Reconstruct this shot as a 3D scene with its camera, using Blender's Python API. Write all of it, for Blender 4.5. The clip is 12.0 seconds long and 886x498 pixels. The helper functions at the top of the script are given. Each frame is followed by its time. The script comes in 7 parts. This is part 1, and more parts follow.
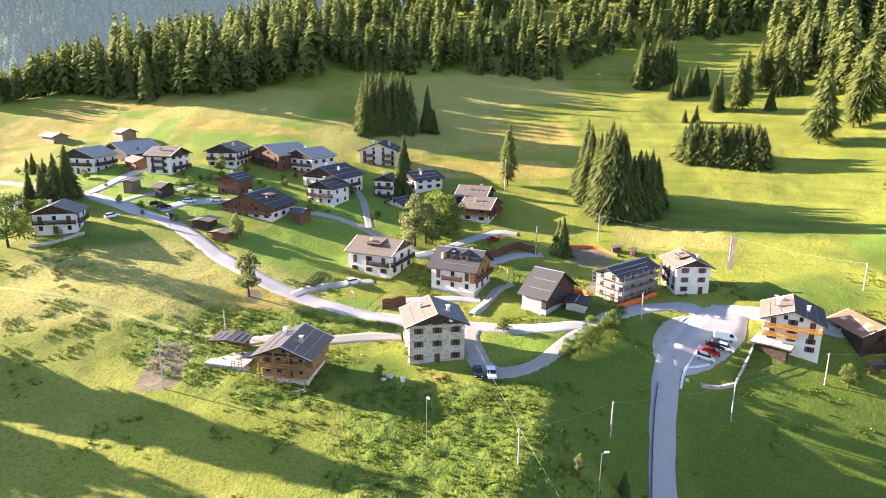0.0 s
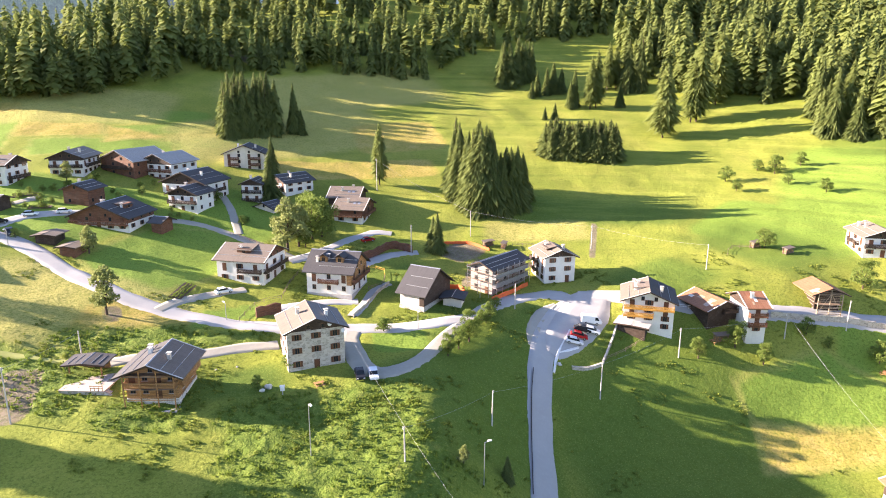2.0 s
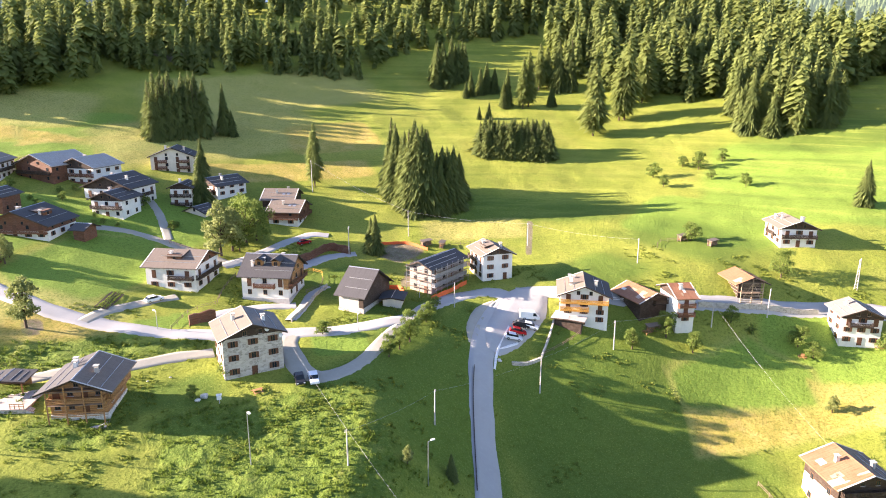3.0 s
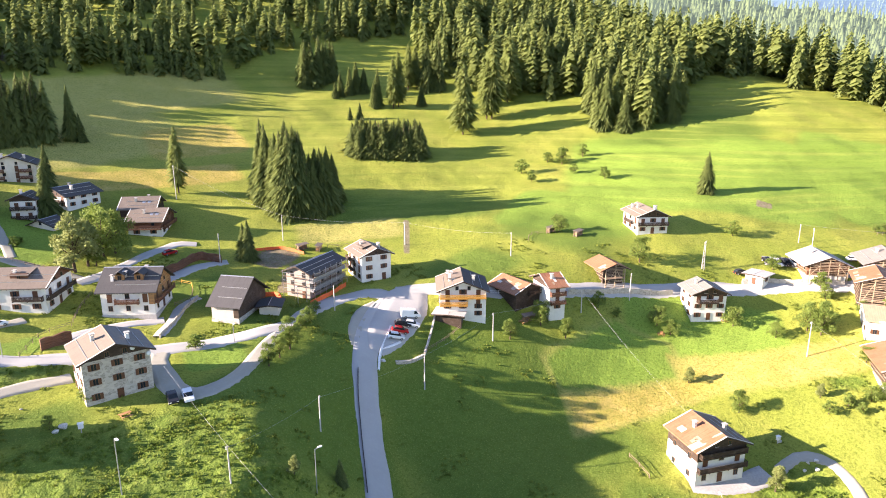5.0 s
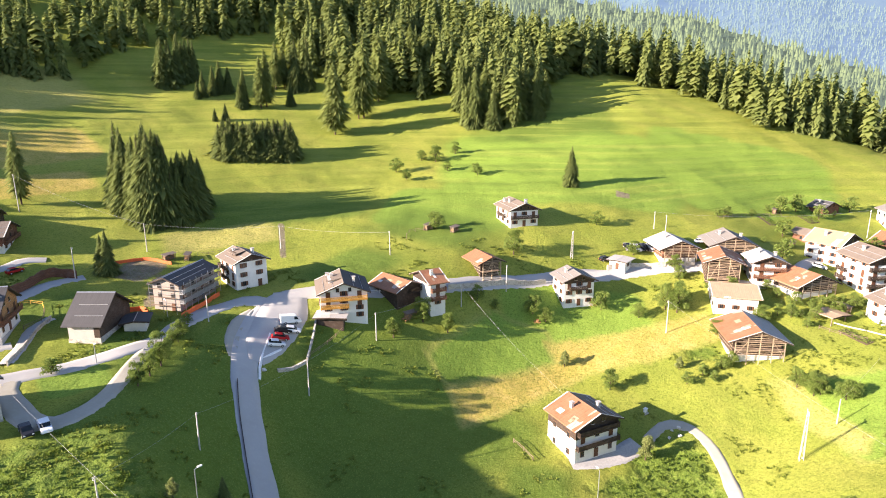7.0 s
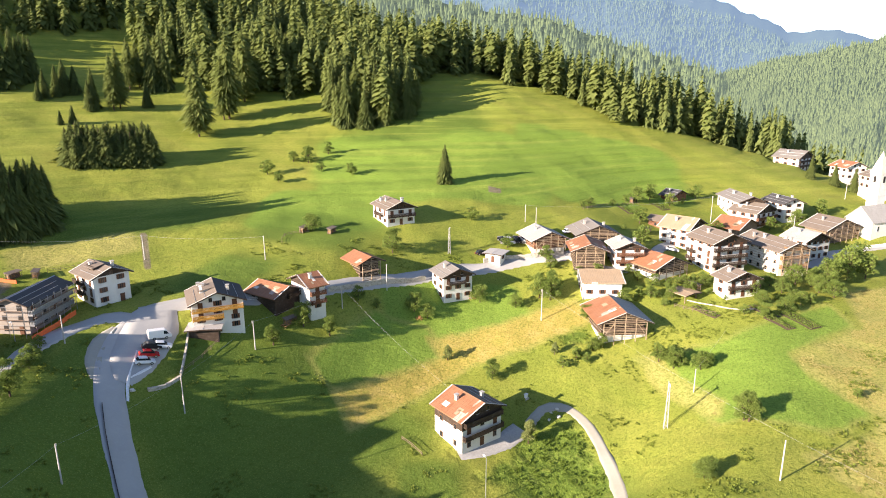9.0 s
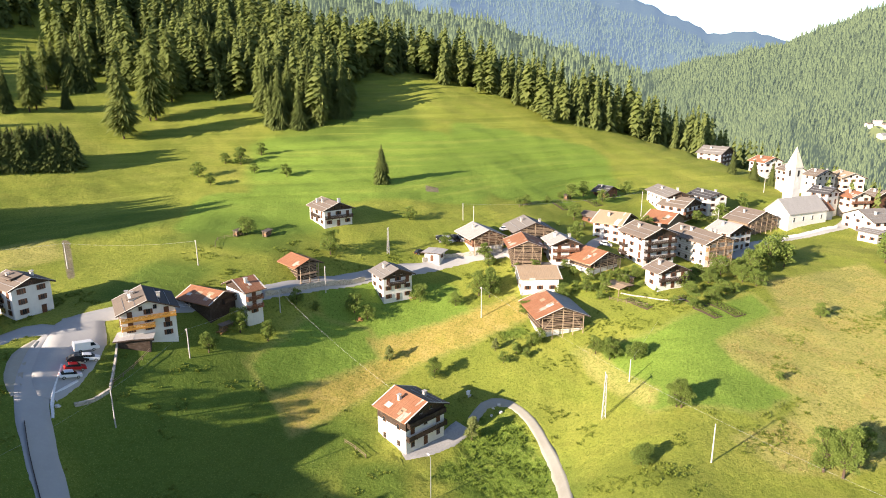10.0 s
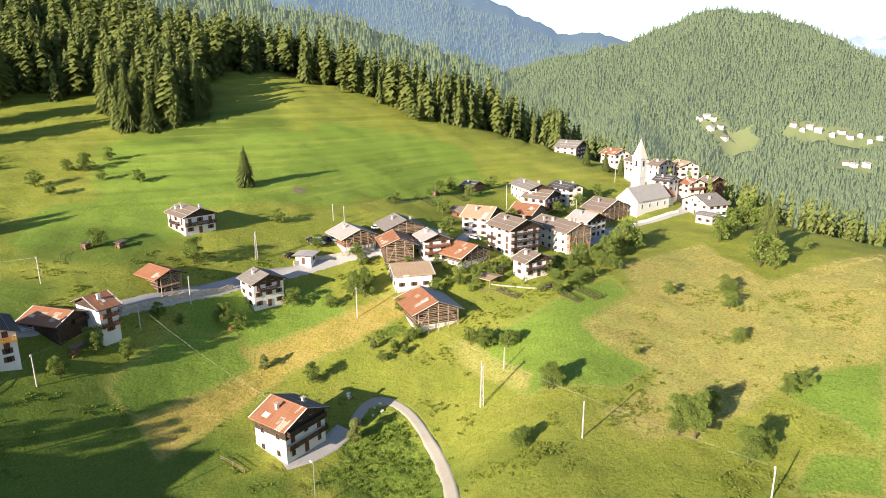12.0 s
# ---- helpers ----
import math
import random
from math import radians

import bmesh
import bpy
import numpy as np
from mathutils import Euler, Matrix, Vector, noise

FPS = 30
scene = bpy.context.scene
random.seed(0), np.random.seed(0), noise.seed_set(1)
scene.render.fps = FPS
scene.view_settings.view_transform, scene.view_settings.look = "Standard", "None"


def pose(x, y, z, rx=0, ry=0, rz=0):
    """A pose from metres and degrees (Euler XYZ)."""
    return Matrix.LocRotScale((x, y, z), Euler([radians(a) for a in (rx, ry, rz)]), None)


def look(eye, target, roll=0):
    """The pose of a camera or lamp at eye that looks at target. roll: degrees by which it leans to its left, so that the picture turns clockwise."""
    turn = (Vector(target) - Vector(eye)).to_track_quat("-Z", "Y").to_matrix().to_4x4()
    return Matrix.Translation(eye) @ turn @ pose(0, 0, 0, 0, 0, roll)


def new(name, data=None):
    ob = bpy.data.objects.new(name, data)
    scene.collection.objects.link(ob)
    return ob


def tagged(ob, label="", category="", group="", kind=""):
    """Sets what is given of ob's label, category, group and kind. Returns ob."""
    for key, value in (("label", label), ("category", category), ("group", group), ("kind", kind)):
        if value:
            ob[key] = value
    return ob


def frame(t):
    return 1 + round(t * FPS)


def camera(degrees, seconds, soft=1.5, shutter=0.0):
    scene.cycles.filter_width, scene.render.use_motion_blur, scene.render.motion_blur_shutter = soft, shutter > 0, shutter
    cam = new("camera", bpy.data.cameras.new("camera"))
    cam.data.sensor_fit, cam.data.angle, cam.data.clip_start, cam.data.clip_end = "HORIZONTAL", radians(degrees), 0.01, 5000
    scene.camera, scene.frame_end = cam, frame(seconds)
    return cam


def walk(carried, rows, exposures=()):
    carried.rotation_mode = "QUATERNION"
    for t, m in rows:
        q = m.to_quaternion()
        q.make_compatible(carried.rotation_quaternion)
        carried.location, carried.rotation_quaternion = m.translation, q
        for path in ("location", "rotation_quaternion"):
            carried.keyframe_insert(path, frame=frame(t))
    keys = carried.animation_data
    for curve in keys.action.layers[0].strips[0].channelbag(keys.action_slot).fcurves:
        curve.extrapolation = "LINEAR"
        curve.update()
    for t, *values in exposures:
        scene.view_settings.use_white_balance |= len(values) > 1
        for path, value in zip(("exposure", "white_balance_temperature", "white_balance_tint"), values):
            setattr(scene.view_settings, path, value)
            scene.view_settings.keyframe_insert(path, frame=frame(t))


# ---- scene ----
cam = camera(68.66, 12.0, soft=1.0)
PATH = [
    (0.0, pose(0, 0, 69, 75.18, -0.38, 0.0)),
    (0.5, pose(0, 0, 69, 75.19, -0.36, -2.85)),
    (1.0, pose(0, 0, 69, 75.21, -0.33, -5.69)),
    (1.5, pose(0, 0, 69, 75.22, -0.3, -8.52)),
    (2.0, pose(0, 0, 69, 75.23, -0.28, -11.36)),
    (2.5, pose(0, 0, 69, 75.24, -0.27, -14.18)),
    (3.0, pose(0, 0, 69, 75.25, -0.25, -16.99)),
    (5.0, pose(0, 0, 69, 75.29, -0.14, -28.13)),
    (5.5, pose(0, 0, 69, 75.29, -0.12, -30.9)),
    (6.0, pose(0, 0, 69, 75.29, -0.1, -33.65)),
    (6.5, pose(0, 0, 69, 75.27, -0.07, -36.4)),
    (7.0, pose(0, 0, 69, 75.24, -0.04, -39.18)),
    (9.0, pose(0, 0, 69, 75.16, 0.04, -50.25)),
    (9.5, pose(0, 0, 69, 75.15, 0.05, -53.0)),
    (10.0, pose(0, 0, 69, 75.12, 0.06, -55.83)),
    (10.5, pose(0, 0, 69, 75.07, 0.08, -58.7)),
    (11.0, pose(0, 0, 69, 75.02, 0.12, -61.61)),
    (11.5, pose(0, 0, 69, 74.98, 0.15, -64.54)),
    (12.0, pose(0, 0, 69, 74.97, 0.17, -67.47)),
]
walk(cam, PATH, exposures=((0.0, 2.66, 6350, 25), (2.5, 2.70, 6350, 25), (5.0, 2.54, 6300, 24), (8.0, 2.10, 6300, 20), (12.0, 1.62, 6350, 16)))
# ---- light ----
SUN_ELEV, SUN_AZ = 17.0, -71.0     # degrees above the horizon; degrees clockwise from +y
world = bpy.data.worlds.new("world")
scene.world = world
world.use_nodes = True
wn = world.node_tree
sky = wn.nodes.new("ShaderNodeTexSky")
sky.sky_type = 'NISHITA'
sky.sun_disc = False
sky.sun_elevation = radians(SUN_ELEV)
sky.sun_rotation = radians(SUN_AZ)
sky.altitude = 1300
wn.links.new(sky.outputs[0], wn.nodes["Background"].inputs[0])
wn.nodes["Background"].inputs[1].default_value = 0.068
sun_data = bpy.data.lights.new("sun", 'SUN')
sun_data.energy = 4.5
sun_data.angle = radians(0.5)
sun_data.color = (1.0, 0.86, 0.66)
sun = new("sun", sun_data)
se, sa = radians(SUN_ELEV), radians(SUN_AZ)
sun.matrix_world = look((math.sin(sa) * math.cos(se) * 500, math.cos(sa) * math.cos(se) * 500, math.sin(se) * 500), (0, 0, 0))


# ---- small helpers ----
def mesh_of(name, bm):
    me = bpy.data.meshes.new(name)
    bm.to_mesh(me)
    bm.free()
    return me


def part(name, bm, material, parent=None, label=""):
    """One mesh object from a bmesh (or a ready mesh), under a thing or a part."""
    me = bm if isinstance(bm, bpy.types.Mesh) else mesh_of(name, bm)
    if material and not me.materials:
        me.materials.append(material)
    ob = new(name, me)
    ob.parent = parent
    return tagged(ob, label)


def box(bm, x0, x1, y0, y1, z0, z1, m=None):
    """A box between two corners, turned by m."""
    vs = [bm.verts.new(Vector(p) if m is None else m @ Vector(p)) for p in
          ((x0, y0, z0), (x1, y0, z0), (x1, y1, z0), (x0, y1, z0), (x0, y0, z1), (x1, y0, z1), (x1, y1, z1), (x0, y1, z1))]
    for f in ((3, 2, 1, 0), (4, 5, 6, 7), (0, 1, 5, 4), (1, 2, 6, 5), (2, 3, 7, 6), (3, 0, 4, 7)):
        bm.faces.new([vs[i] for i in f])


def bar(bm, a, b, r, sides=6, r2=None):
    """A round bar from a to b, of radius r (r2 at its end)."""
    a, b = Vector(a), Vector(b)
    q = (b - a).to_track_quat('Z', 'Y')
    r2 = r if r2 is None else r2
    lo, hi = [], []
    for i in range(sides):
        d = q @ Vector((math.cos(2 * math.pi * i / sides), math.sin(2 * math.pi * i / sides), 0))
        lo.append(bm.verts.new(a + d * r))
        hi.append(bm.verts.new(b + d * r2))
    for i in range(sides):
        j = (i + 1) % sides
        bm.faces.new((lo[i], lo[j], hi[j], hi[i]))
    bm.faces.new(lo[::-1])
    bm.faces.new(hi)


def prism(bm, profile, y0, y1):
    """A profile of (x, z) points, anticlockwise from the front, drawn out from y0 to y1."""
    a = [bm.verts.new((x, y0, z)) for x, z in profile]
    b = [bm.verts.new((x, y1, z)) for x, z in profile]
    n = len(profile)
    bm.faces.new(a)
    bm.faces.new(b[::-1])
    for i in range(n):
        j = (i + 1) % n
        bm.faces.new((a[j], a[i], b[i], b[j]))


def mesh_arrays(name, verts, faces):
    """A mesh from numpy arrays; all faces have the same number of corners."""
    verts, faces = np.asarray(verts, np.float32), np.asarray(faces, np.int32)
    me = bpy.data.meshes.new(name)
    n, k = faces.shape
    me.vertices.add(len(verts))
    me.vertices.foreach_set("co", verts.ravel())
    me.loops.add(n * k)
    me.loops.foreach_set("vertex_index", faces.ravel())
    me.polygons.add(n)
    me.polygons.foreach_set("loop_start", np.arange(0, n * k, k, dtype=np.int32))
    me.polygons.foreach_set("loop_total", np.full(n, k, np.int32))
    me.update(calc_edges=True)
    me.validate()
    return me


# ---- materials ----
class Nodes:
    """A short way to write node materials."""

    def __init__(self, name, rough=0.8, metal=0.0):
        self.mat = bpy.data.materials.new(name)
        self.mat.use_nodes = True
        self.t = self.mat.node_tree
        self.bsdf = self.t.nodes["Principled BSDF"]
        self.bsdf.inputs["Roughness"].default_value = rough
        self.bsdf.inputs["Metallic"].default_value = metal
        self.bsdf.inputs["Specular IOR Level"].default_value = 0.3
        self.co = self.add("ShaderNodeTexCoord").outputs["Object"]
        self.geo = self.add("ShaderNodeNewGeometry")

    def add(self, kind, **inputs):
        n = self.t.nodes.new(kind)
        for key, value in inputs.items():
            self.put(n.inputs[key.replace("_", " ")], value)
        return n

    def put(self, socket, value):
        if isinstance(value, bpy.types.NodeSocket):
            self.t.links.new(value, socket)
        else:
            socket.default_value = value

    def noise(self, scale, detail=4, rough=0.6, co=None):
        n = self.add("ShaderNodeTexNoise", Scale=scale, Detail=detail, Roughness=rough)
        self.t.links.new(co or self.co, n.inputs["Vector"])
        return n.outputs["Fac"]

    def stretch(self, x, y, z, co=None):
        n = self.add("ShaderNodeMapping")
        self.t.links.new(co or self.co, n.inputs["Vector"])
        n.inputs["Scale"].default_value = (x, y, z)
        return n.outputs["Vector"]

    def ramp(self, fac, stops):
        n = self.add("ShaderNodeValToRGB")
        e = n.color_ramp.elements
        while len(e) < len(stops):
            e.new(0.5)
        for el, (p, c) in zip(e, stops):
            el.position, el.color = p, (*c, 1)
        self.t.links.new(fac, n.inputs["Fac"])
        return n.outputs["Color"]

    def math(self, op, a, b=0.0, clamp=False):
        n = self.add("ShaderNodeMath")
        n.operation, n.use_clamp = op, clamp
        self.put(n.inputs[0], a)
        self.put(n.inputs[1], b)
        return n.outputs[0]

    def mix(self, fac, a, b, mode='MIX'):
        n = self.add("ShaderNodeMix")
        n.data_type, n.blend_type = 'RGBA', mode
        self.put(n.inputs[0], fac)
        for s, v in ((n.inputs[6], a), (n.inputs[7], b)):
            self.put(s, (*v, 1) if isinstance(v, tuple) and len(v) == 3 else v)
        return n.outputs[2]

    def attr(self, name):
        n = self.add("ShaderNodeAttribute")
        n.attribute_name = name
        return n.outputs["Fac"]

    def wave(self, co, scale, direction='X', distort=0.0, profile='SIN'):
        n = self.add("ShaderNodeTexWave", Scale=scale, Distortion=distort)
        n.bands_direction, n.wave_profile = direction, profile
        self.t.links.new(co, n.inputs["Vector"])
        return n.outputs["Fac"]

    def done(self, color, bump=None, strength=0.3, distance=0.05):
        self.put(self.bsdf.inputs["Base Color"], color)
        if bump is not None:
            b = self.add("ShaderNodeBump", Strength=strength, Distance=distance, Height=bump)
            self.t.links.new(b.outputs[0], self.bsdf.inputs["Normal"])
        return self.mat

    def rand(self):
        return self.add("ShaderNodeObjectInfo").outputs["Random"]


def shade(c, k):
    return tuple(min(1.0, v * k) for v in c)


def plaster(name, c):
    n = Nodes(name, 0.9)
    col = n.ramp(n.noise(0.7, 6), [(0.3, shade(c, 0.86)), (0.7, c)])
    streak = n.noise(1.0, 5, 0.7, n.stretch(3.0, 3.0, 0.35))
    col = n.mix(n.math('MULTIPLY', n.math('SUBTRACT', streak, 0.55, True), 1.4), col, shade(c, 0.62))
    return n.done(col, n.noise(14, 3), 0.25, 0.02)


def planks(name, c, pitch=0.16, axis='Z', dark=0.45):
    n = Nodes(name, 0.75)
    board = n.wave(n.co, 1 / (pitch * 2 * math.pi) * 6.283 / 2, axis, 0.4, 'SAW')
    tone = n.noise(1.0, 3, 0.6, n.stretch(0.6, 0.6, 7.0) if axis == 'Z' else n.stretch(7.0, 7.0, 0.6))
    col = n.ramp(tone, [(0.28, shade(c, dark)), (0.55, c), (0.8, shade(c, 1.35))])
    col = n.mix(n.math('MULTIPLY', n.math('LESS_THAN', board, 0.12), 0.7), col, shade(c, 0.25))
    col = n.mix(n.math('MULTIPLY', n.math('SUBTRACT', n.noise(0.8, 5), 0.5, True), 1.2), col, shade((0.30, 0.25, 0.21), 0.6))
    return n.done(col, board, 0.4, 0.03)


def roofing(name, c, c2, seam=0.5, rough=0.55, metal=0.0, patch=None):
    """Sheet or slab roofing: seams down the slope, courses across, stained."""
    n = Nodes(name, rough, metal)
    rib = n.wave(n.co, 0.5 / seam, 'Y', 0.0, 'SAW')
    course = n.wave(n.co, 0.45, 'X', 0.3, 'SAW')
    col = n.mix(n.noise(0.35, 6, 0.65), c, c2)
    col = n.mix(n.math('MULTIPLY', n.noise(5.0, 4), 0.45), col, shade(c, 0.55))
    if patch:
        sheet = n.add("ShaderNodeTexVoronoi", Scale=0.42)
        sheet.distance = 'CHEBYCHEV'
        n.t.links.new(n.stretch(0.45, 1.3, 0.45), sheet.inputs["Vector"])
        sepa = n.add("ShaderNodeSeparateColor", Color=sheet.outputs["Color"])
        col = n.mix(n.math('GREATER_THAN', sepa.outputs[0], 0.88), col, patch)
    run = n.noise(1.0, 5, 0.7, n.stretch(0.5, 2.6, 0.5))
    col = n.mix(n.math('MULTIPLY', n.math('SUBTRACT', run, 0.48, True), 3.0, True), col, shade(c, 0.5))
    col = n.mix(n.math('MULTIPLY', n.math('LESS_THAN', rib, 0.10), 0.55), col, shade(c, 0.4))
    col = n.mix(n.math('MULTIPLY', n.math('LESS_THAN', course, 0.04), 0.5), col, shade(c, 0.4))
    return n.done(col, rib, 0.35, 0.04)


def stonework(name, c, scale=1.6):
    n = Nodes(name, 0.9)
    v = n.add("ShaderNodeTexVoronoi", Scale=scale)
    n.t.links.new(n.stretch(1, 1, 1.6), v.inputs["Vector"])
    e = n.add("ShaderNodeTexVoronoi", Scale=scale)
    e.feature = 'DISTANCE_TO_EDGE'
    n.t.links.new(n.stretch(1, 1, 1.6), e.inputs["Vector"])
    sepa = n.add("ShaderNodeSeparateColor", Color=v.outputs["Color"])
    col = n.ramp(sepa.outputs[0], [(0.0, shade(c, 0.6)), (0.5, c), (1.0, shade(c, 1.3))])
    col = n.mix(n.math('LESS_THAN', e.outputs["Distance"], 0.05), col, shade(c, 1.15))
    col = n.mix(n.math('MULTIPLY', n.noise(0.6, 5), 0.5), col, shade(c, 0.75))
    return n.done(col, e.outputs["Distance"], 0.5, 0.06)


def plain(name, c, rough=0.6, metal=0.0, vary=0.18):
    n = Nodes(name, rough, metal)
    col = n.ramp(n.noise(2.2, 5), [(0.3, shade(c, 1 - vary)), (0.7, shade(c, 1 + vary * 0.5))])
    return n.done(col, n.noise(20, 3), 0.1, 0.01)


def leaves(name, c, c2, glow=0.35, grain=0.13, haze_glow=None):
    """Foliage: colour by clump and by leaf, part of the light shines through. The last value paints haze on as
    emission.
    """
    n = Nodes(name, 0.75)
    n.bsdf.inputs["Specular IOR Level"].default_value = 0.15
    col = n.mix(n.geo.outputs["Random Per Island"], c, c2)
    col = n.mix(n.math('MULTIPLY', n.noise(grain, 3, 0.6, n.geo.outputs["Position"]), 0.4), col, shade(c, 0.6))
    col = n.mix(n.math('MULTIPLY', n.rand(), 0.35), col, c2)
    n.put(n.bsdf.inputs["Base Color"], col)
    # haze over far trees, painted as a faint glow of the leaves
    if haze_glow:
        n.put(n.bsdf.inputs["Emission Color"], (*haze_glow, 1))
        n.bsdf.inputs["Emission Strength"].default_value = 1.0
    tr = n.add("ShaderNodeBsdfTranslucent", Color=col)
    m = n.add("ShaderNodeMixShader", Fac=glow)
    n.t.links.new(n.bsdf.outputs[0], m.inputs[1])
    n.t.links.new(tr.outputs[0], m.inputs[2])
    n.t.links.new(m.outputs[0], n.t.nodes["Material Output"].inputs["Surface"])
    return n.mat


WHITE = plaster("white_plaster", (0.74, 0.72, 0.67))
CREAM = plaster("cream_plaster", (0.70, 0.63, 0.53))
GREY_WALL = plaster("grey_plaster", (0.45, 0.41, 0.37))
STONE = stonework("field_stone", (0.44, 0.40, 0.34))
STONE_PALE = stonework("pale_stone", (0.55, 0.52, 0.47), 2.2)
WOOD = planks("honey_wood", (0.40, 0.21, 0.085))
WOOD_RED = planks("red_brown_wood", (0.175, 0.078, 0.043))
WOOD_DARK = planks("dark_wood", (0.058, 0.038, 0.027))
YELLOW_WOOD = planks("yellow_wood", (0.62, 0.36, 0.05))
WOOD_GREY = planks("weathered_wood", (0.24, 0.17, 0.12))
WOOD_ORANGE = planks("orange_wood", (0.62, 0.32, 0.06))
ROOF_BROWN = roofing("brown_roof", (0.245, 0.195, 0.155), (0.155, 0.125, 0.10), 0.5, 0.8)
ROOF_GREY = roofing("grey_slab_roof", (0.27, 0.245, 0.22), (0.18, 0.165, 0.15), 0.7, 0.8)
ROOF_SLATE = roofing("slate_roof", (0.096, 0.092, 0.094), (0.058, 0.056, 0.058), 0.6, 0.8)
ROOF_RUST = roofing("rusty_sheet_roof", (0.31, 0.115, 0.050), (0.37, 0.21, 0.125), 0.8, 0.6, 0.0, (0.46, 0.37, 0.30))
ROOF_SHEET = roofing("pale_sheet_roof", (0.46, 0.435, 0.405), (0.31, 0.295, 0.28), 0.7, 0.75)
ROOF_TAN = roofing("tan_sheet_roof", (0.46, 0.36, 0.25), (0.40, 0.25, 0.13), 0.8, 0.6, 0.0, (0.66, 0.60, 0.52))
FLASHING = plain("pale_sheet_flashing", (0.60, 0.57, 0.52), 0.6)
WIRE = plain("grey_cable", (0.40, 0.40, 0.40), 0.7)
METAL = plain("galvanised_metal", (0.45, 0.46, 0.48), 0.4, 0.7)
GLASS = plain("window_glass", (0.02, 0.025, 0.03), 0.08, 0.0)
FRAME_WOOD = plain("window_frame_wood", (0.20, 0.10, 0.05))
FRAME_WHITE = plain("white_paint", (0.75, 0.74, 0.72))
SHUTTER = plain("brown_shutter_paint", (0.115, 0.050, 0.026))
CONCRETE = plain("concrete", (0.42, 0.40, 0.38), 0.9)
PAVING_STONE = plain("warm_paving", (0.46, 0.385, 0.33), 0.9)
POLE_BROWN = plain("sun_bleached_poles", (0.40, 0.30, 0.20), 0.85, 0.0, 0.4)
RAW = plaster("raw_brickwork", (0.29, 0.25, 0.22))
POLE = plain("pale_pole_wood", (0.46, 0.43, 0.40), 0.85)
# near-black that paints the shade inside openings
DARK = plain("opening_shade", (0.03, 0.026, 0.024), 0.9)
RUBBER = plain("tyre_rubber", (0.025, 0.025, 0.027), 0.8)
MESH_RED = plain("orange_safety_net", (0.70, 0.14, 0.04), 0.7)
SPRUCE = leaves("spruce_needles", (0.090, 0.126, 0.038), (0.205, 0.240, 0.070), 0.35)
LARCH = leaves("larch_needles", (0.150, 0.192, 0.052), (0.255, 0.292, 0.086), 0.40)
BROAD = leaves("broad_leaves", (0.120, 0.180, 0.034), (0.225, 0.285, 0.066), 0.35)
PALE_LEAF = leaves("pale_willow_leaves", (0.20, 0.24, 0.07), (0.32, 0.35, 0.13), 0.4)
HERB = leaves("tall_herb_leaves", (0.110, 0.170, 0.022), (0.185, 0.245, 0.040), 0.4)
BARK = plain("bark", (0.085, 0.058, 0.040), 0.95)

# ---- the ground ----
# Heights of a cubic spline net over the valley: x from -368, y from -184, a knot every 92 m, in metres.
NET = np.array((
    (6, 6.4, 7, 7.8, 1.6, -15.3, -20.5, -42.2, -96.7, -139.6, -170.9),
    (27.5, 18.2, 10.2, 6.3, 5.3, 10.3, 30.1, 18.1, -43.6, -84.6, -124.4),
    (48.9, 29.8, 16.1, 10.4, 8.3, -13.1, 1.4, 9.6, 20.4, -26.1, -89.4),
    (68.8, 38.5, 13.2, 6.5, 9.2, 22, 21.9, 0.9, 38.4, 1.9, -67),
    (80.3, 49.6, 23.3, 35.9, 13.3, 10.8, 27.7, 53, 66.4, 16.1, -50.1),
    (71.7, 60.7, 25.7, 44.8, 32.6, 41.1, 41, 64.9, 86.3, 24.5, -34.3),
    (28, 55.7, 69.1, 70.4, 60.2, 59.2, 69.5, 88.1, 90.6, 50.3, 2),
    (-37.4, 16.3, 80.2, 100.7, 105.1, 104.7, 110.8, 119.5, 109.3, 82.2, 48),
    (-100.4, -16.6, 62.4, 106.6, 130.1, 145.5, 152.4, 148.8, 133.9, 115.2, 95.3),
))


def smooth(a, b, v):
    t = np.clip((v - a) / (b - a), 0, 1)
    return t * t * (3 - 2 * t)


def cubic(f):
    return (1 - f) ** 3 / 6, (3 * f ** 3 - 6 * f ** 2 + 4) / 6, (-3 * f ** 3 + 3 * f ** 2 + 3 * f + 1) / 6, f ** 3 / 6


def lattice_noise(x, y, seed=0):
    """Smooth random heights between 0 and 1, one knot a metre."""
    i, j = np.floor(x), np.floor(y)
    fx, fy = x - i, y - j
    fx, fy = fx * fx * (3 - 2 * fx), fy * fy * (3 - 2 * fy)

    def knot(a, b):
        v = np.sin(a * 127.1 + b * 311.7 + seed * 74.7) * 43758.5453
        return v - np.floor(v)

    return (knot(i, j) * (1 - fx) + knot(i + 1, j) * fx) * (1 - fy) + (knot(i, j + 1) * (1 - fx) + knot(i + 1, j + 1) * fx) * fy


def ripple(x, y):
    """Small uneven swells of a meadow."""
    return (lattice_noise(x / 23, y / 23) - 0.5) * 1.3 + (lattice_noise(x / 9, y / 9, 1) - 0.5) * 0.55 + (lattice_noise(x / 3.7, y / 3.7, 2) - 0.5) * 0.24


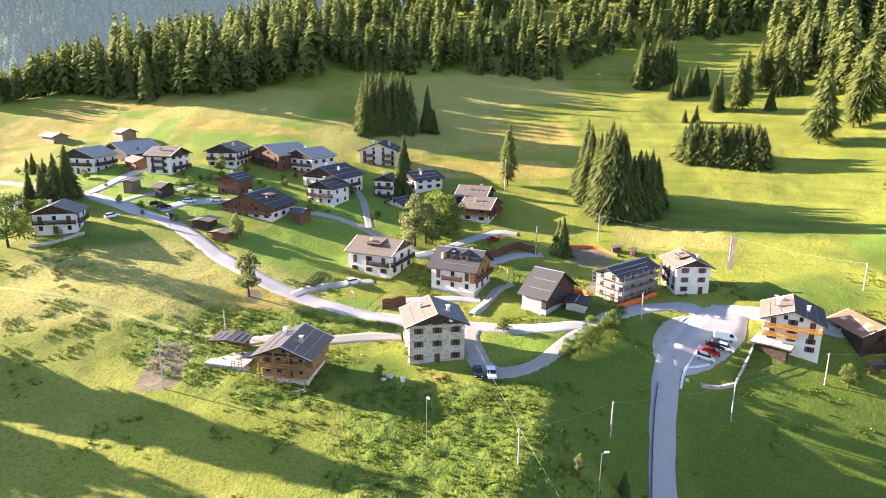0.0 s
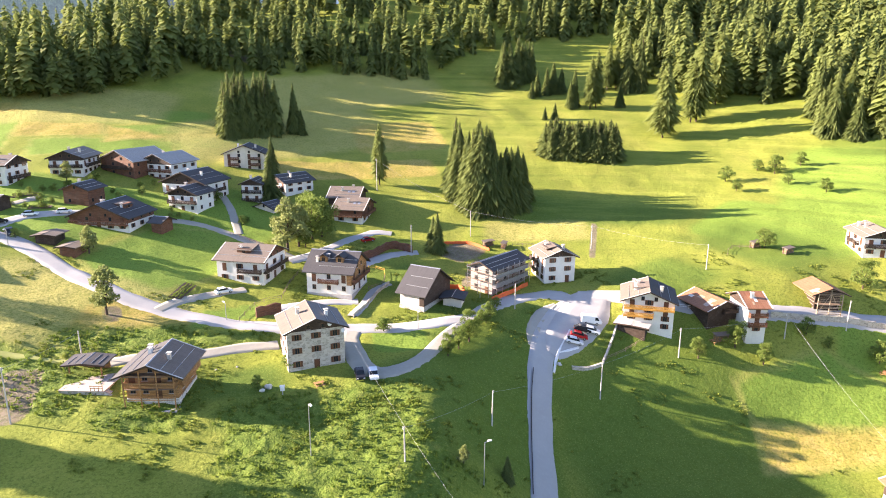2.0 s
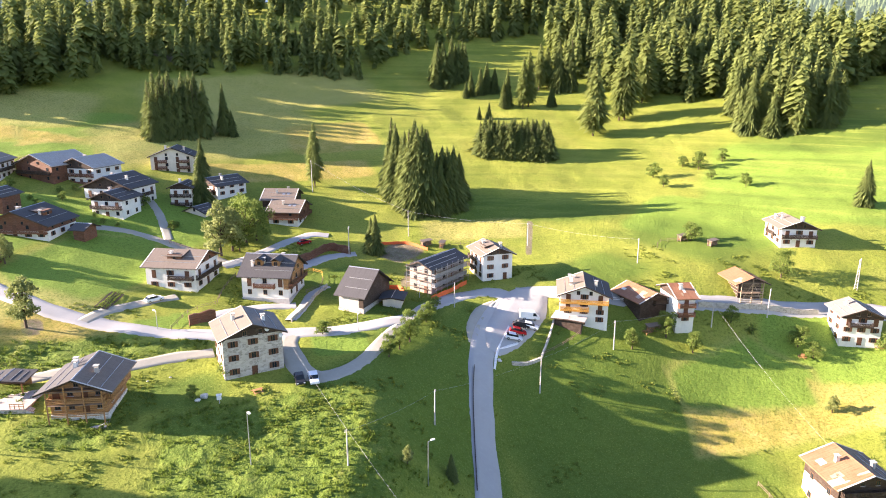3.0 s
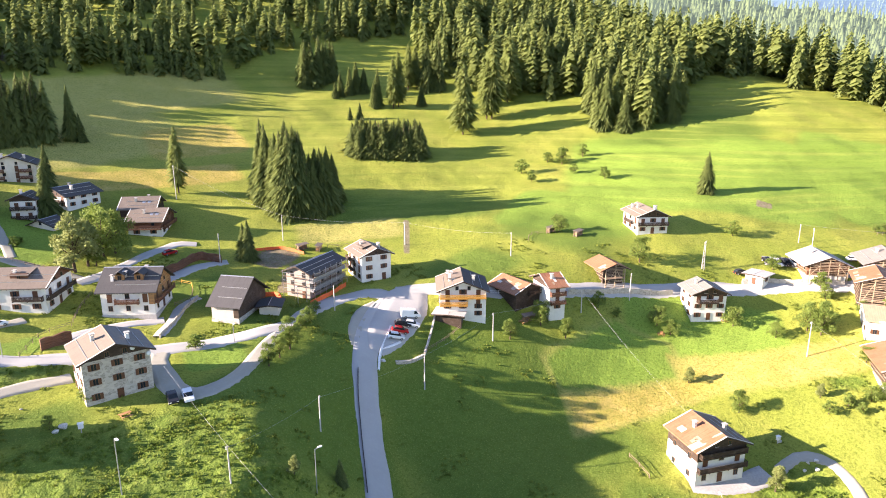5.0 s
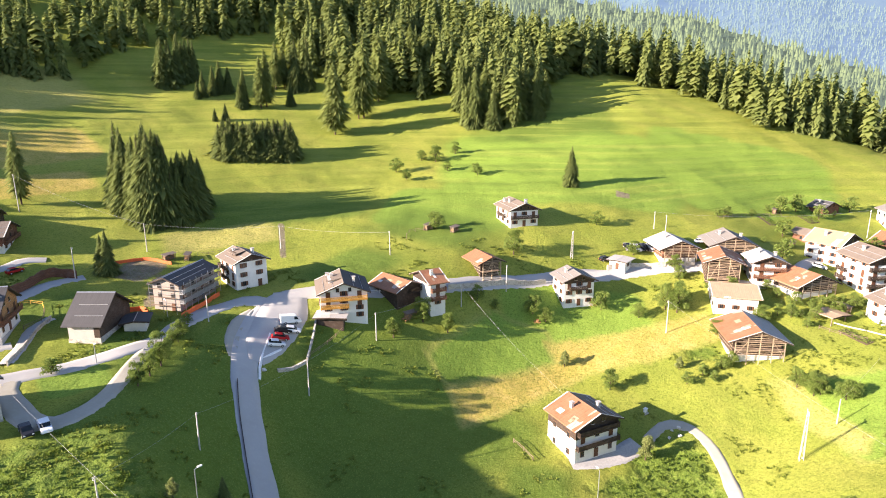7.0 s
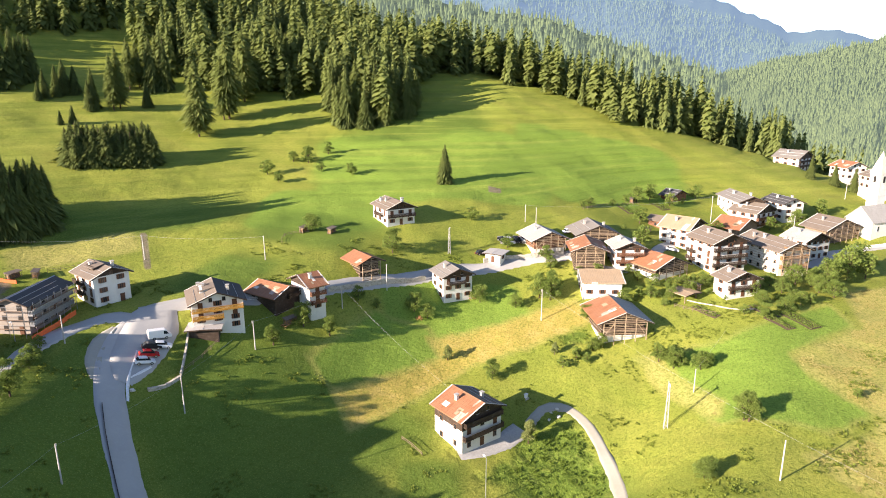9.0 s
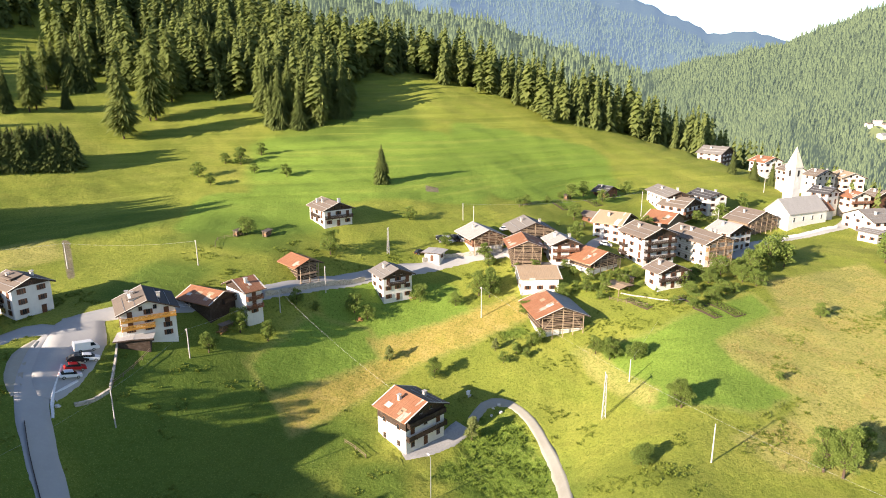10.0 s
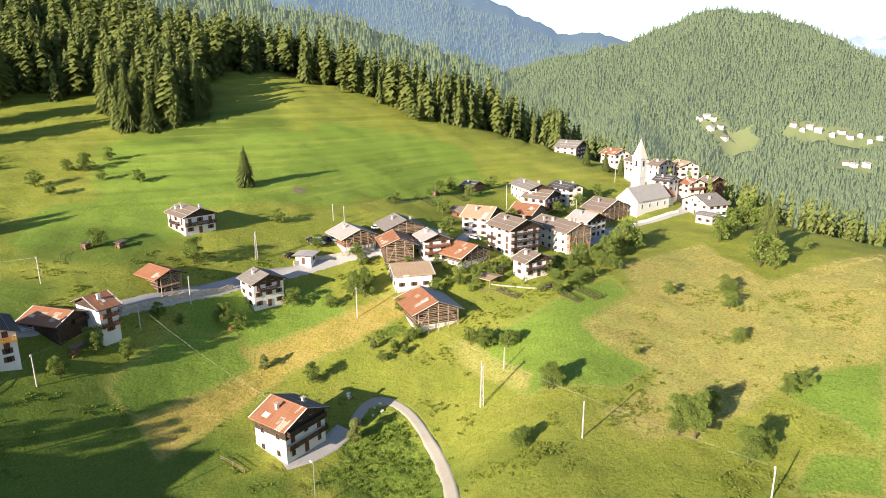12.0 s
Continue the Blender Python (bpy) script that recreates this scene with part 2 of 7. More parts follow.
def ground(x, y):
    """The height of the ground at x, y (numbers or arrays)."""
    x, y = np.asarray(x, float), np.asarray(y, float)
    ny, nx = NET.shape
    u, v = np.clip((x + 368) / 92, 0, nx - 1.000001), np.clip((y + 184) / 92, 0, ny - 1.000001)
    i, j = np.floor(u).astype(int), np.floor(v).astype(int)
    a, b = cubic(u - i), cubic(v - j)
    z = 0.0
    for p in range(4):
        for q in range(4):
            z = z + a[p] * b[q] * NET[np.clip(j + q - 1, 0, ny - 1), np.clip(i + p - 1, 0, nx - 1)]
    # the bank above the road
    q = (x - 21) * 0.95 - (y - 105) * 0.31
    z = z - 20 * smooth(-5, 30, q) * (1 - smooth(85, 190, q)) * smooth(20, 55, y) * (1 - smooth(94, 152, y))
    # beyond the village: the slope goes on upwards ahead, a deep valley opens on either side
    r, az = np.hypot(x, y), np.degrees(np.arctan2(x, y))
    ahead = smooth(-28, -12, az) * (1 - smooth(42, 60, az))
    far = -95 + 215 * ahead
    z = z + (far - z) * smooth(430, 760, r)
    # old field terraces on the open slope
    t = smooth(30, 45, az) * (1 - smooth(82, 90, az)) * smooth(235, 265, r) * (1 - smooth(420, 440, r))
    ph = z * 1.5 + 5 * lattice_noise(x / 60, y / 60, 4)
    z = z + t * 0.5 * (np.sin(ph) + 0.5 * np.sin(2 * ph + 0.6)) * smooth(0.2, 0.7, lattice_noise(x / 35, y / 35, 14))
    return z + ripple(x, y) * smooth(60, 90, r)


def gz(x, y):
    return float(ground(x, y))


def patch(x, y, cx, cy, rx, ry, turn, edge=0.12):
    """1 inside a rounded field about cx, cy with half-sides rx, ry, turned by degrees; 0 outside."""
    c, s = math.cos(radians(turn)), math.sin(radians(turn))
    u, v = ((x - cx) * c + (y - cy) * s) / rx, (-(x - cx) * s + (y - cy) * c) / ry
    w = (lattice_noise(x / 6, y / 6, 5) - 0.5) * 0.35 * (1 if edge > 0.3 else 0.35)
    d = (np.abs(u) ** 6 + np.abs(v) ** 6) ** (1 / 6) + w * 0.6
    return 1 - smooth(1 - edge / 2, 1 + edge / 2, d)


# drier, hay-yellow fields: x, y, half length, half width, turn
DRY = (
    (39, 299, 20, 18, 3),
    (-40, 144, 12, 7, -16),
    (15, 262, 34, 9, -0),
)
# dusty, half-dried pasture
SERE = (
    (72, 199, 17, 9, -12),
    (-81, 150, 22, 20, 22),
    (-53, 149, 22, 16, -27),
    (-100, 329, 38, 22, -6),
    (-11, 301, 48, 26, 25),
    (13, 359, 57, 25, 13),
)
# rough slopes of tall herbs, not mown
ROUGH = (
    (146.4, 75.7, 4, 2, -40),
    (-64, 131, 4, 3, 28),
    (-26, 132, 4, 2, 37),
    (-31, 109, 8, 5, -7),
    (0, 96, 17, 17, -7),
    (3, 87, 17, 13, 5),
    (-51, 121, 8, 13, 60),
    (-24, 135, 14, 3, 3),
    (-42, 136, 14, 6, 0),
)
# short, freshly mown bright grass
MOWN = (
    (-78, 214, 30, 22, -20),
    (-112, 226, 22, 14, 10),
    (-30, 215, 18, 22, 0),
    (-68, 314, 24, 7, 9),
    (-151, 322, 24, 5, -1),
    (208, 180, 48, 40, -43),
    (274, 136, 39, 32, -57),
    (214, 180, 41, 30, -18),
    (145, 176, 24, 20, -55),
    (-62, 299, 25, 6, 12),
    (-38, 286, 18, 6, 19),
    (-42, 174, 12, 13, 6),
    (136.1, 108.9, 21, 12, -39),
    (17, 131, 6, 5, 0),
    (-21, 147, 9, 4, 28),
    (246, 126, 18, 18, -42),
)
# lush, dark green growth, and bank and lawns darkened by colour where shade lies
LUSH_SHADE = (
    (98, 50, 11, 12, -50),
    (73.8, 105.5, 25, 24, -84),
    (82.1, 100.9, 20, 16, -86),
    (29.1, 109.3, 14, 11, -79),
    (20, 117, 13, 8, 24),
    (25, 164, 15, 10, -66),
    (64.1, 106.8, 21, 20, -87),
    (33.8, 115.3, 24, 14, -98),
    (-16, 118, 9, 5, 10),
    (130, 163, 21, 14, -70),
    (243, 216, 33, 16, -30),
    (83.6, 73.1, 7, 8, -51),
    (98, 209, 32, 12, -18),
    (-89, 165, 12, 12, -2),
    # lawns round the barn and car park: shade put into the grass colour
    (33, 150, 14, 9, -30),
    (29, 141, 9, 4, 10),
    (50, 137, 9, 7, 40),
    (70, 128, 8, 7, 40),
    (90, 152, 14, 10, 20),
)
# bare earth and trodden places
BARE = (
    (86, 186, 15, 1.3, -114),
    (43, 186, 7, 6, 38),
    (45, 169, 11, 4, 65),
    (-54, 117, 9, 4, 97),
    (206, 145, 3, 3, -54),
    (-32, 405, 16, 8, -47),
    (-45, 147, 2, 3, 10),
)


# fields with straight bounds, by their corners
PLOTS = {
    "dry": (((89.7, 108.3), (120.3, 100.6), (122.7, 107.3), (144.5, 95.0), (162.1, 84.6), (155.0, 75.5), (136.7, 84.3), (121.7, 92.5), (101.5, 94.2), (84.6, 97.1)),
            ((-120, 309), (-87, 304), (-83, 290), (-118, 292)), ((-85, 302), (-57, 289), (-81, 282)),
            ((-201, 299), (-195, 321), (-155, 319), (-160, 284), (-186, 275)), ((-195, 340), (-129, 336), (-125, 323), (-189, 324)),
            ((-183, 270), (-162, 279), (-161, 236))),
    "mown": (((90.8, 118.3), (116.9, 121.9), (126.2, 110.8), (124.0, 103.4), (122.7, 107.3), (120.3, 100.6), (89.7, 108.3)),
             ((146.8, 59.1), (162.3, 42.4), (196, 26), (185, 18), (160, 27), (151, 21), (144, 8), (131, 14), (125.4, 32.4), (140.2, 48.1)),
             ((144, -16), (153, -29), (157, -39), (124, -33), (132, -29), (138, -21)), ((122, -22), (123, -33), (112, -31), (108, -17)),
             ((-132, 309), (-124, 324), (-121, 313), (-116, 273), (-129, 278)), ((-110, 288), (-55, 285), (-53, 272), (-104, 266)),
             ((-60, 175), (-47, 200), (-25, 200), (-24, 171), (-40, 155), (-48, 159))),
    "sere": (((159, 27), (185, 16), (209, 25), (247, 1), (205, -19), (173, -23), (144, -17), (141, -8), (141, 2), (144, 8), (150, 21)),
             ((142.7, 6.7), (131.3, 9.7), (121.0, 15.6), (116.8, 7.1), (120.5, -2.0), (130.2, -9.0), (142.1, -16.7), (154.3, -19.6), (164.8, -13.0), (162.8, -2.8)), ((205, -19), (244, -55), (158, -39), (153, -29), (144, -17), (173, -23)), ((-153, 314), (-130, 309), (-130, 279), (-143, 278)),
             ((146.8, 58.1), (151.7, 56.0), (134.5, 34.4), (128.4, 33.4), (137.3, 47.1)), ((-77, 169), (-68, 174), (-55, 158), (-46, 146), (-45, 133), (-57, 136), (-73, 149))),
    "rough": (((-15, 82), (-17, 109), (5, 112), (18, 104), (22.2, 95.9), (25.5, 89.7)), ((102, 68), (116, 69), (121, 65), (118, 56), (106, 46), (96, 40), (97, 58), (94, 67)),),
}


def inside(x, y, corners):
    """Signed distance to a many-sided field, in metres, positive within."""
    d, sign = np.full(np.shape(x), 1e9), np.full(np.shape(x), -1.0)
    for (ax, ay), (bx, by) in zip(corners, corners[1:] + corners[:1]):
        ex, ey = bx - ax, by - ay
        k = np.clip(((x - ax) * ex + (y - ay) * ey) / (ex * ex + ey * ey), 0, 1)
        d = np.minimum(d, np.hypot(x - ax - k * ex, y - ay - k * ey))
        cross = ((ay > y) != (by > y)) & (x < ex * (y - ay) / (ey if ey else 1e-9) + ax)
        sign = np.where(cross, -sign, sign)
    return d * sign


def fields(table, x, y, edge=0.12):
    m = np.zeros_like(x)
    for row in table:
        m = np.maximum(m, patch(x, y, *row, edge))
    return m


def growth(key, table, x, y, edge=0.12):
    """How far a kind of growth covers the ground at x, y: rounded patches and bounded plots."""
    m = fields(table, x, y, edge)
    w = (lattice_noise(x / 3, y / 3, 31) - 0.5) * (5.0 if key == "rough" else 1.6) + (lattice_noise(x / 1.2, y / 1.2, 32) - 0.5) * 0.8
    soft = 2.5 if key == "rough" else 0.9
    for corners in PLOTS.get(key, ()):
        m = np.maximum(m, smooth(-soft, soft, inside(x, y, corners) + w))
    return m


def bounds(x, y):
    """1 along the uncut strips between plots."""
    m = np.zeros_like(x)
    for key in ("dry", "mown", "sere"):
        for corners in PLOTS[key]:
            m = np.maximum(m, 1 - smooth(0.3, 1.1, np.abs(inside(x, y, corners) + (lattice_noise(x / 4, y / 4, 33) - 0.5) * 1.2)))
    return m


def grass_material():
    n = Nodes("meadow_grass", 0.9)
    n.bsdf.inputs["Specular IOR Level"].default_value = 0.1
    fine = n.noise(1.6, 6, 0.75)
    tuft = n.noise(0.35, 5, 0.7)
    wide = n.noise(0.045, 5, 0.6)
    band = n.noise(0.10, 4, 0.6, n.stretch(1.0, 0.25, 1.0))
    col = n.ramp(wide, [(0.30, (0.172, 0.208, 0.031)), (0.5, (0.232, 0.260, 0.040)), (0.72, (0.305, 0.308, 0.055))])
    col = n.mix(n.math('MULTIPLY', n.math('SUBTRACT', band, 0.47, True), 1.2), col, (0.34, 0.30, 0.075))
    mown = n.mix(tuft, (0.150, 0.248, 0.034), (0.196, 0.292, 0.046))
    col = n.mix(n.math('MULTIPLY', n.attr("mown"), 0.92), col, mown)
    # lush growth tone, deep enough to paint shade on the bank and lawns
    lush_shade = n.mix(tuft, (0.055, 0.105, 0.017), (0.105, 0.170, 0.027))
    col = n.mix(n.math('MULTIPLY', n.attr("lush_shade"), 0.85), col, lush_shade)
    # mowing swathes and worn terrace edges that follow the slope's contours
    swathe = n.noise(1.0, 4, 0.6, n.stretch(0.016, 0.016, 0.75))
    col = n.mix(n.math('MULTIPLY', n.math('SUBTRACT', swathe, 0.53, True), n.math('MULTIPLY', n.attr("terraced"), 2.6), True), col, (0.37, 0.40, 0.075))
    col = n.mix(n.math('MULTIPLY', n.math('SUBTRACT', 0.46, swathe, True), n.math('MULTIPLY', n.attr("terraced"), 3.4), True), col, (0.110, 0.165, 0.022))
    col = n.mix(n.math('MULTIPLY', n.attr("sere"), n.math('ADD', n.math('MULTIPLY', n.noise(0.12, 5, 0.7), 0.9), n.math('SUBTRACT', n.math('MULTIPLY', fine, 0.9), 0.20)), True), col, (0.42, 0.365, 0.115))
    hay = n.ramp(n.noise(0.16, 6, 0.7), [(0.3, (0.28, 0.255, 0.050)), (0.52, (0.41, 0.315, 0.080)), (0.72, (0.49, 0.365, 0.125))])
    col = n.mix(n.math('MULTIPLY', n.attr("dry"), n.math('ADD', 0.62, n.math('MULTIPLY', n.noise(0.5, 5, 0.75), 0.8)), True), col, hay)
    wild = n.ramp(tuft, [(0.32, (0.070, 0.120, 0.018)), (0.55, (0.125, 0.180, 0.028)), (0.72, (0.200, 0.230, 0.050))])
    col = n.mix(n.attr("rough"), col, wild)
    earth = n.ramp(tuft, [(0.3, (0.14, 0.105, 0.075)), (0.7, (0.27, 0.22, 0.16))])
    col = n.mix(n.math('MULTIPLY', n.attr("bare"), n.math('GREATER_THAN', n.math('ADD', fine, n.attr("bare")), 1.02)), col, earth)
    col = n.mix(n.math('MULTIPLY', n.attr("rim"), 0.55), col, (0.330, 0.310, 0.085))
    speck = n.noise(3.2, 5, 0.8)
    col = n.mix(n.math('MULTIPLY', n.math('SUBTRACT', 0.53, fine, True), 4.0, True), col, (0.085, 0.120, 0.014))
    col = n.mix(n.math('MULTIPLY', n.math('SUBTRACT', speck, 0.54, True), 4.0, True), col, (0.36, 0.375, 0.090))
    relief = n.math('ADD', n.math('MULTIPLY', fine, 0.5), n.math('MULTIPLY', tuft, n.math('ADD', 0.8, n.math('MULTIPLY', n.attr("rough"), 2.5))))
    return n.done(col, relief, 0.8, 0.5)


# ---- roads ----
def road_material(name, c, c2, edge):
    n = Nodes(name, 0.9)
    col = n.mix(n.noise(0.25, 5), c, c2)
    col = n.mix(n.math('MULTIPLY', n.math('SUBTRACT', n.noise(1.4, 6, 0.7), 0.5, True), 1.5), col, edge)
    return n.done(col, n.noise(6.0, 5), 0.3, 0.03)


ASPHALT = road_material("worn_asphalt", (0.41, 0.40, 0.385), (0.34, 0.33, 0.315), (0.46, 0.445, 0.41))
GRAVEL = road_material("pale_gravel", (0.38, 0.355, 0.31), (0.29, 0.275, 0.21), (0.44, 0.41, 0.36))
TRACK = road_material("grassy_track", (0.33, 0.34, 0.10), (0.28, 0.30, 0.07), (0.38, 0.36, 0.17))


def glide(points, step=2.0):
    """Points along a smooth line through the given ones."""
    p = np.array(points, float)
    p = np.vstack([2 * p[0] - p[1], p, 2 * p[-1] - p[-2]])
    out = []
    for k in range(1, len(p) - 2):
        n = max(1, int(np.linalg.norm(p[k + 1] - p[k]) / step))
        for f in np.arange(n) / n:
            a, b, c, d = p[k - 1:k + 3]
            out.append(0.5 * (2 * b + (c - a) * f + (2 * a - 5 * b + 4 * c - d) * f * f + (3 * b - a - 3 * c + d) * f ** 3))
    out.append(p[-2])
    return np.array(out)


PAVING = []     # middles and half widths of all paved strips


def ribbon(name, points, width, material, label, lift=0.05, category="road", thick=0.20, kind="structure"):
    """A road laid over the ground, with its own edges and depth."""
    c = glide(points)
    w = np.array(width if isinstance(width, tuple) else (width, width), float)
    t = np.gradient(c, axis=0)
    t /= np.linalg.norm(t, axis=1)[:, None] + 1e-9
    side = np.stack([t[:, 1], -t[:, 0]], 1)
    k = np.linspace(0, 1, len(c))
    half = np.interp(k, np.linspace(0, 1, len(w)), w)[:, None] / 2
    PAVING.append(np.column_stack([c, half]))
    wob = 0.12 * np.sin(np.arange(len(c)) * 1.3)[:, None] + 0.1 * np.sin(np.arange(len(c)) * 0.47)[:, None]
    rows, cols = [], np.linspace(-1, 1, 5)
    for s in cols:
        q = c + side * (half + (wob if abs(s) == 1 else 0)) * s
        rows.append(np.column_stack([q, ground(q[:, 0], q[:, 1]) + lift]))
    for s in (1, -1):
        q = c + side * (half + 0.22) * s
        rows.append(np.column_stack([q, ground(q[:, 0], q[:, 1]) - thick]))
    order = [6, 0, 1, 2, 3, 4, 5]
    v = np.stack([rows[o] for o in order], 1)
    m, n = v.shape[:2]
    a, b = np.meshgrid(np.arange(m - 1), np.arange(n - 1), indexing='ij')
    f = np.stack([a * n + b, a * n + b + 1, (a + 1) * n + b + 1, (a + 1) * n + b], -1).reshape(-1, 4)[:, ::-1]
    me = mesh_arrays(name, v.reshape(-1, 3), f)
    me.materials.append(material)
    return tagged(new(name, me), label, category, kind=kind)


ribbon("main_road", ((36.5, 90.0), (39.5, 99.8), (42.1, 109.2), (45.2, 119.1), (48.3, 127.4), (51.8, 133.8), (56.0, 139.2), (61.9, 143.9), (67.1, 147.1), (71.9, 147.1), (75.9, 145.6)), (5.0, 5.0, 5.2, 6.0, 5.0), ASPHALT, "worn grey asphalt road through the meadow", lift=0.070)
ribbon("village_road", ((65.5, 148.3), (73.7, 145.6), (82.1, 142.6), (90.2, 138.5), (100.7, 134.9), (112.4, 132.0), (129.9, 127.4), (147.7, 121.6), (160.2, 114.6), (172.5, 107.6), (182.0, 98.6), (192.4, 96.6)), 4.6, ASPHALT, "pale asphalt village road along the slope", lift=0.075)
ribbon("upper_road", ((62.2, 146.8), (58.1, 150.4), (49.5, 149.6), (41.8, 146.4), (35.2, 140.8), (28.1, 138.1), (19.1, 137.5), (7.6, 137.8), (-1.4, 138.7), (-10.6, 140.4), (-21.4, 143.3), (-32.9, 148.1), (-42.3, 153.2), (-51.1, 159.8), (-59.0, 166.4), (-69.3, 176.8), (-79.8, 185.5), (-90.3, 191.1), (-102.0, 199.8), (-113.0, 207.6), (-118.9, 210.0)), 4.6, ASPHALT, "pale asphalt road winding up to the hamlet", lift=0.080)
ribbon("gravel_drive", ((32.4, 136.4), (27.6, 131.6), (22.2, 124.3), (16.3, 119.1), (11.1, 117.8), (7.9, 121.3), (6.8, 127.4), (6.3, 133.2), (7.3, 136.9)), (3.0, 3.2, 4.6, 3.6), GRAVEL, "pale gravel drive looping below the stone house", lift=0.085)
ribbon("gravel_path", ((-40.6, 127.2), (-33.9, 128.9), (-24.3, 128.9), (-17.3, 130.8), (-8.8, 132.3)), 3.4, GRAVEL, "pale gravel drive to the timber chalet", lift=0.090)
ribbon("field_track", ((-45.4, 127.4), (-54.6, 129.8), (-64.3, 132.8), (-73.5, 136.8), (-88.3, 141.0), (-103.1, 144.1), (-112.5, 146.4)), 1.1, TRACK, "grassy farm track across the slope", lift=0.095)
ribbon("side_lane", ((-116.9, 209.8), (-115.0, 215.2), (-111.9, 224.8), (-109.6, 233.1), (-107.9, 237.2)), 4.0, ASPHALT, "pale lane between houses", lift=0.100)
ribbon("hamlet_lane", ((-86.4, 194.0), (-81.0, 202.5), (-71.2, 205.3), (-62.6, 206.7)), 4.0, ASPHALT, "lane between gardens in the hamlet", lift=0.105)
ribbon("garden_lane", ((-101.5, 199.8), (-97.0, 206.5), (-89.9, 211.7), (-83.1, 218.7)), 2.6, GRAVEL, "gravel lane between the gardens", lift=0.110)
ribbon("garden_lane", ((-39.5, 241.7), (-33.1, 234.1), (-28.1, 223.2), (-24.7, 209.6), (-22.6, 198.6)), 2.4, GRAVEL, "narrow gravel lane between white houses", lift=0.070)
ribbon("west_lane", ((-115.9, 207.8), (-131.9, 216.4), (-145.8, 223.6), (-163.7, 229.6)), 3.2, GRAVEL, "pale gravel lane leaving the hamlet", lift=0.075)
ribbon("stone_lane", ((-50.9, 203.3), (-40.5, 205.0), (-31.1, 202.4), (-23.3, 197.0), (-14.0, 189.5), (-6.1, 183.1)), 3.0, GRAVEL, "gravel lane with a low fence", lift=0.080)
ribbon("house_drive", ((-7.7, 181.0), (-0.3, 187.4), (8.4, 196.2), (17.8, 203.5), (24.1, 202.9)), 3.2, ASPHALT, "paved drive behind the chalet", lift=0.085)
ribbon("house_drive", ((9.2, 175.0), (17.9, 183.2), (24.9, 186.5), (30.1, 186.9)), 3.6, ASPHALT, "paved drive beside a rust-coloured fence", lift=0.090)
ribbon("car_drive", ((-35.8, 148.8), (-32.0, 154.1), (-26.3, 158.5), (-18.0, 162.3)), 2.8, GRAVEL, "pale drive up to the white house", lift=0.095)
ribbon("chalet_drive", ((-11.2, 148.7), (-5.8, 152.6), (2.6, 154.4), (9.7, 154.5)), 3.0, ASPHALT, "paved forecourt of the chalet", lift=0.100)
ribbon("chalet_ramp", ((7.6, 144.4), (11.3, 152.9), (14.5, 160.2), (18.5, 164.3)), 2.4, ASPHALT, "paved ramp between retaining walls", lift=0.105)
ribbon("car_park", ((51.6, 128.6), (55.8, 133.1), (60.2, 137.0), (64.4, 140.9), (68.6, 146.4)), (3, 8, 10.5, 11.5, 9), ASPHALT, "grey asphalt car park widening off the road", lift=0.130)
ribbon("road_shoulder", ((47.0, 130.8), (49.8, 136.9), (53.4, 141.7), (58.1, 144.9)), (1.0, 3.0, 3.4, 1.2), GRAVEL, "pale gravel shoulder in the bend of the road", lift=0.06)
ribbon("farm_track", ((84.0, 32.5), (99.9, 40.5), (110.7, 47.5), (119.7, 55.8), (123.6, 62.6), (123.4, 67.0), (120.3, 70.0), (115.0, 69.9)), 2.3, GRAVEL, "pale gravel track to the farmhouse", lift=0.070)
ribbon("farm_yard", ((95.7, 75.7), (100.3, 73.2), (105.9, 71.2), (112.2, 70.5)), 4.5, CONCRETE, "pale paved yard of the farmhouse", lift=0.075)
ribbon("yard", ((174.3, 120.7), (180.1, 115.7), (183.5, 105.8), (194.0, 98.3)), 3.8, ASPHALT, "parking strip beside the village road", lift=0.080)
ribbon("church_road", ((232.0, 38.2), (258.8, 33.0), (273.6, 24.8), (286.2, 15.8), (299.4, 9.7), (328.3, 7.3)), 4.2, ASPHALT, "pale road below the church", lift=0.085)
ribbon("inner_lane", ((183.1, 100.4), (179.4, 87.1), (188.0, 77.0), (211.4, 77.8), (223.0, 73.2), (253.9, 76.1)), 3.6, ASPHALT, "narrow lane between barns", lift=0.090)
ribbon("road_marking", ((50.2, 124.0), (51.7, 127.1), (54.7, 131.3), (58.4, 135.7)), 0.22, FRAME_WHITE, "white painted edge line of the car park", lift=0.170)
ribbon("road_marking", ((53.5, 129.2), (56.0, 129.9), (58.7, 130.7)), 0.2, FRAME_WHITE, "white painted parking bay line", lift=0.170)

# one sheet, close-meshed where the village lies
az_ring = np.radians(np.concatenate([np.arange(-180, -44, 4.0), np.arange(-44, 110, 0.3), np.arange(110, 180, 4.0)]))
r_ring = np.concatenate([[0.0, 10, 20, 40], np.arange(60, 130, 0.8), np.arange(130, 300, 1.4), np.arange(300, 400, 1.8), np.arange(400, 480, 4.0), np.arange(480, 900, 25.0), np.arange(900, 4900, 400.0)])
RR, AA = np.meshgrid(r_ring, az_ring, indexing='ij')
GX, GY = RR * np.sin(AA), RR * np.cos(AA)
GZ = ground(GX, GY)
# tall herbs stand in uneven humps
GZ = GZ + growth("rough", ROUGH, GX, GY, 0.7) * ((lattice_noise(GX / 2.8, GY / 2.8, 21) - 0.5) * 0.55 + (lattice_noise(GX / 1.4, GY / 1.4, 22) - 0.5) * 0.35)
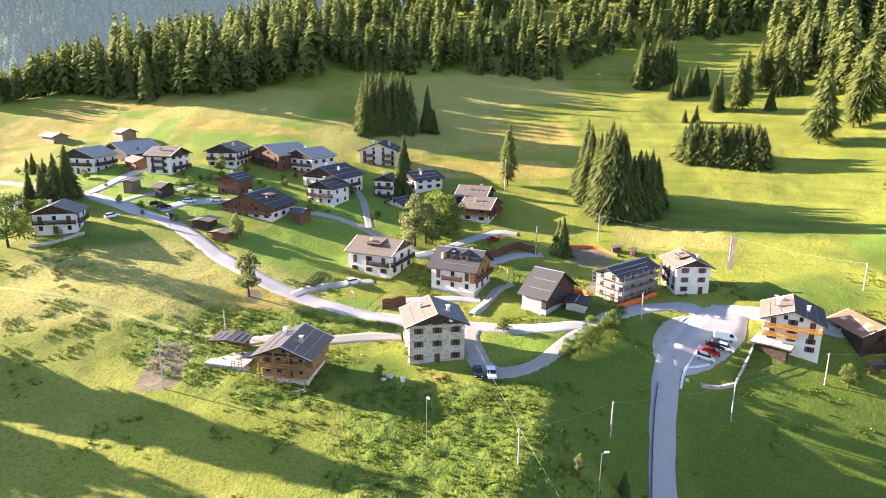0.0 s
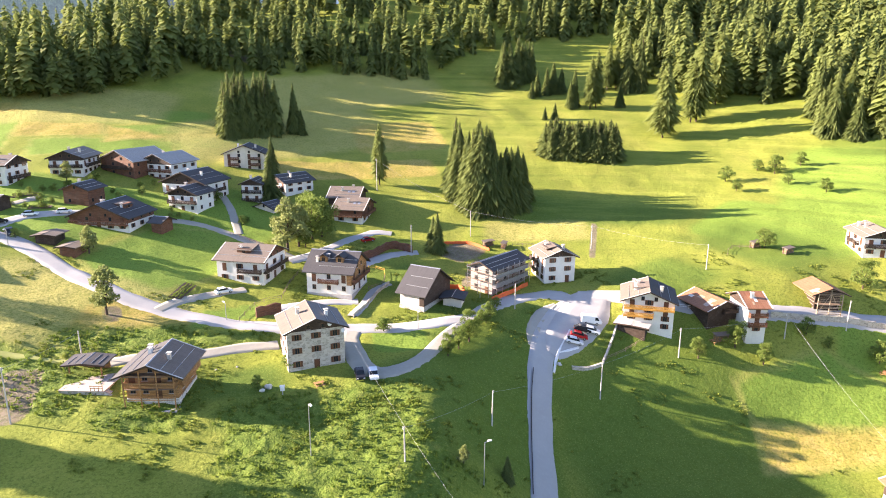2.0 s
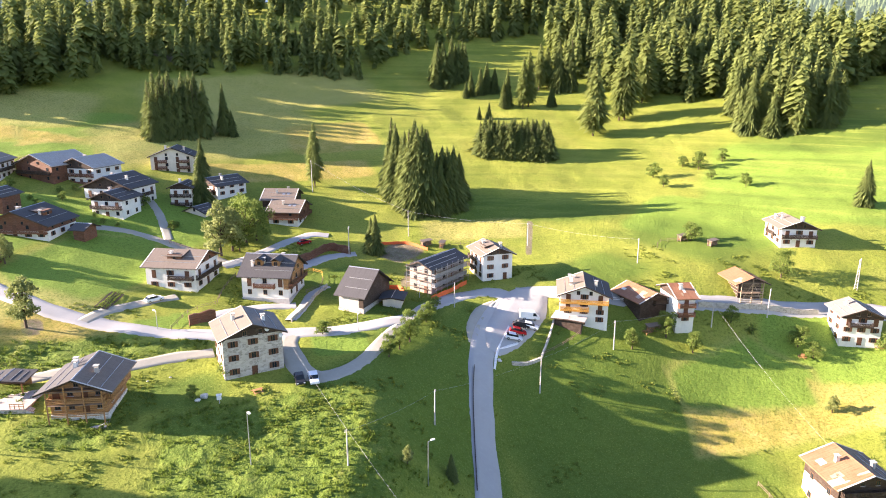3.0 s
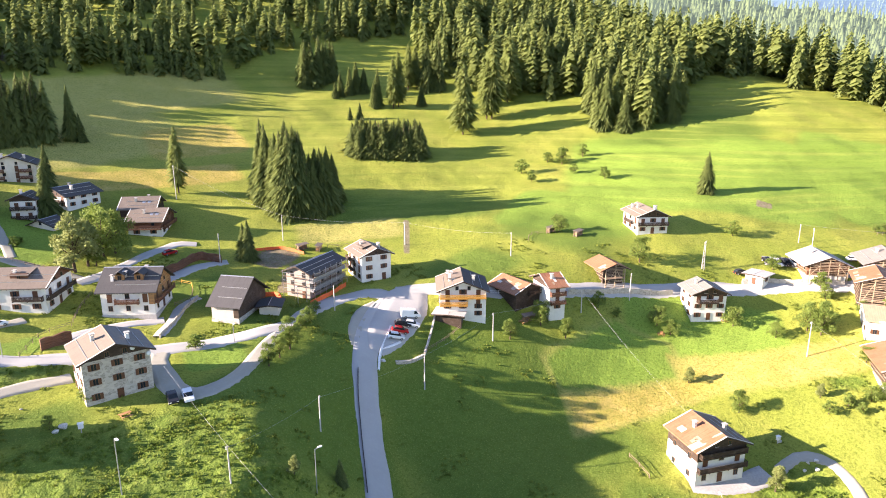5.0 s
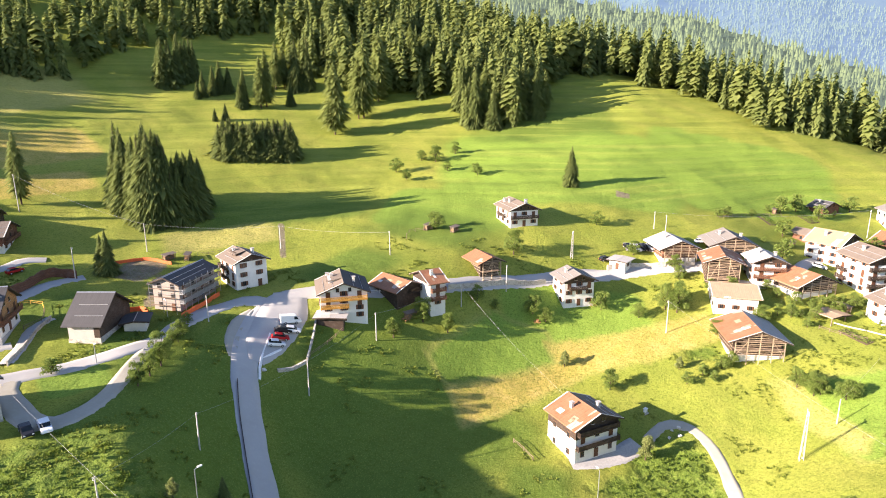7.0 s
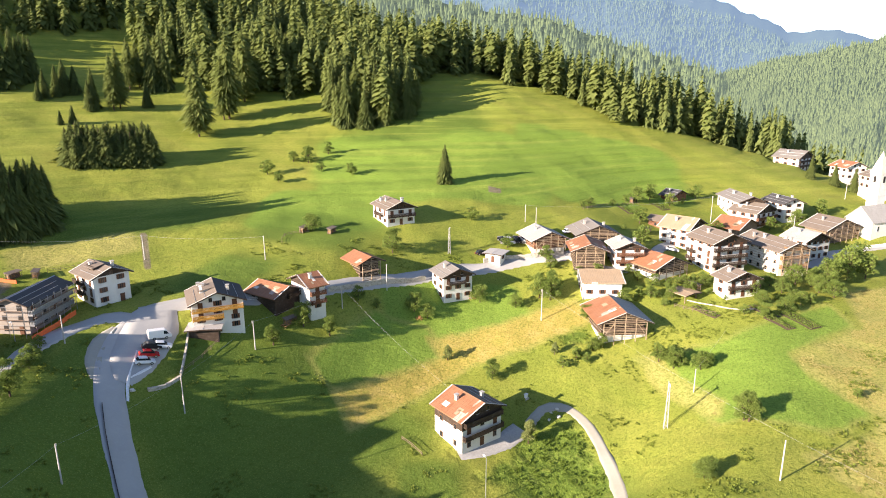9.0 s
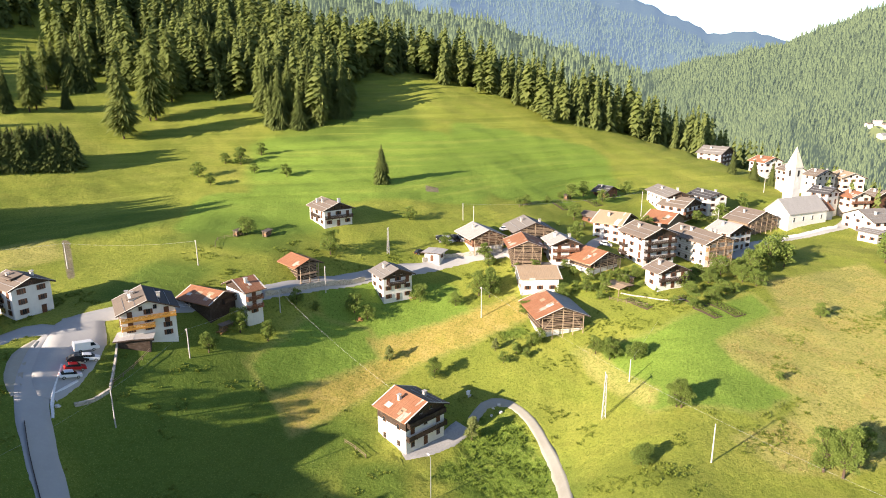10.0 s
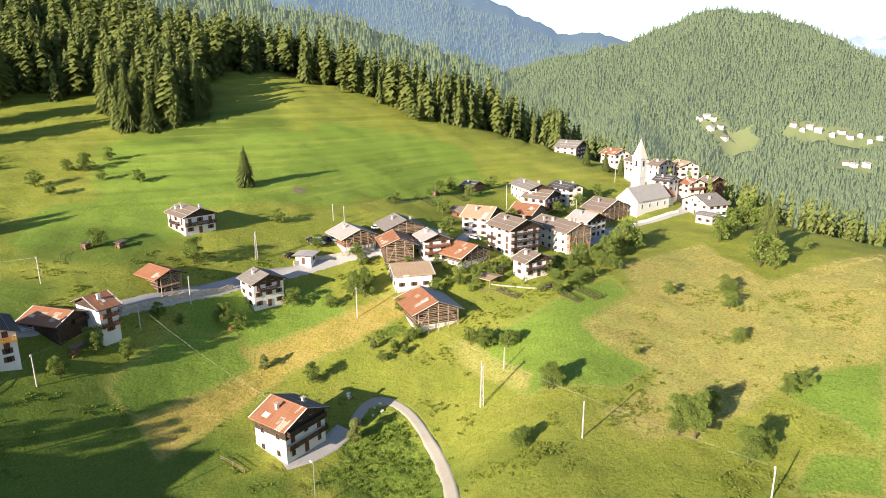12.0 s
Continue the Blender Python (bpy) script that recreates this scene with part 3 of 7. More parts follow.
# the beds of the roads are cut into the meadow
paved = np.vstack(PAVING)
near = np.flatnonzero((RR.ravel() > 60) & (RR.ravel() < 330) & (AA.ravel() > radians(-44)) & (AA.ravel() < radians(110)))
cut = np.zeros(GZ.size)
for part_of in np.array_split(near, 160):
    d = np.hypot(GX.ravel()[part_of, None] - paved[None, :, 0], GY.ravel()[part_of, None] - paved[None, :, 1]) - paved[None, :, 2]
    cut[part_of] = np.where(d.min(axis=1) < -0.2, 0.28, 0.0)
GZ = GZ - cut.reshape(GZ.shape)
nr, na = RR.shape
ii, jj = np.meshgrid(np.arange(nr - 1), np.arange(na), indexing='ij')
kk = (jj + 1) % na
quads = np.stack([ii * na + jj, ii * na + kk, (ii + 1) * na + kk, (ii + 1) * na + jj], -1).reshape(-1, 4)[:, ::-1]
ground_mesh = mesh_arrays("ground", np.stack([GX, GY, GZ], -1).reshape(-1, 3), quads)
ground_mesh.materials.append(grass_material())
for key, table in (("dry", DRY), ("rough", ROUGH), ("mown", MOWN), ("bare", BARE), ("lush_shade", LUSH_SHADE), ("sere", SERE)):
    ground_mesh.attributes.new(key, 'FLOAT', 'POINT').data.foreach_set("value", growth(key, table, GX, GY, 0.7 if key in ("rough", "lush_shade") else 0.3 if key == "sere" else 0.14).astype(np.float32).ravel())
ground_mesh.attributes.new("rim", 'FLOAT', 'POINT').data.foreach_set("value", bounds(GX, GY).astype(np.float32).ravel())
AZ = np.degrees(AA)
open_slope = smooth(-8, 12, AZ) * (1 - smooth(84, 92, AZ)) * smooth(205, 250, RR)
ground_mesh.attributes.new("terraced", 'FLOAT', 'POINT').data.foreach_set("value", open_slope.astype(np.float32).ravel())
ground_mesh.polygons.foreach_set("use_smooth", np.ones(len(ground_mesh.polygons), bool))
tagged(new("ground", ground_mesh), "sloping alpine meadow of green and hay-yellow grass", "ground", kind="structure")



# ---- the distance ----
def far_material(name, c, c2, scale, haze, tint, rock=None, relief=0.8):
    """Far woods and rock; distance haze is painted on as an even glow of the tint colour."""
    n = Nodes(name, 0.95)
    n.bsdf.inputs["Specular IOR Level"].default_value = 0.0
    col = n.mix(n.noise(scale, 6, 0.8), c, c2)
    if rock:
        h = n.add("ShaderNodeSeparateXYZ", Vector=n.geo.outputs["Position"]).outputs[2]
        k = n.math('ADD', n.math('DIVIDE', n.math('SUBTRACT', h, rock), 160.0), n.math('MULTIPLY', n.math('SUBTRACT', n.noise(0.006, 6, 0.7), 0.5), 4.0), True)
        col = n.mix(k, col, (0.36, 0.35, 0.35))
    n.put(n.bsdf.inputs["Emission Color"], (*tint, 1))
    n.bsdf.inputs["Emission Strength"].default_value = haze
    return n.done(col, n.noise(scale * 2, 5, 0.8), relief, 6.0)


def mountain(name, label, material, az0, az1, near, far, skyline, foot=-110, rough=0.06, seed=0):
    """A mountainside: it rises from its foot at `near` metres to a skyline of (azimuth, elevation in degrees) at `far` metres."""
    na, nd = 150, 40
    az = np.linspace(az0, az1, na)
    sk = np.array(skyline)
    el = np.interp(az, sk[:, 0], sk[:, 1]) + 0.35 * (lattice_noise(az * 1.3, np.full(na, seed * 1.0), 3) - 0.5) + 0.2 * (lattice_noise(az * 4, np.full(na, seed * 1.0), 4) - 0.5)
    verts = []
    for k in range(nd + 8):
        f = min(k / nd, 1.0)
        back = max(0, k - nd) / 8
        r = near + (far - near) * f + back * (far - near) * 0.7
        top = 69 + far * np.tan(np.radians(el))
        z = foot + (top - foot) * (f ** 1.25)
        spur = lattice_noise(az / 5.0 + 1.2 * f, np.full(na, f * 3.0 + seed), seed) + 0.5 * lattice_noise(az / 2.1 - f, np.full(na, f * 7.0 + seed), seed + 1)
        z = z + rough * (far - near) * min(1, 4 * f * (1 - f) + 0.1) * (spur - 0.75) * 1.6 * (1 - 0.75 * f)
        z = z - back * (top - foot) * 0.8
        a = np.radians(az)
        verts.append(np.stack([r * np.sin(a), r * np.cos(a), z], -1))
    v = np.array(verts)
    i, j = np.meshgrid(np.arange(nd + 7), np.arange(na - 1), indexing='ij')
    f4 = np.stack([i * na + j, i * na + j + 1, (i + 1) * na + j + 1, (i + 1) * na + j], -1).reshape(-1, 4)[:, ::-1]
    me = mesh_arrays(name, v.reshape(-1, 3), f4)
    me.materials.append(material)
    me.polygons.foreach_set("use_smooth", np.ones(len(me.polygons), bool))
    return tagged(new(name, me), label, "mountain", kind="structure"), v


# haze strength and tint below are put into each material as emission
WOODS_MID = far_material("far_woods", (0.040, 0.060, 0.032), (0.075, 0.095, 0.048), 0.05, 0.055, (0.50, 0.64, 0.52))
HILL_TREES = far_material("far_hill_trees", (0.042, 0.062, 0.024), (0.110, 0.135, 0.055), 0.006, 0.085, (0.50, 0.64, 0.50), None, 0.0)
# paler than the slope below, so the crowns look sunlit by colour
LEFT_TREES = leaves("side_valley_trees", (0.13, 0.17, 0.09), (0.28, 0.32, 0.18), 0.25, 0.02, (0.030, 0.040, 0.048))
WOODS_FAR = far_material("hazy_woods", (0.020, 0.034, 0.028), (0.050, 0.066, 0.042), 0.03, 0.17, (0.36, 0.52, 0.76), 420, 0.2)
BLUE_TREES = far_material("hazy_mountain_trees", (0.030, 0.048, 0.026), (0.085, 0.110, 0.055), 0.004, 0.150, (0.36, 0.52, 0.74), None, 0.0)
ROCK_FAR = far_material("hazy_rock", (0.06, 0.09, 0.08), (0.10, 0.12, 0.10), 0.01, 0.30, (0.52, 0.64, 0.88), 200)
# base colour kept dark to draw the shade between the trees
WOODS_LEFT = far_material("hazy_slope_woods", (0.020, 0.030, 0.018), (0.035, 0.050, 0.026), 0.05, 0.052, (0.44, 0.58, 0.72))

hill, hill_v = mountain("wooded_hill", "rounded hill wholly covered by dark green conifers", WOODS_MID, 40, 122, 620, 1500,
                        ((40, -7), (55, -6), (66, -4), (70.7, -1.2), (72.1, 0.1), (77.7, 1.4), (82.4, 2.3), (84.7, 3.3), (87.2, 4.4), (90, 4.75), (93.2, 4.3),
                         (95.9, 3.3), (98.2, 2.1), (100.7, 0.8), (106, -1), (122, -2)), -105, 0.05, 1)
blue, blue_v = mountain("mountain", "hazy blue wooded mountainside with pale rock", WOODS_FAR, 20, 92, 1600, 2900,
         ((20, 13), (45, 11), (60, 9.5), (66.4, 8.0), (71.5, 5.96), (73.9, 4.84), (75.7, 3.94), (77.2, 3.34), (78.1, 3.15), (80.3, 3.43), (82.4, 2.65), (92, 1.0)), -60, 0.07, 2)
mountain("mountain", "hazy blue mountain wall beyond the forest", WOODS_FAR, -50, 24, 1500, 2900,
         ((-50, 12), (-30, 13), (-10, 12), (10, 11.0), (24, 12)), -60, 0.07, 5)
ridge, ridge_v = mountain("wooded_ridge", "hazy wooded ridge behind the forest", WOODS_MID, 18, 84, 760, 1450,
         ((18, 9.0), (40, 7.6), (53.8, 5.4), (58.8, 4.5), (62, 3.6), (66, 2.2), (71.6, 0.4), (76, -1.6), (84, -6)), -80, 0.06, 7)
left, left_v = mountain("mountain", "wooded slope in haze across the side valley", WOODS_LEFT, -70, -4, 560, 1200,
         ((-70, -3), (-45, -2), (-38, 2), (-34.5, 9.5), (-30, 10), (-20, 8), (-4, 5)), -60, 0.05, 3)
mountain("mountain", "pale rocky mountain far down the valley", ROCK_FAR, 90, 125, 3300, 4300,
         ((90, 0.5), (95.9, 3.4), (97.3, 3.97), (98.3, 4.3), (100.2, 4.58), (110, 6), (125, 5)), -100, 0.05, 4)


def hill_at(az, r):
    """A point of the wooded hill by azimuth and distance."""
    i, j = np.clip((r - 620) / 880 * 40, 0, 39.9), np.clip((az - 40) / 82 * 149, 0, 148.9)
    i0, j0 = int(i), int(j)
    a, b = i - i0, j - j0
    return (hill_v[i0, j0] * (1 - a) + hill_v[i0 + 1, j0] * a) * (1 - b) + (hill_v[i0, j0 + 1] * (1 - a) + hill_v[i0 + 1, j0 + 1] * a) * b


CLEARINGS = ((90.0, 1040, 1.5, 40), (91.6, 1010, 1.9, 46), (96.5, 1055, 1.9, 34), (99.6, 1068, 2.4, 38), (99.3, 920, 2.0, 28))   # azimuth, distance, half-widths
# the far clearings carry painted haze in their emission too
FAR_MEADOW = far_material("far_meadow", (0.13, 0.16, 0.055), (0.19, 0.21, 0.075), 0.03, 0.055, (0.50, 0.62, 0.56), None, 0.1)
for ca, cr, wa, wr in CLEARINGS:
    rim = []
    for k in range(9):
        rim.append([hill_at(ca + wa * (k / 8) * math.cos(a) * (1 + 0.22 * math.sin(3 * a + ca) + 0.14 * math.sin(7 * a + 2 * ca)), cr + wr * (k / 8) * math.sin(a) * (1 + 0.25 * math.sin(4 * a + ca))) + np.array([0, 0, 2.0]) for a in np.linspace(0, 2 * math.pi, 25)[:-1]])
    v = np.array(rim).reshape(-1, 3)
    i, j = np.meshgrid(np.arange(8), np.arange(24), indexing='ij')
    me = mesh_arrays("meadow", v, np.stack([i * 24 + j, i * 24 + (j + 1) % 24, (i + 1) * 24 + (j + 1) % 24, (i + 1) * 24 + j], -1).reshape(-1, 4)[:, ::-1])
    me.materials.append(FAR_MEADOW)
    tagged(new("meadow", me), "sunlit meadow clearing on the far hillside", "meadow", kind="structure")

# ---- trees ----
def conifer_arrays(seed, tiers, blades, spread, kind="spruce", bare=0.03, fingers=True):
    """The crown of a conifer of height 1: whorls of hanging boughs, each a folded, pointed fan. Triangles."""
    rng = np.random.default_rng(seed)
    v, f = [], []
    bulge = rng.uniform(0.78, 1.18, (9, 8))
    lean = rng.uniform(-0.02, 0.02, 2)
    gap = (1 - bare) / tiers

    def fan(foot, a, reach, fall, half):
        out, side = np.array([math.cos(a), math.sin(a), 0]), np.array([-math.sin(a), math.cos(a), 0])
        m = foot + out * reach * 0.58 - np.array([0, 0, fall * 0.38])
        tip = foot + out * reach - np.array([0, 0, fall])
        i = len(v)
        if not fingers:
            v.extend([foot, m + side * half - np.array([0, 0, half * 0.3]), tip, m - side * half - np.array([0, 0, half * 0.3])])
            f.extend([(i, i + 1, i + 2), (i, i + 2, i + 3)])
            return m, tip
        # a narrow bough, folded down along its middle
        v.extend([foot, m + side * half - np.array([0, 0, half * rng.uniform(0.0, 1.2)]), tip, m - side * half - np.array([0, 0, half * rng.uniform(0.0, 1.2)])])
        f.extend([(i, i + 1, i + 2), (i, i + 2, i + 3)])
        return m, tip

    for w in range(tiers):
        k0 = w / tiers
        n = max(4, round(blades * (1 - 0.5 * k0)))
        a0 = rng.uniform(0, 6.28)
        for b in range(n):
            a = a0 + 6.2832 * (b + rng.uniform(-0.35, 0.35)) / n
            if kind != "spruce" and rng.random() < 0.12:
                continue
            k = min(max(k0 + rng.uniform(-0.6, 0.6) / tiers, 0.0), 0.99)
            if kind == "spruce":
                r, drop = spread * ((1 - k) ** 0.82 * min(1.0, 0.78 + 2 * k)) + 0.008, 0.8
            else:
                r, drop = spread * ((1 - k ** 1.7) ** 0.75 * min(1.0, 0.55 + 1.6 * k)) + 0.008, 0.6
            reach = r * bulge[min(8, int(k * 9)), int((a % 6.2832) / 0.7854) % 8] * (rng.uniform(0.5, 1.25) if fingers else rng.uniform(0.70, 1.14))
            foot = np.array([lean[0] * k, lean[1] * k, bare + (0.97 - bare) * k + gap * rng.uniform(0.6, 1.6)])
            half = reach * math.sin(3.1416 / n) * (rng.uniform(0.35, 0.8) if fingers else rng.uniform(0.65, 1.0))
            m, tip = fan(foot, a, reach, reach * drop * rng.uniform(0.7, 1.3) + gap * 0.6, half)
            if fingers:
                for q in (-1, 1):
                    turn = a + q * rng.uniform(0.35, 0.75)
                    fan(foot * 0.4 + m * 0.6, turn, reach * rng.uniform(0.25, 0.6), reach * drop * rng.uniform(0.1, 0.8), half * 0.42)
    i = len(v)
    c = np.array([lean[0], lean[1], 0])
    v += [np.array([0.008, 0, 0.92]) + c, np.array([-0.006, 0.008, 0.92]) + c, np.array([-0.006, -0.008, 0.92]) + c, np.array([0, 0, 1.01]) + c]
    f += [(i, i + 1, i + 3), (i + 1, i + 2, i + 3), (i + 2, i, i + 3)]
    return np.array(v), np.array(f)


def trunk_mesh(name, r, h, lean=0.0):
    bm = bmesh.new()
    bar(bm, (0, 0, -0.03), (lean, 0, h), r, 7, r * 0.25)
    return mesh_of(name, bm)


def leaf_cloud(rng, lobes, n, size):
    """Small leaf sheaves scattered over the skins of several lobes. Quads."""
    v, f = [], []
    vol = np.array([lo[3] ** 2 for lo in lobes])
    pick = rng.choice(len(lobes), n, p=vol / vol.sum())
    for k in pick:
        x, y, z, r, flat = lobes[k]
        d = rng.normal(size=3)
        d /= np.linalg.norm(d)
        if d[2] < -0.45:
            d[2] *= -0.5
        p = np.array([x, y, z]) + d * r * np.array([1, 1, flat]) * rng.uniform(0.62, 1.08)
        a, b = rng.normal(size=3), rng.normal(size=3)
        a = a / np.linalg.norm(a)
        b = np.cross(a, b / np.linalg.norm(b))
        s = size * rng.uniform(0.5, 1.3)
        i = len(v)
        v += [p + a * s, p + b * s * 0.7, p - a * s, p - b * s * 0.7 + a * s * 0.3]
        f.append((i, i + 1, i + 2, i + 3))
    return np.array(v), np.array(f)


def broad_tree(seed, slim=1.0, leaves_n=4200, leaf=0.025):
    """Trunk with limbs and a leafy crown, height 1."""
    rng = np.random.default_rng(seed)
    bm = bmesh.new()
    bar(bm, (0, 0, -0.03), (0.01, 0.01, 0.42), 0.028, 7, 0.018)
    lobes = [(0, 0, 0.48, 0.20 * slim, 1.5), (0, 0, 0.26, 0.20 * slim, 0.8)]
    for k in range(17):
        a, h = k * 2.4 + rng.uniform(0, 0.9), rng.uniform(0.16, 0.90)
        d = 0.27 * slim * (1.2 - 1.1 * abs(h - 0.42)) * rng.uniform(0.6, 1.2)
        p = (d * math.cos(a), d * math.sin(a), h)
        bar(bm, (0.01, 0.01, 0.12 + 0.3 * h), p, 0.012, 5, 0.004)
        lobes.append((*p, rng.uniform(0.075, 0.15) * (0.6 + 0.4 * slim), rng.uniform(0.9, 1.5)))
    lobes.append((0.02, -0.01, 0.85, 0.11 * slim + 0.03, 1.2))
    v, f = leaf_cloud(rng, lobes, leaves_n, leaf)
    return mesh_of("trunk", bm), mesh_arrays("crown", v, f)


CONIFER = {}
for kind, mat, tiers, spread, low in (("spruce", SPRUCE, 64, 0.185, 0.02), ("larch", LARCH, 52, 0.165, 0.10)):
    CONIFER[kind] = []
    for s in range(5):
        cv, cf = conifer_arrays(10 * s + (3 if kind == "larch" else 0), tiers, 22, spread * (0.85 + 0.08 * s), kind, low)
        me = mesh_arrays("crown", cv, cf)
        me.materials.append(mat)
        tm = trunk_mesh("trunk", 0.011, 0.93)
        tm.materials.append(BARK)
        CONIFER[kind].append((tm, me))
CONIFER["stand"] = []
for s in range(5):
    me = mesh_arrays("crown", *conifer_arrays(70 + s, 40, 15, 0.185 * (0.85 + 0.08 * s), "spruce", 0.02))
    me.materials.append(SPRUCE)
    CONIFER["stand"].append((CONIFER["spruce"][s][0], me))
BROADS = {"green": [broad_tree(s, 1.0 + 0.25 * (s % 2)) for s in range(4)],
          "small": [broad_tree(40 + s, 1.0 + 0.25 * (s % 2), 1700, 0.038) for s in range(4)], "fine": [broad_tree(30 + s, 0.72 + 0.14 * s, 9000, 0.0165) for s in range(3)],
          "pale": [broad_tree(20 + s, 0.72) for s in range(2)]}
for key, mat in (("green", BROAD), ("small", BROAD), ("fine", BROAD), ("pale", PALE_LEAF)):
    for tm, cm in BROADS[key]:
        tm.materials.append(BARK)
        cm.materials.append(mat)


def tree(name, meshes, x, y, h, label, group="", wide=1.0, sink=0.1):
    root = new(name)
    rs = random.Random(int(x * 31 + y * 17))
    root.matrix_world = Matrix.LocRotScale((x, y, gz(x, y) - sink), Euler((0, 0, rs.uniform(0, 6.28))), (h * wide, h * wide, h))
    tm, cm = meshes
    part("trunk", tm, None, root)
    part("crown", cm, None, root)
    return tagged(root, label, "tree" if h > 3.2 else "shrub", group)


SPRUCES_A = (
    (-7, 303, 22.7), (-4, 302, 11.9), (-124, 201, 14.5), (-120, 200, 16.5), (-119, 204, 18.0), (-127, 197, 12.5), (-122, 196, 14.0), (-151, 239, 8.3),
    (-155, 242, 5.7), (-15, 230, 16.7), (-15, 249, 16.4), (36, 186, 12.8), (-119, 255, 4.8), (35, 188, 11.0),
    (30.8, 94.6, 5.0), (242, -19, 19.6), (230, -20, 20.5), (196, 162, 15.7), (351, 27, 13.5), (349, 52, 10.2),
    (348, 62, 11.7), (350, 44, 11.6), (218, 247, 23.3), (218, 243, 28.3), (222, 233, 19.6), (230, 234, 29.4),
    (240, 231, 25.7), (244, 226, 27.6), (227, 262, 28.0), (158, 320, 11.7), (133, 325, 14.9), (135, 326, 20.1),
)
SPRUCES_B = (
    (114, 311, 6.8), (119, 311, 8.2), (118, 344, 8.8), (122, 346, 13.8), (128, 348, 14.9), (132, 349, 17.3),
    (136, 348, 14.1), (172, 341, 27.7), (178, 338, 29.2), (250, 316, 28.8),
)
SPRUCES = SPRUCES_A + SPRUCES_B
LARCHES_A = (
    (25, 247, 24.3), (225, 243, 30.2), (230, 227, 25.4), (252, 228, 21.5), (158, 275, 33.8), (163, 279, 26.8),
    (180, 289, 30.7), (183, 289, 41.2), (203, 305, 36.9), (203, 307, 27.8), (142, 321, 26.5), (146, 323, 29.2),
    (162, 345, 26.0), (168, 347, 23.3), (231, 312, 35.6), (238, 313, 28.3),
)
LARCHES = LARCHES_A
BROADLEAVES_A = (
    (155, 221, 5.9), (153, 211, 4.5), (172, 226, 4.7), (172, 208, 4.2), (173.0, 90.0, 3.1), (175.8, 84.9, 4.0),
    (181.4, 77.6, 3.1), (179.4, 73.6, 3.1), (178.4, 68.6, 4.0), (178.3, 63.5, 3.9), (184.0, 63.4, 2.2), (188.7, 60.2, 2.2),
    (187.6, 57.2, 4.0), (184.6, 48.2, 3.0), (189, 44, 4.7), (199, 42, 4.1), (207, 40, 2.3), (213, 38, 2.0),
    (221, 34, 3.4), (235, 33, 3.0), (243, 29, 2.6), (175.1, 99.2, 1.9), (172.3, 99.3, 4.0), (175.5, 102.9, 4.9),
    (167.1, 71.9, 4.5), (170.0, 69.8, 1.7), (172.6, 66.6, 3.9), (170.6, 61.6, 2.9), (175.7, 42.2, 2.9), (175.5, 37.1, 4.4),
)
BROADLEAVES_B = (
    (183, 34, 4.5), (191, 32, 3.9), (242, 71, 5.9), (246, 78, 2.8), (268, 59, 5.4), (257, 53, 2.4),
    (285, 53, 5.6), (213, 94, 2.1), (217, 87, 2.1), (215, 81, 2.1), (239, 111, 2.8), (249, 110, 2.9),
    (261, 96, 5.5), (270, 94, 2.5), (228, 115, 3.9), (223, 116, 3.1), (-6, 123, 3.4), (-12, 116, 2.7),
    (140, -19, 5.0), (143, -22, 4.4), (120, -14, 5.1), (40.3, 140.9, 3.2), (41.2, 143.6, 2.9), (36.2, 136.8, 3.4),
    (34.1, 132.3, 3.6), (31.1, 130.2, 3.2), (43.1, 146.3, 2.6), (14, 137, 2.7), (-78, 186, 2.7), (-79, 209, 2.8),
)
BROADLEAVES_C = (
    (-60, 218, 2.9), (-55, 225, 3.0), (-77, 226, 3.6), (-72, 236, 4.1), (-32, 225, 4.0), (-22, 207, 3.2),
    (-43, 206, 2.2), (-88, 217, 2.7), (-92, 195, 2.3), (-118, 187, 5.8), (-122, 189, 4.7), (-109, 191, 3.9),
    (-7, 202, 6.4), (-3, 192, 6.2), (128.9, 113.0, 4.2), (118.1, 122.1, 2.8), (149.9, 97.5, 4.2), (155.1, 77.5, 4.1),
    (146.3, 68.6, 3.9), (139.4, 68.7, 2.8), (175.3, 61.5, 3.7), (181.9, 58.3, 3.4), (216, 58, 3.8), (171.8, 69.7, 3.4),
    (208, 37, 6.2), (209, 33, 5.6), (227, 29, 7.4), (239, 23, 5.7), (184.0, 61.3, 3.5), (-1, 197, 14.8),
)
BROADLEAVES_D = (
    (2, 201, 12.2), (-3, 205, 11.5), (-114, 165, 14.1), (-114, 172, 7.7), (14, 136, 3.4), (32.1, 129.3, 7.7),
    (29.0, 125.9, 5.3), (38.3, 138.0, 4.7), (26.0, 122.8, 5.0), (-6, 122, 3.1), (95.8, 125.7, 6.3), (100.1, 120.8, 5.6),
    (85.6, 124.5, 5.3), (127.5, 116.6, 5.6), (145.7, 107.1, 5.5), (114.7, 125.7, 4.5), (158.4, 91.0, 7.7), (134.6, 72.9, 3.3),
    (126.5, 27.1, 6.1), (121.3, 85.0, 5.2), (149.8, 50.9, 4.5), (148.6, 48.9, 4.4), (148.3, 43.7, 4.7), (122, 0, 7.2),
    (105.0, 28.3, 3.8), (215, 42, 7.3), (237, 26, 9.4), (212, 29, 8.7), (209, 60, 5.6), (160.3, 91.9, 8.2),
)
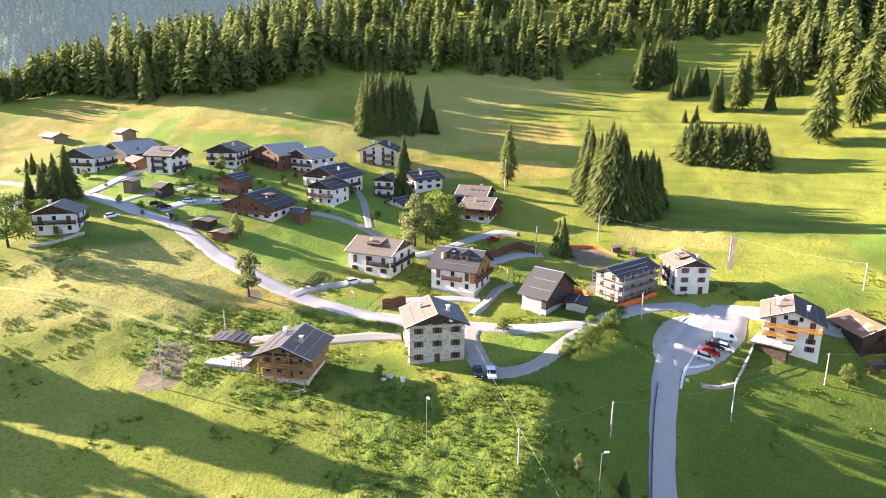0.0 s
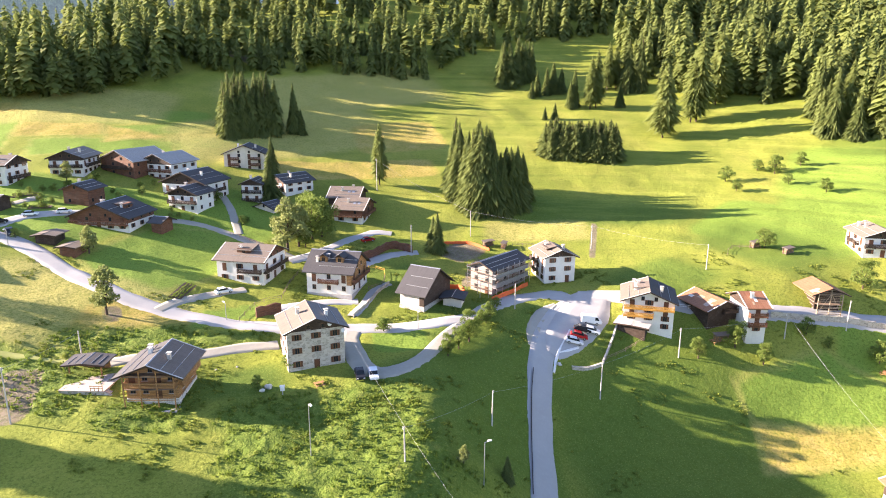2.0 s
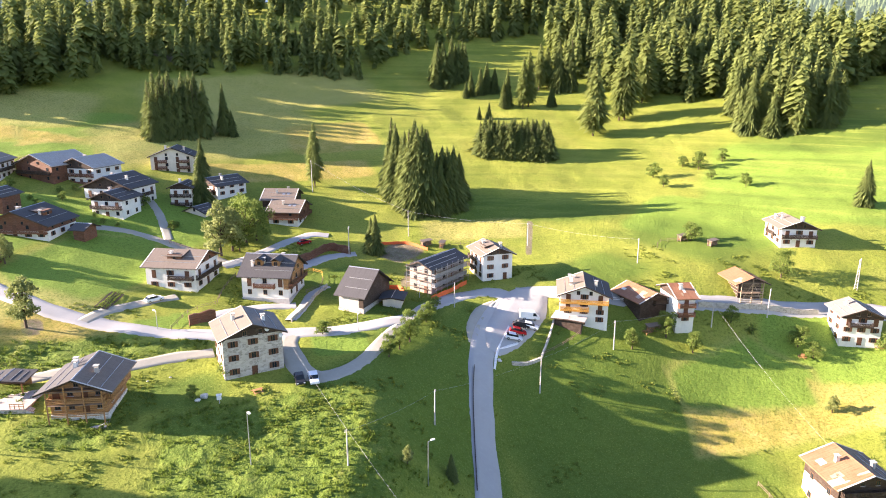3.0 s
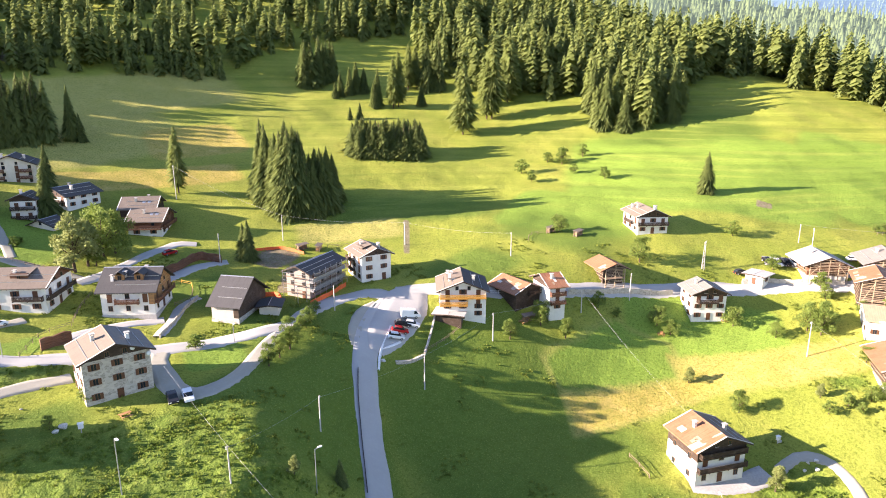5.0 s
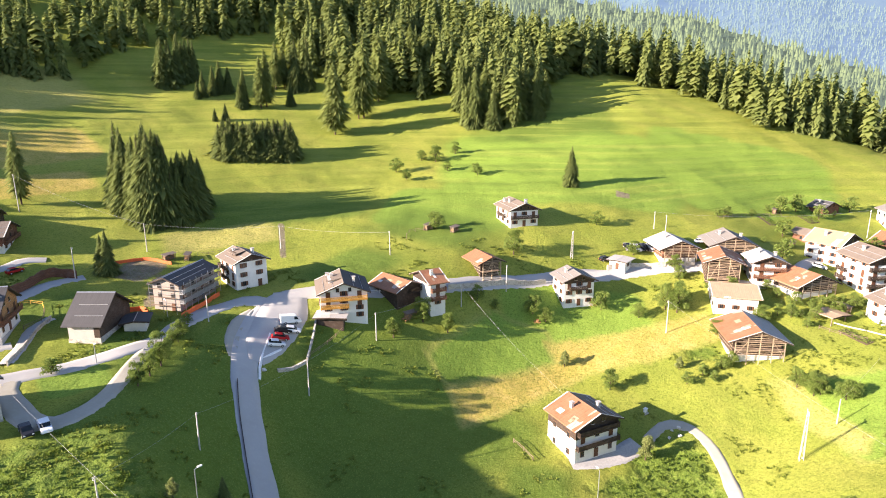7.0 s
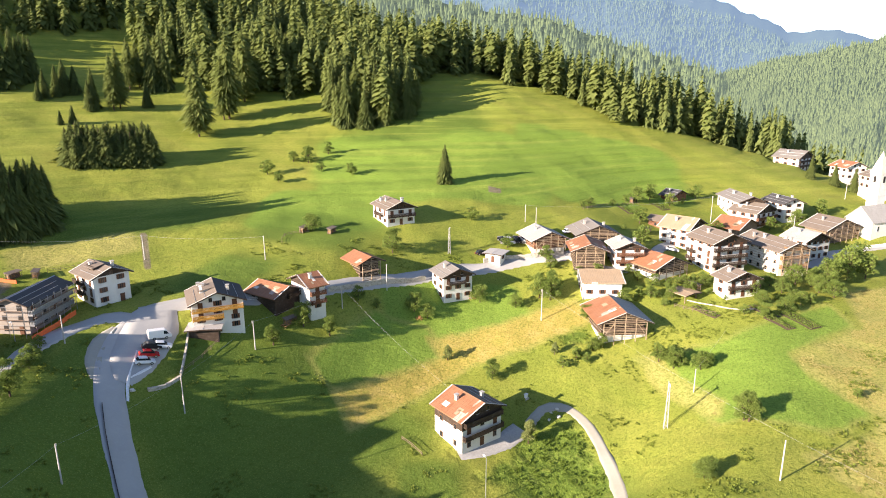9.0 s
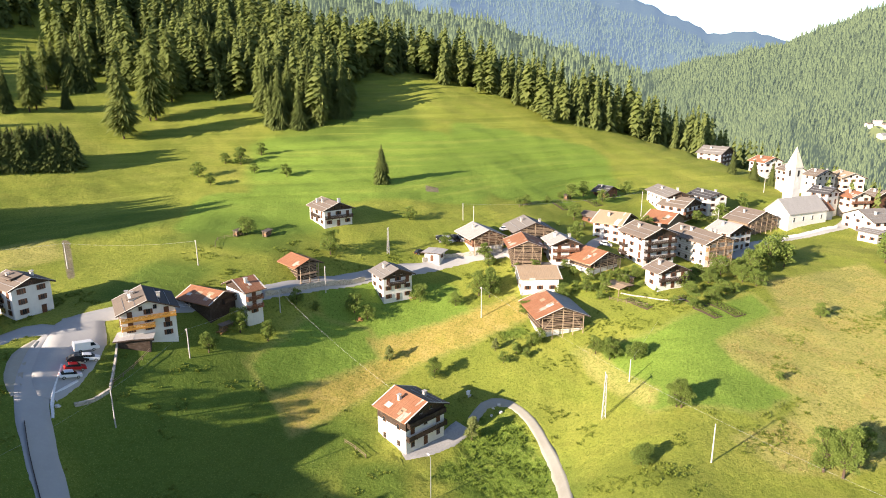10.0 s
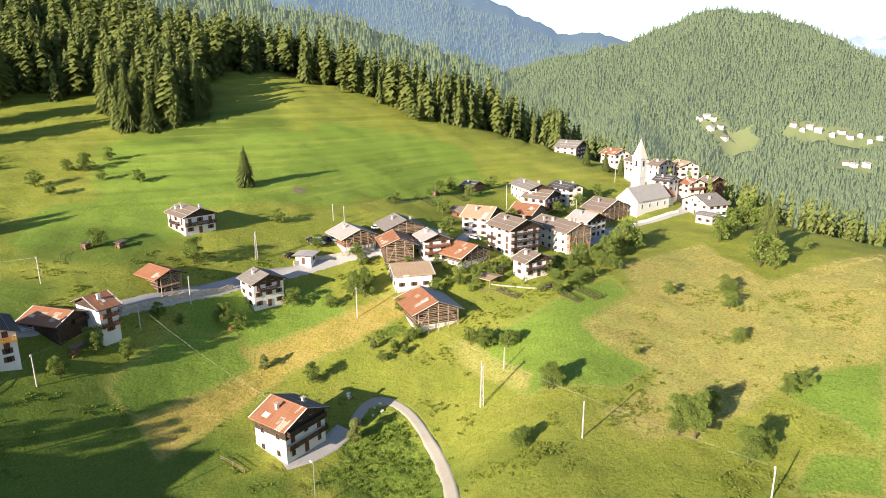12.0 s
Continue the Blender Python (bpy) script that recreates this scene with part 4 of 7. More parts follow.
BROADLEAVES_E = (
    (157.6, 94.2, 7.6), (148.8, 54.0, 4.7), (147.7, 49.9, 5.1), (149.2, 42.6, 4.1), (144.4, 69.7, 3.6), (139.6, 71.8, 3.3),
    (126.7, 28.1, 6.6), (120, 1, 8.3), (120, -2, 9.9), (128, -4, 6.1), (115, -11, 7.9), (119, -13, 5.1),
    (194, -7, 5.7), (183, -8, 5.2), (163, -10, 3.8), (189, 8, 4.1), (106.0, 28.3, 3.9), (148, 12, 2.4),
    (203, 26, 5.5), (224, 26, 11.0), (204, 30, 5.0), (229, 22, 8.1), (184.3, 40.1, 4.0), (192, 34, 3.6),
    (196, 38, 4.6), (270, -15, 13.2), (220, -17, 10.9), (217, -21, 9.8), (258, -8, 10.7), (248, -5, 8.3),
)
BROADLEAVES_F = (
    (239, -31, 4.8), (173.1, 116.4, 4.8), (138.9, 135.9, 7.9), (177, 195, 5.2), (176, 221, 7.5), (188, 222, 5.6),
    (129, 162, 5.8), (202.3, 83.1, 7.0), (253, 107, 6.6), (262, 105, 7.0), (282, 93, 6.0), (229, 95, 6.7),
    (276, 52, 7.4), (300, 48, 6.6), (176.2, 133.8, 4.8),
)
GARDEN_SHRUBS = (
    (-91, 227, 2.0), (-87, 222, 2.0), (-84, 224, 2.2), (-82, 216, 2.5), (-78, 214, 2.0), (-88, 211, 1.6), (-84, 210, 1.8), (-81, 225, 2.4),
    (-125, 226, 3.6), (-115, 231, 3.0), (-157, 239, 2.4), (-92, 213, 2.0), (-101, 200, 2.6), (-106, 174, 2.4), (-112, 233, 1.6), (-114, 218, 1.4),
    (-89, 189, 1.5), (-53, 234, 2.4), (-57, 232, 2.6), (-31, 233, 3.0), (-33, 233, 2.6), (-41, 208, 1.8), (-44, 213, 1.8), (-64, 226, 1.8),
    (-23, 209, 1.8), (-21, 210, 1.8), (-58, 216, 1.8), (-37, 207, 1.6),
)
VILLAGE_SHRUBS = (
    (193, 42, 2.4), (190, 38, 2.0), (199, 37, 3.0), (191, 34, 2.0), (203, 43, 3.0), (188, 42, 1.8), (184, 36, 1.6), (186, 32, 2.0),
    (186, 60, 3.0), (181, 60, 2.2), (179, 64, 2.0), (183, 54, 2.0), (193, 30, 3.4), (174, 65, 2.0), (182, 49, 1.6),
)
BROADLEAVES = GARDEN_SHRUBS + VILLAGE_SHRUBS + BROADLEAVES_A + BROADLEAVES_B + BROADLEAVES_C + BROADLEAVES_D + BROADLEAVES_E + BROADLEAVES_F
PALE_TREES_A = (
    (137.8, 77.1, 3.8), (-58, 182, 4.5), (120.6, 98.8, 4.6), (-46, 147, 11.4), (-8, 188, 16.3), (-5, 192, 13.6),
    (-58, 178, 7.8), (-80, 234, 7.1), (22.3, 92.1, 3.8), (109.4, 66.7, 6.0),
)
PALE_TREES = PALE_TREES_A
for k, (x, y, h) in enumerate(SPRUCES):
    tree("spruce", CONIFER["spruce"][k % 5], x, y, h, "dark green spruce standing in the meadow" if h > 8 else "young spruce in the grass", wide=1.15 if h > 20 else 1.4)
for k, (x, y, h) in enumerate(LARCHES):
    tree("larch", CONIFER["larch"][k % 5], x, y, h, "light green feathery larch on the slope", wide=1.15)
for k, (x, y, h) in enumerate(BROADLEAVES):
    tree("broadleaf_tree" if h > 3.2 else "bush", BROADS["fine"][k % 3] if h > 4.8 and math.hypot(x, y) < 160 else BROADS["green" if h > 3.6 and math.hypot(x, y) < 215 else "small"][k % 4], x, y, h, "green leafy tree in the meadow" if h > 3.2 else "rounded green leafy bush in the grass", wide=0.95 if h > 7 else 1.15)
for k, (x, y, h) in enumerate(PALE_TREES):
    tree("pale_tree", BROADS["pale"][k % 2], x, y, h, "pale green slender leafy tree")


def grove(a, b, deep, n, h, wide=1.25):
    """A close-set stand of spruces between a and b, reaching back from the viewer."""
    rs = random.Random(n * 7 + int(a[0]))
    a, b = Vector(a), Vector(b)
    back = ((a + b) / 2).normalized()
    rows = max(2, round(deep / 4))
    for k in range(n):
        f = (k // rows + 0.3 + rs.uniform(-0.3, 0.3)) / math.ceil(n / rows)
        p = a.lerp(b, min(max(f, 0), 1)) + back * (deep * ((k % rows) + rs.uniform(0, 0.7)) / rows)
        tree("spruce", CONIFER["spruce" if p.length < 245 else "stand"][k % 5], p.x, p.y, h * rs.uniform(0.82, 1.08), "dark green spruce in a close-set stand", "spruces of the stand", wide * rs.uniform(0.85, 1.15))


grove((-35.9, 290.6), (-13.7, 298.0), 20, 52, 23.0)
grove((51.3, 234.8), (54.8, 220.9), 10, 10, 25.6)
grove((54.4, 219.0), (62.1, 214.0), 10, 12, 29.4)
grove((62.2, 214.4), (74.6, 219.5), 12, 14, 21.0)
grove((97.4, 264.6), (126.0, 253.9), 12, 84, 13.6, 2.0)
grove((106.5, 362.0), (128.2, 370.4), 14, 18, 23.4)


# woods: from an edge given as (azimuth, distance) the slope is closely wooded
EDGE = np.array([(-60, 360), (-40, 385), (-31, 385), (-34.4, 386), (-30.4, 388), (-23.6, 373), (-16.7, 357), (-12.5, 373), (-4.5, 387), (0.8, 386), (10.3, 388), (12.1, 416), (18.6, 449), (24.3, 463), (26.9, 418), (29.0, 405), (30.0, 388), (31.7, 373), (34.1, 374), (35.6, 380), (39.4, 376), (40.8, 337), (44.2, 329), (47.2, 330), (47.9, 390), (52.3, 420), (58.5, 395), (59.6, 390), (61.6, 387), (63.4, 371), (68.2, 372), (72.2, 393), (76, 400), (80, 415), (86, 420), (96, 400), (125, 380)])
LIGHT = [conifer_arrays(100 + s, 22, 9, 0.130 + 0.009 * s, "spruce", 0.03, False) for s in range(8)], [conifer_arrays(200 + s, 21, 9, 0.130 + 0.009 * s, "larch", 0.08 + 0.03 * (s % 4), False) for s in range(8)]


def wood(name, places, kinds, label, fat=1.0):
    """Many trees in one mesh: places are x, y, height; kinds choose spruce (0) or larch (1)."""
    rng = np.random.default_rng(len(places))
    for which, mat in ((0, SPRUCE), (1, LARCH)):
        vs, fs, n = [], [], 0
        for (x, y, h), k in zip(places, kinds):
            if k != which:
                continue
            v, f = LIGHT[which][rng.integers(8)]
            a, s = rng.uniform(0, 6.28), rng.uniform(0.95, 1.55) * fat
            c, sn = math.cos(a) * h * s, math.sin(a) * h * s
            vs.append(np.column_stack([v[:, 0] * c - v[:, 1] * sn + x, v[:, 0] * sn + v[:, 1] * c + y, v[:, 2] * h + gz(x, y) - 0.5]))
            fs.append(f + n)
            n += len(v)
        if vs:
            me = mesh_arrays(name, np.vstack(vs), np.vstack(fs))
            me.materials.append(mat)
            tagged(new(name, me), label + (" of spruce" if which == 0 else " of larch"), "forest", kind="stuff")


rng = np.random.default_rng(5)
places, kinds = [], []
for k in range(3500):
    a = rng.uniform(-36, 78)
    e = np.interp(a, EDGE[:, 0], EDGE[:, 1]) + rng.normal() * 5 + np.interp(a, (-30, -24), (22, 0))
    deep = rng.random() ** 1.5 * 270
    r = e + deep
    x, y = r * math.sin(radians(a)), r * math.cos(radians(a))
    if rng.random() > (0.85 if a > 27 or a < -14 else 0.55):
        continue
    h = (13 + 25 * rng.beta(1.7, 1.4)) * (0.85 if deep < 8 else 1.0) * (0.92 if a > 55 else 0.78 if -10 < a < 20 else 1)
    if a < -22:
        h = min(max(h, 24), max(8, rng.uniform(-6, 2) + np.interp(a, (-36, -33, -30, -27, -23), (72, 74, 86, 98, 125)) - gz(x, y)))
    places.append((x, y, h))
    kinds.append(1 if lattice_noise(np.float64(x / 22), np.float64(y / 22), 6) + rng.uniform(-0.3, 0.3) < np.interp(a, (15, 30), (0.60, 0.48)) else 0)
wood("forest", places, kinds, "dense conifer forest on the slope")

# tall spruces beside the viewer, which throw long evening shadows over the near meadow
places = [(-0.9455 * al + 0.3256 * (pe + rng.normal() * sp), 0.3256 * al + 0.9455 * (pe + rng.normal() * sp), rng.uniform(0.8, 1.1) * h)
          for al, pe, sp, n, h in ((150, 77, 1.6, 16, 29), (146, 79, 0.6, 3, 31), (150, 61, 2.6, 16, 23), (152, 54, 2.0, 8, 20)) for k in range(n)]
wood("forest", places, [0] * len(places), "tall conifers beside the meadow", 1.3)

# woods of the valley below the village and on the hill across
def tiny_conifer(seed):
    """Three ragged skirts, for woods far off."""
    rs = np.random.default_rng(seed)
    v, f = [], []
    for z0, z1, r in ((0.05, 0.68, 0.19), (0.45, 1.0, 0.12)):
        i = len(v)
        v.append((0, 0, z1))
        for k in range(5):
            a = k * 1.2566 + rs.uniform(-0.3, 0.3)
            q = r * rs.uniform(0.7, 1.2)
            v.append((q * math.cos(a), q * math.sin(a), z0 + rs.uniform(-0.05, 0.05)))
        f += [(i, i + 1 + k, i + 1 + (k + 1) % 5) for k in range(5)]
    return np.array(v), np.array(f)


TINY = [tiny_conifer(300 + s) for s in range(5)]


MIDDLE = [conifer_arrays(400 + s, 9, 6, 0.16, "spruce" if s % 2 else "larch", 0.03, False) for s in range(5)]


def far_wood(name, pts, heights, mat, label, seed, models=TINY):
    rs = np.random.default_rng(seed)
    vs, fs, n = [], [], 0
    for (x, y, z), h in zip(pts, heights):
        v, f = models[rs.integers(5)]
        vs.append(v * h + np.array([x, y, z - 0.6]))
        fs.append(f + n)
        n += len(v)
    me = mesh_arrays(name, np.vstack(vs), np.vstack(fs))
    me.materials.append(mat)
    tagged(new(name, me), label, "forest", kind="stuff")


hv = hill_v[:41]
u, w = rng.uniform(0, 39.99, 34000), rng.uniform(42, 116, 34000)
i, j, fu, fw = u.astype(int), w.astype(int), (u % 1)[:, None], (w % 1)[:, None]
pts = (hv[i, j] * (1 - fu) + hv[i + 1, j] * fu) * (1 - fw) + (hv[i, j + 1] * (1 - fu) + hv[i + 1, j + 1] * fu) * fw
azp, rp = np.degrees(np.arctan2(pts[:, 0], pts[:, 1])), np.hypot(pts[:, 0], pts[:, 1])
keep = np.ones(len(pts), bool)
for ca, cr, wa, wr in CLEARINGS:
    keep &= ((azp - ca) / wa) ** 2 + ((rp - cr + 9) / (wr * 1.1)) ** 2 > 0.5 + 0.6 * lattice_noise(azp * 3, rp / 12, 17)
pts = pts[keep]
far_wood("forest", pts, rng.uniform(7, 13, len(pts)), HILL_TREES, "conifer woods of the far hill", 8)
a, r = np.radians(rng.uniform(62, 118, 3000)), rng.uniform(400, 660, 3000)
keep = r > np.interp(np.degrees(a), EDGE[:, 0], EDGE[:, 1])
a, r = a[keep], r[keep]
x, y = r * np.sin(a), r * np.cos(a)
far_wood("forest", np.column_stack([x, y, ground(x, y)]), rng.uniform(16, 26, len(x)), SPRUCE, "conifer woods falling to the valley", 9, MIDDLE)


a, r = np.radians(rng.uniform(86, 112, 260)), rng.uniform(0, 1, 260)
r = np.interp(np.degrees(a), (86, 93, 98, 104, 112), (322, 300, 292, 286, 280)) + r * 70
x, y = r * np.sin(a), r * np.cos(a)
far_wood("forest", np.column_stack([x, y, ground(x, y)]), rng.uniform(9, 17, len(x)), LARCH, "lit trees along the brow of the meadow", 10, MIDDLE)


def on_slope(grid, n, seed, lo=0.0, hi=1.0):
    """Random points on a mountainside's grid."""
    rs = np.random.default_rng(seed)
    u, w = rs.uniform(lo, hi, n) * 39.9, rs.uniform(0, 148.9, n)
    i, j, a, b = u.astype(int), w.astype(int), (u % 1)[:, None], (w % 1)[:, None]
    return (grid[i, j] * (1 - a) + grid[i + 1, j] * a) * (1 - b) + (grid[i, j + 1] * (1 - a) + grid[i + 1, j + 1] * a) * b


rs = np.random.default_rng(31)
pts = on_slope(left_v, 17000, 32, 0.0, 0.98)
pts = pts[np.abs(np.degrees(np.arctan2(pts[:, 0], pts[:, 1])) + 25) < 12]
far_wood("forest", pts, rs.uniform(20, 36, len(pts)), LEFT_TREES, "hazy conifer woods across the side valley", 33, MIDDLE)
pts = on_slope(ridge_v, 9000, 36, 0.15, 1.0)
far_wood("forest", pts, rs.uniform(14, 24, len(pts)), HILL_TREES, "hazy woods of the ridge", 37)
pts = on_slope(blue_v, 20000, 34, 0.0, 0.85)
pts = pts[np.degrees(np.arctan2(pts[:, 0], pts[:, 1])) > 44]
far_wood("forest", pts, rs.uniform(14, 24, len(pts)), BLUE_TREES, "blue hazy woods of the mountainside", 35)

# ---- houses ----
def window_meshes():
    """Frame, pane and shutter for a window 0.95 wide and 1.25 high, in the plane y = 0, facing -y."""
    bm = bmesh.new()
    box(bm, -0.52, 0.52, -0.05, 0.06, -0.02, 1.27)
    fr = mesh_of("window", bm)
    bm = bmesh.new()
    box(bm, -0.60, 0.60, -0.14, 0.02, -0.10, -0.03)
    sl = mesh_of("sill", bm)
    sl.materials.append(CONCRETE)
    bm = bmesh.new()
    box(bm, -0.205, 0.205, -0.062, -0.04, 0.06, 1.19)
    pn = mesh_of("pane", bm)
    bm = bmesh.new()
    box(bm, -0.24, 0.24, -0.06, -0.02, 0, 1.25)
    box(bm, -0.19, 0.19, -0.075, -0.06, 0.10, 0.55)
    box(bm, -0.19, 0.19, -0.075, -0.06, 0.70, 1.15)
    sh = mesh_of("shutter", bm)
    fr.materials.append(FRAME_WOOD)
    pn.materials.append(GLASS)
    sh.materials.append(SHUTTER)
    bm = bmesh.new()
    box(bm, -0.55, 0.55, -0.05, 0.03, 0, 2.05)
    box(bm, -0.45, 0.45, -0.065, -0.05, 0.15, 0.9)
    box(bm, -0.45, 0.45, -0.065, -0.05, 1.05, 1.95)
    dr = mesh_of("door", bm)
    dr.materials.append(SHUTTER)
    return fr, pn, sh, dr, sl


WIN, PANE, SHUT, DOOR, SILL = window_meshes()


def place(ob, m):
    ob.matrix_local = m
    return ob


def window_at(root, m, size=1.0, shutters=False, bare=False, far=False):
    s = Matrix.Diagonal((size, 1, size, 1))
    if bare:
        # no hole: a black panel on the wall paints the unlit opening
        bm = bmesh.new()
        box(bm, -0.5, 0.5, -0.012, 0.02, 0, 1.35)
        return place(part("opening_shade_panel", bm, DARK, root), m @ s)
    w = place(part("window", WIN, None, root), m @ s)
    if far:
        place(part("pane", PANE, None, w), Matrix.Diagonal((2.15, 1, 1, 1)))
    else:
        for sx in (-0.235, 0.235):
            place(part("pane", PANE, None, w), pose(sx, 0, 0))
        part("sill", SILL, None, w)
    if shutters:
        for sx in (-0.76, 0.76):
            place(part("shutter", SHUT, None, root), m @ s @ pose(sx, 0, 0))
    return w


def rail_mesh(length, height=0.95):
    """Balcony railing along x, centred, with top and bottom rail and upright boards."""
    bm = bmesh.new()
    box(bm, -length / 2, length / 2, -0.05, 0.05, height - 0.08, height)
    box(bm, -length / 2, length / 2, -0.04, 0.04, 0.10, 0.17)
    n = max(2, int(length / 0.26))
    for k in range(n):
        x = -length / 2 + (k + 0.5) * length / n
        box(bm, x - 0.095, x + 0.095, -0.02, 0.02, 0.12, height - 0.04)
    return bm


def balcony_at(root, m, length, z, mat, depth=1.1):
    """A balcony on the wall plane of m (facing -y)."""
    bm = bmesh.new()
    box(bm, -length / 2, length / 2, -depth, 0.05, z - 0.16, z)
    for k in range(max(2, int(length / 2.2)) + 1):
        x = -length / 2 + 0.12 + k * (length - 0.24) / max(2, int(length / 2.2))
        box(bm, x - 0.08, x + 0.08, -depth + 0.05, 0.02, z - 0.34, z - 0.16)
    b = place(part("balcony", bm, mat, root), m)
    place(part("railing", rail_mesh(length), mat, b), pose(0, -depth + 0.05, z))
    for sx in (-1, 1):
        place(part("railing", rail_mesh(depth - 0.1), mat, b), pose(sx * (length / 2 - 0.05), -depth / 2, z, 0, 0, 90))


def house(name, label, x, y, z, turn, w, l, h, wall=None, roof=None, roof2=None, floors=2, wood=None, wood_from=1.0, balcony=(),
          rail=None, chimneys=1, windows=2, per=0, shutters=False, dormer="", skylights=0, pitch=22, base=None, base_h=0.0,
          gallery="", side=None, clad="", bare=False, open_shed=False, over=0.9, dishes=0):
    """A gabled house. Its ridge runs along its own y, width w lies across, l along the ridge, the eaves are h above the ground."""
    w, l = max(w, 2.5), max(l, 2.5)
    root = new(name)
    root.matrix_world = pose(x, y, z, 0, 0, turn)
    tagged(root, label, name if name != "shed" else "shed")
    rs = random.Random(int(x * 7 + y * 3))
    far = math.hypot(x, y) > 205
    shutters = shutters or (wall in (WHITE, CREAM) and not bare and rs.random() < 0.6)
    over = 1.7 if gallery else over
    c, s = math.cos(radians(turn)), math.sin(radians(turn))
    low = min(gz(x + c * px - s * py, y + s * px + c * py) for px in (-w / 2, w / 2) for py in (-l / 2, l / 2)) - z - 0.4
    low = min(low, -0.3)
    rise = w / 2 * math.tan(radians(pitch))
    F, B = pose(0, -l / 2, 0), pose(0, l / 2, 0, 0, 0, 180)
    L, R = pose(-w / 2, 0, 0, 0, 0, -90), pose(w / 2, 0, 0, 0, 0, 90)
    faces = {"F": (F, w), "B": (B, w), "L": (L, l), "R": (R, l)}
    # walls
    zc = h * wood_from if wood else h + rise
    if open_shed:
        for px in (-w / 2 + 0.12, w / 2 - 0.12):
            for py in (-l / 2 + 0.12, l / 2 - 0.12):
                bm = bmesh.new()
                box(bm, px - 0.1, px + 0.1, py - 0.1, py + 0.1, low, h)
                part("post", bm, wall, root)
        bm = bmesh.new()
        box(bm, -w / 2, w / 2, l / 2 - 0.3, l / 2 - 0.2, low, h * 0.55)
        part("back_panel", bm, wall, root)
    else:
        bm = bmesh.new()
        prism(bm, [(-w / 2, low), (w / 2, low), (w / 2, h), (0, h + rise), (-w / 2, h)], -l / 2, l / 2)
        bmesh.ops.recalc_face_normals(bm, faces=bm.faces)
        part("wall", bm, wall, root)
        if side:
            for sx in (-1, 1):
                bm = bmesh.new()
                xs = sorted((sx * w / 2, sx * (w / 2 + 0.03)))
                box(bm, xs[0], xs[1], -l / 2 + 0.45, l / 2 - 0.45, low, h - 0.05)
                part("plaster_face", bm, side, root, "white plastered side wall")
        if wood and zc < h + rise - 0.2:
            bm = bmesh.new()
            t = 0.05
            zc2 = min(zc, h + 0.02)
            shape = [(-w / 2 - t, zc2), (w / 2 + t, zc2), (w / 2 + t, h), (0, h + rise), (-w / 2 - t, h)]
            if zc2 > h - 0.05:
                shape = [(-w / 2 + 0.05, h), (w / 2 - 0.05, h), (0, h + rise)]
            prism(bm, shape, -l / 2 - t, l / 2 + t if not clad else -l / 2 + 1.2)
            bmesh.ops.recalc_face_normals(bm, faces=bm.faces)
            part("cladding", bm, wood, root, "timber boarding under the gable")
        if base:
            bm = bmesh.new()
            box(bm, -w / 2 - 0.12, w / 2 + 0.12, -l / 2 - 0.12, l / 2 + 0.12, low, base_h)
            part("base", bm, base, root, "masonry base")
    # roof: two slopes with thickness, ridge cap and barge boards
    t = 0.22
    k = math.tan(radians(pitch))
    for sx, mat in ((-1, roof), (1, roof2 or roof)):
        bm = bmesh.new()
        xe, xr = sx * (w / 2 + over), 0.0
        ze, zr = h - over * k + 0.05, h + rise + 0.05
        prism(bm, [(xe, ze), (xr, zr), (xr, zr + t), (xe, ze + t)], -l / 2 - over, l / 2 + over)
        bmesh.ops.recalc_face_normals(bm, faces=bm.faces)
        sl = part("roof_slope", bm, mat, root)
        for py in (-l / 2 - over - 0.04, l / 2 + over):
            bm = bmesh.new()
            prism(bm, [(xe, ze - 0.10), (xr, zr - 0.10), (xr, zr + t - 0.02), (xe, ze + t - 0.02)], py, py + 0.04)
            bmesh.ops.recalc_face_normals(bm, faces=bm.faces)
            part("barge_board", bm, WOOD_DARK, sl)
        if w > 6:
            # snow guards and a bright flashing along the verge
            for q, fr in enumerate((0.30, 0.62) if mat in (ROOF_SLATE, ROOF_BROWN, ROOF_GREY) else ()):
                bm = bmesh.new()
                px = xe + (xr - xe) * fr
                pz = ze + (zr - ze) * fr + t
                box(bm, px - 0.03, px + 0.03, -l / 2 - over + 0.5, l / 2 + over - 0.5 - rs.uniform(0, 0.3) * l, pz - 0.02, pz + 0.09)
                part("snow_guard", bm, METAL, sl)
            if mat in (ROOF_RUST, ROOF_TAN, ROOF_SHEET, ROOF_BROWN):
                for py in (-l / 2 - over, l / 2 + over - 0.28):
                    bm = bmesh.new()
                    prism(bm, [(xe, ze + t + 0.005), (xr, zr + t + 0.005), (xr, zr + t + 0.04), (xe, ze + t + 0.04)], py, py + 0.28)
                    bmesh.ops.recalc_face_normals(bm, faces=bm.faces)
                    part("verge_flashing", bm, FLASHING, sl)
            if mat is ROOF_RUST:
                # newer sheets laid over the rusty ones
                for q in range(3):
                    f0, y0 = rs.uniform(0.1, 0.7), rs.uniform(-0.4, 0.25) * l
                    f1, y1 = f0 + rs.uniform(0.15, 0.3), y0 + rs.uniform(0.08, 0.2) * l
                    bm = bmesh.new()
                    prism(bm, [(xe + (xr - xe) * f0, ze + (zr - ze) * f0 + t + 0.006), (xe + (xr - xe) * f1, ze + (zr - ze) * f1 + t + 0.006),
                               (xe + (xr - xe) * f1, ze + (zr - ze) * f1 + t + 0.03), (xe + (xr - xe) * f0, ze + (zr - ze) * f0 + t + 0.03)], y0, y1)
                    bmesh.ops.recalc_face_normals(bm, faces=bm.faces)
                    part("patched_sheet", bm, FLASHING if q == 0 else ROOF_TAN, sl)
            bm = bmesh.new()
            n = int((l + 2 * over) / 1.1)
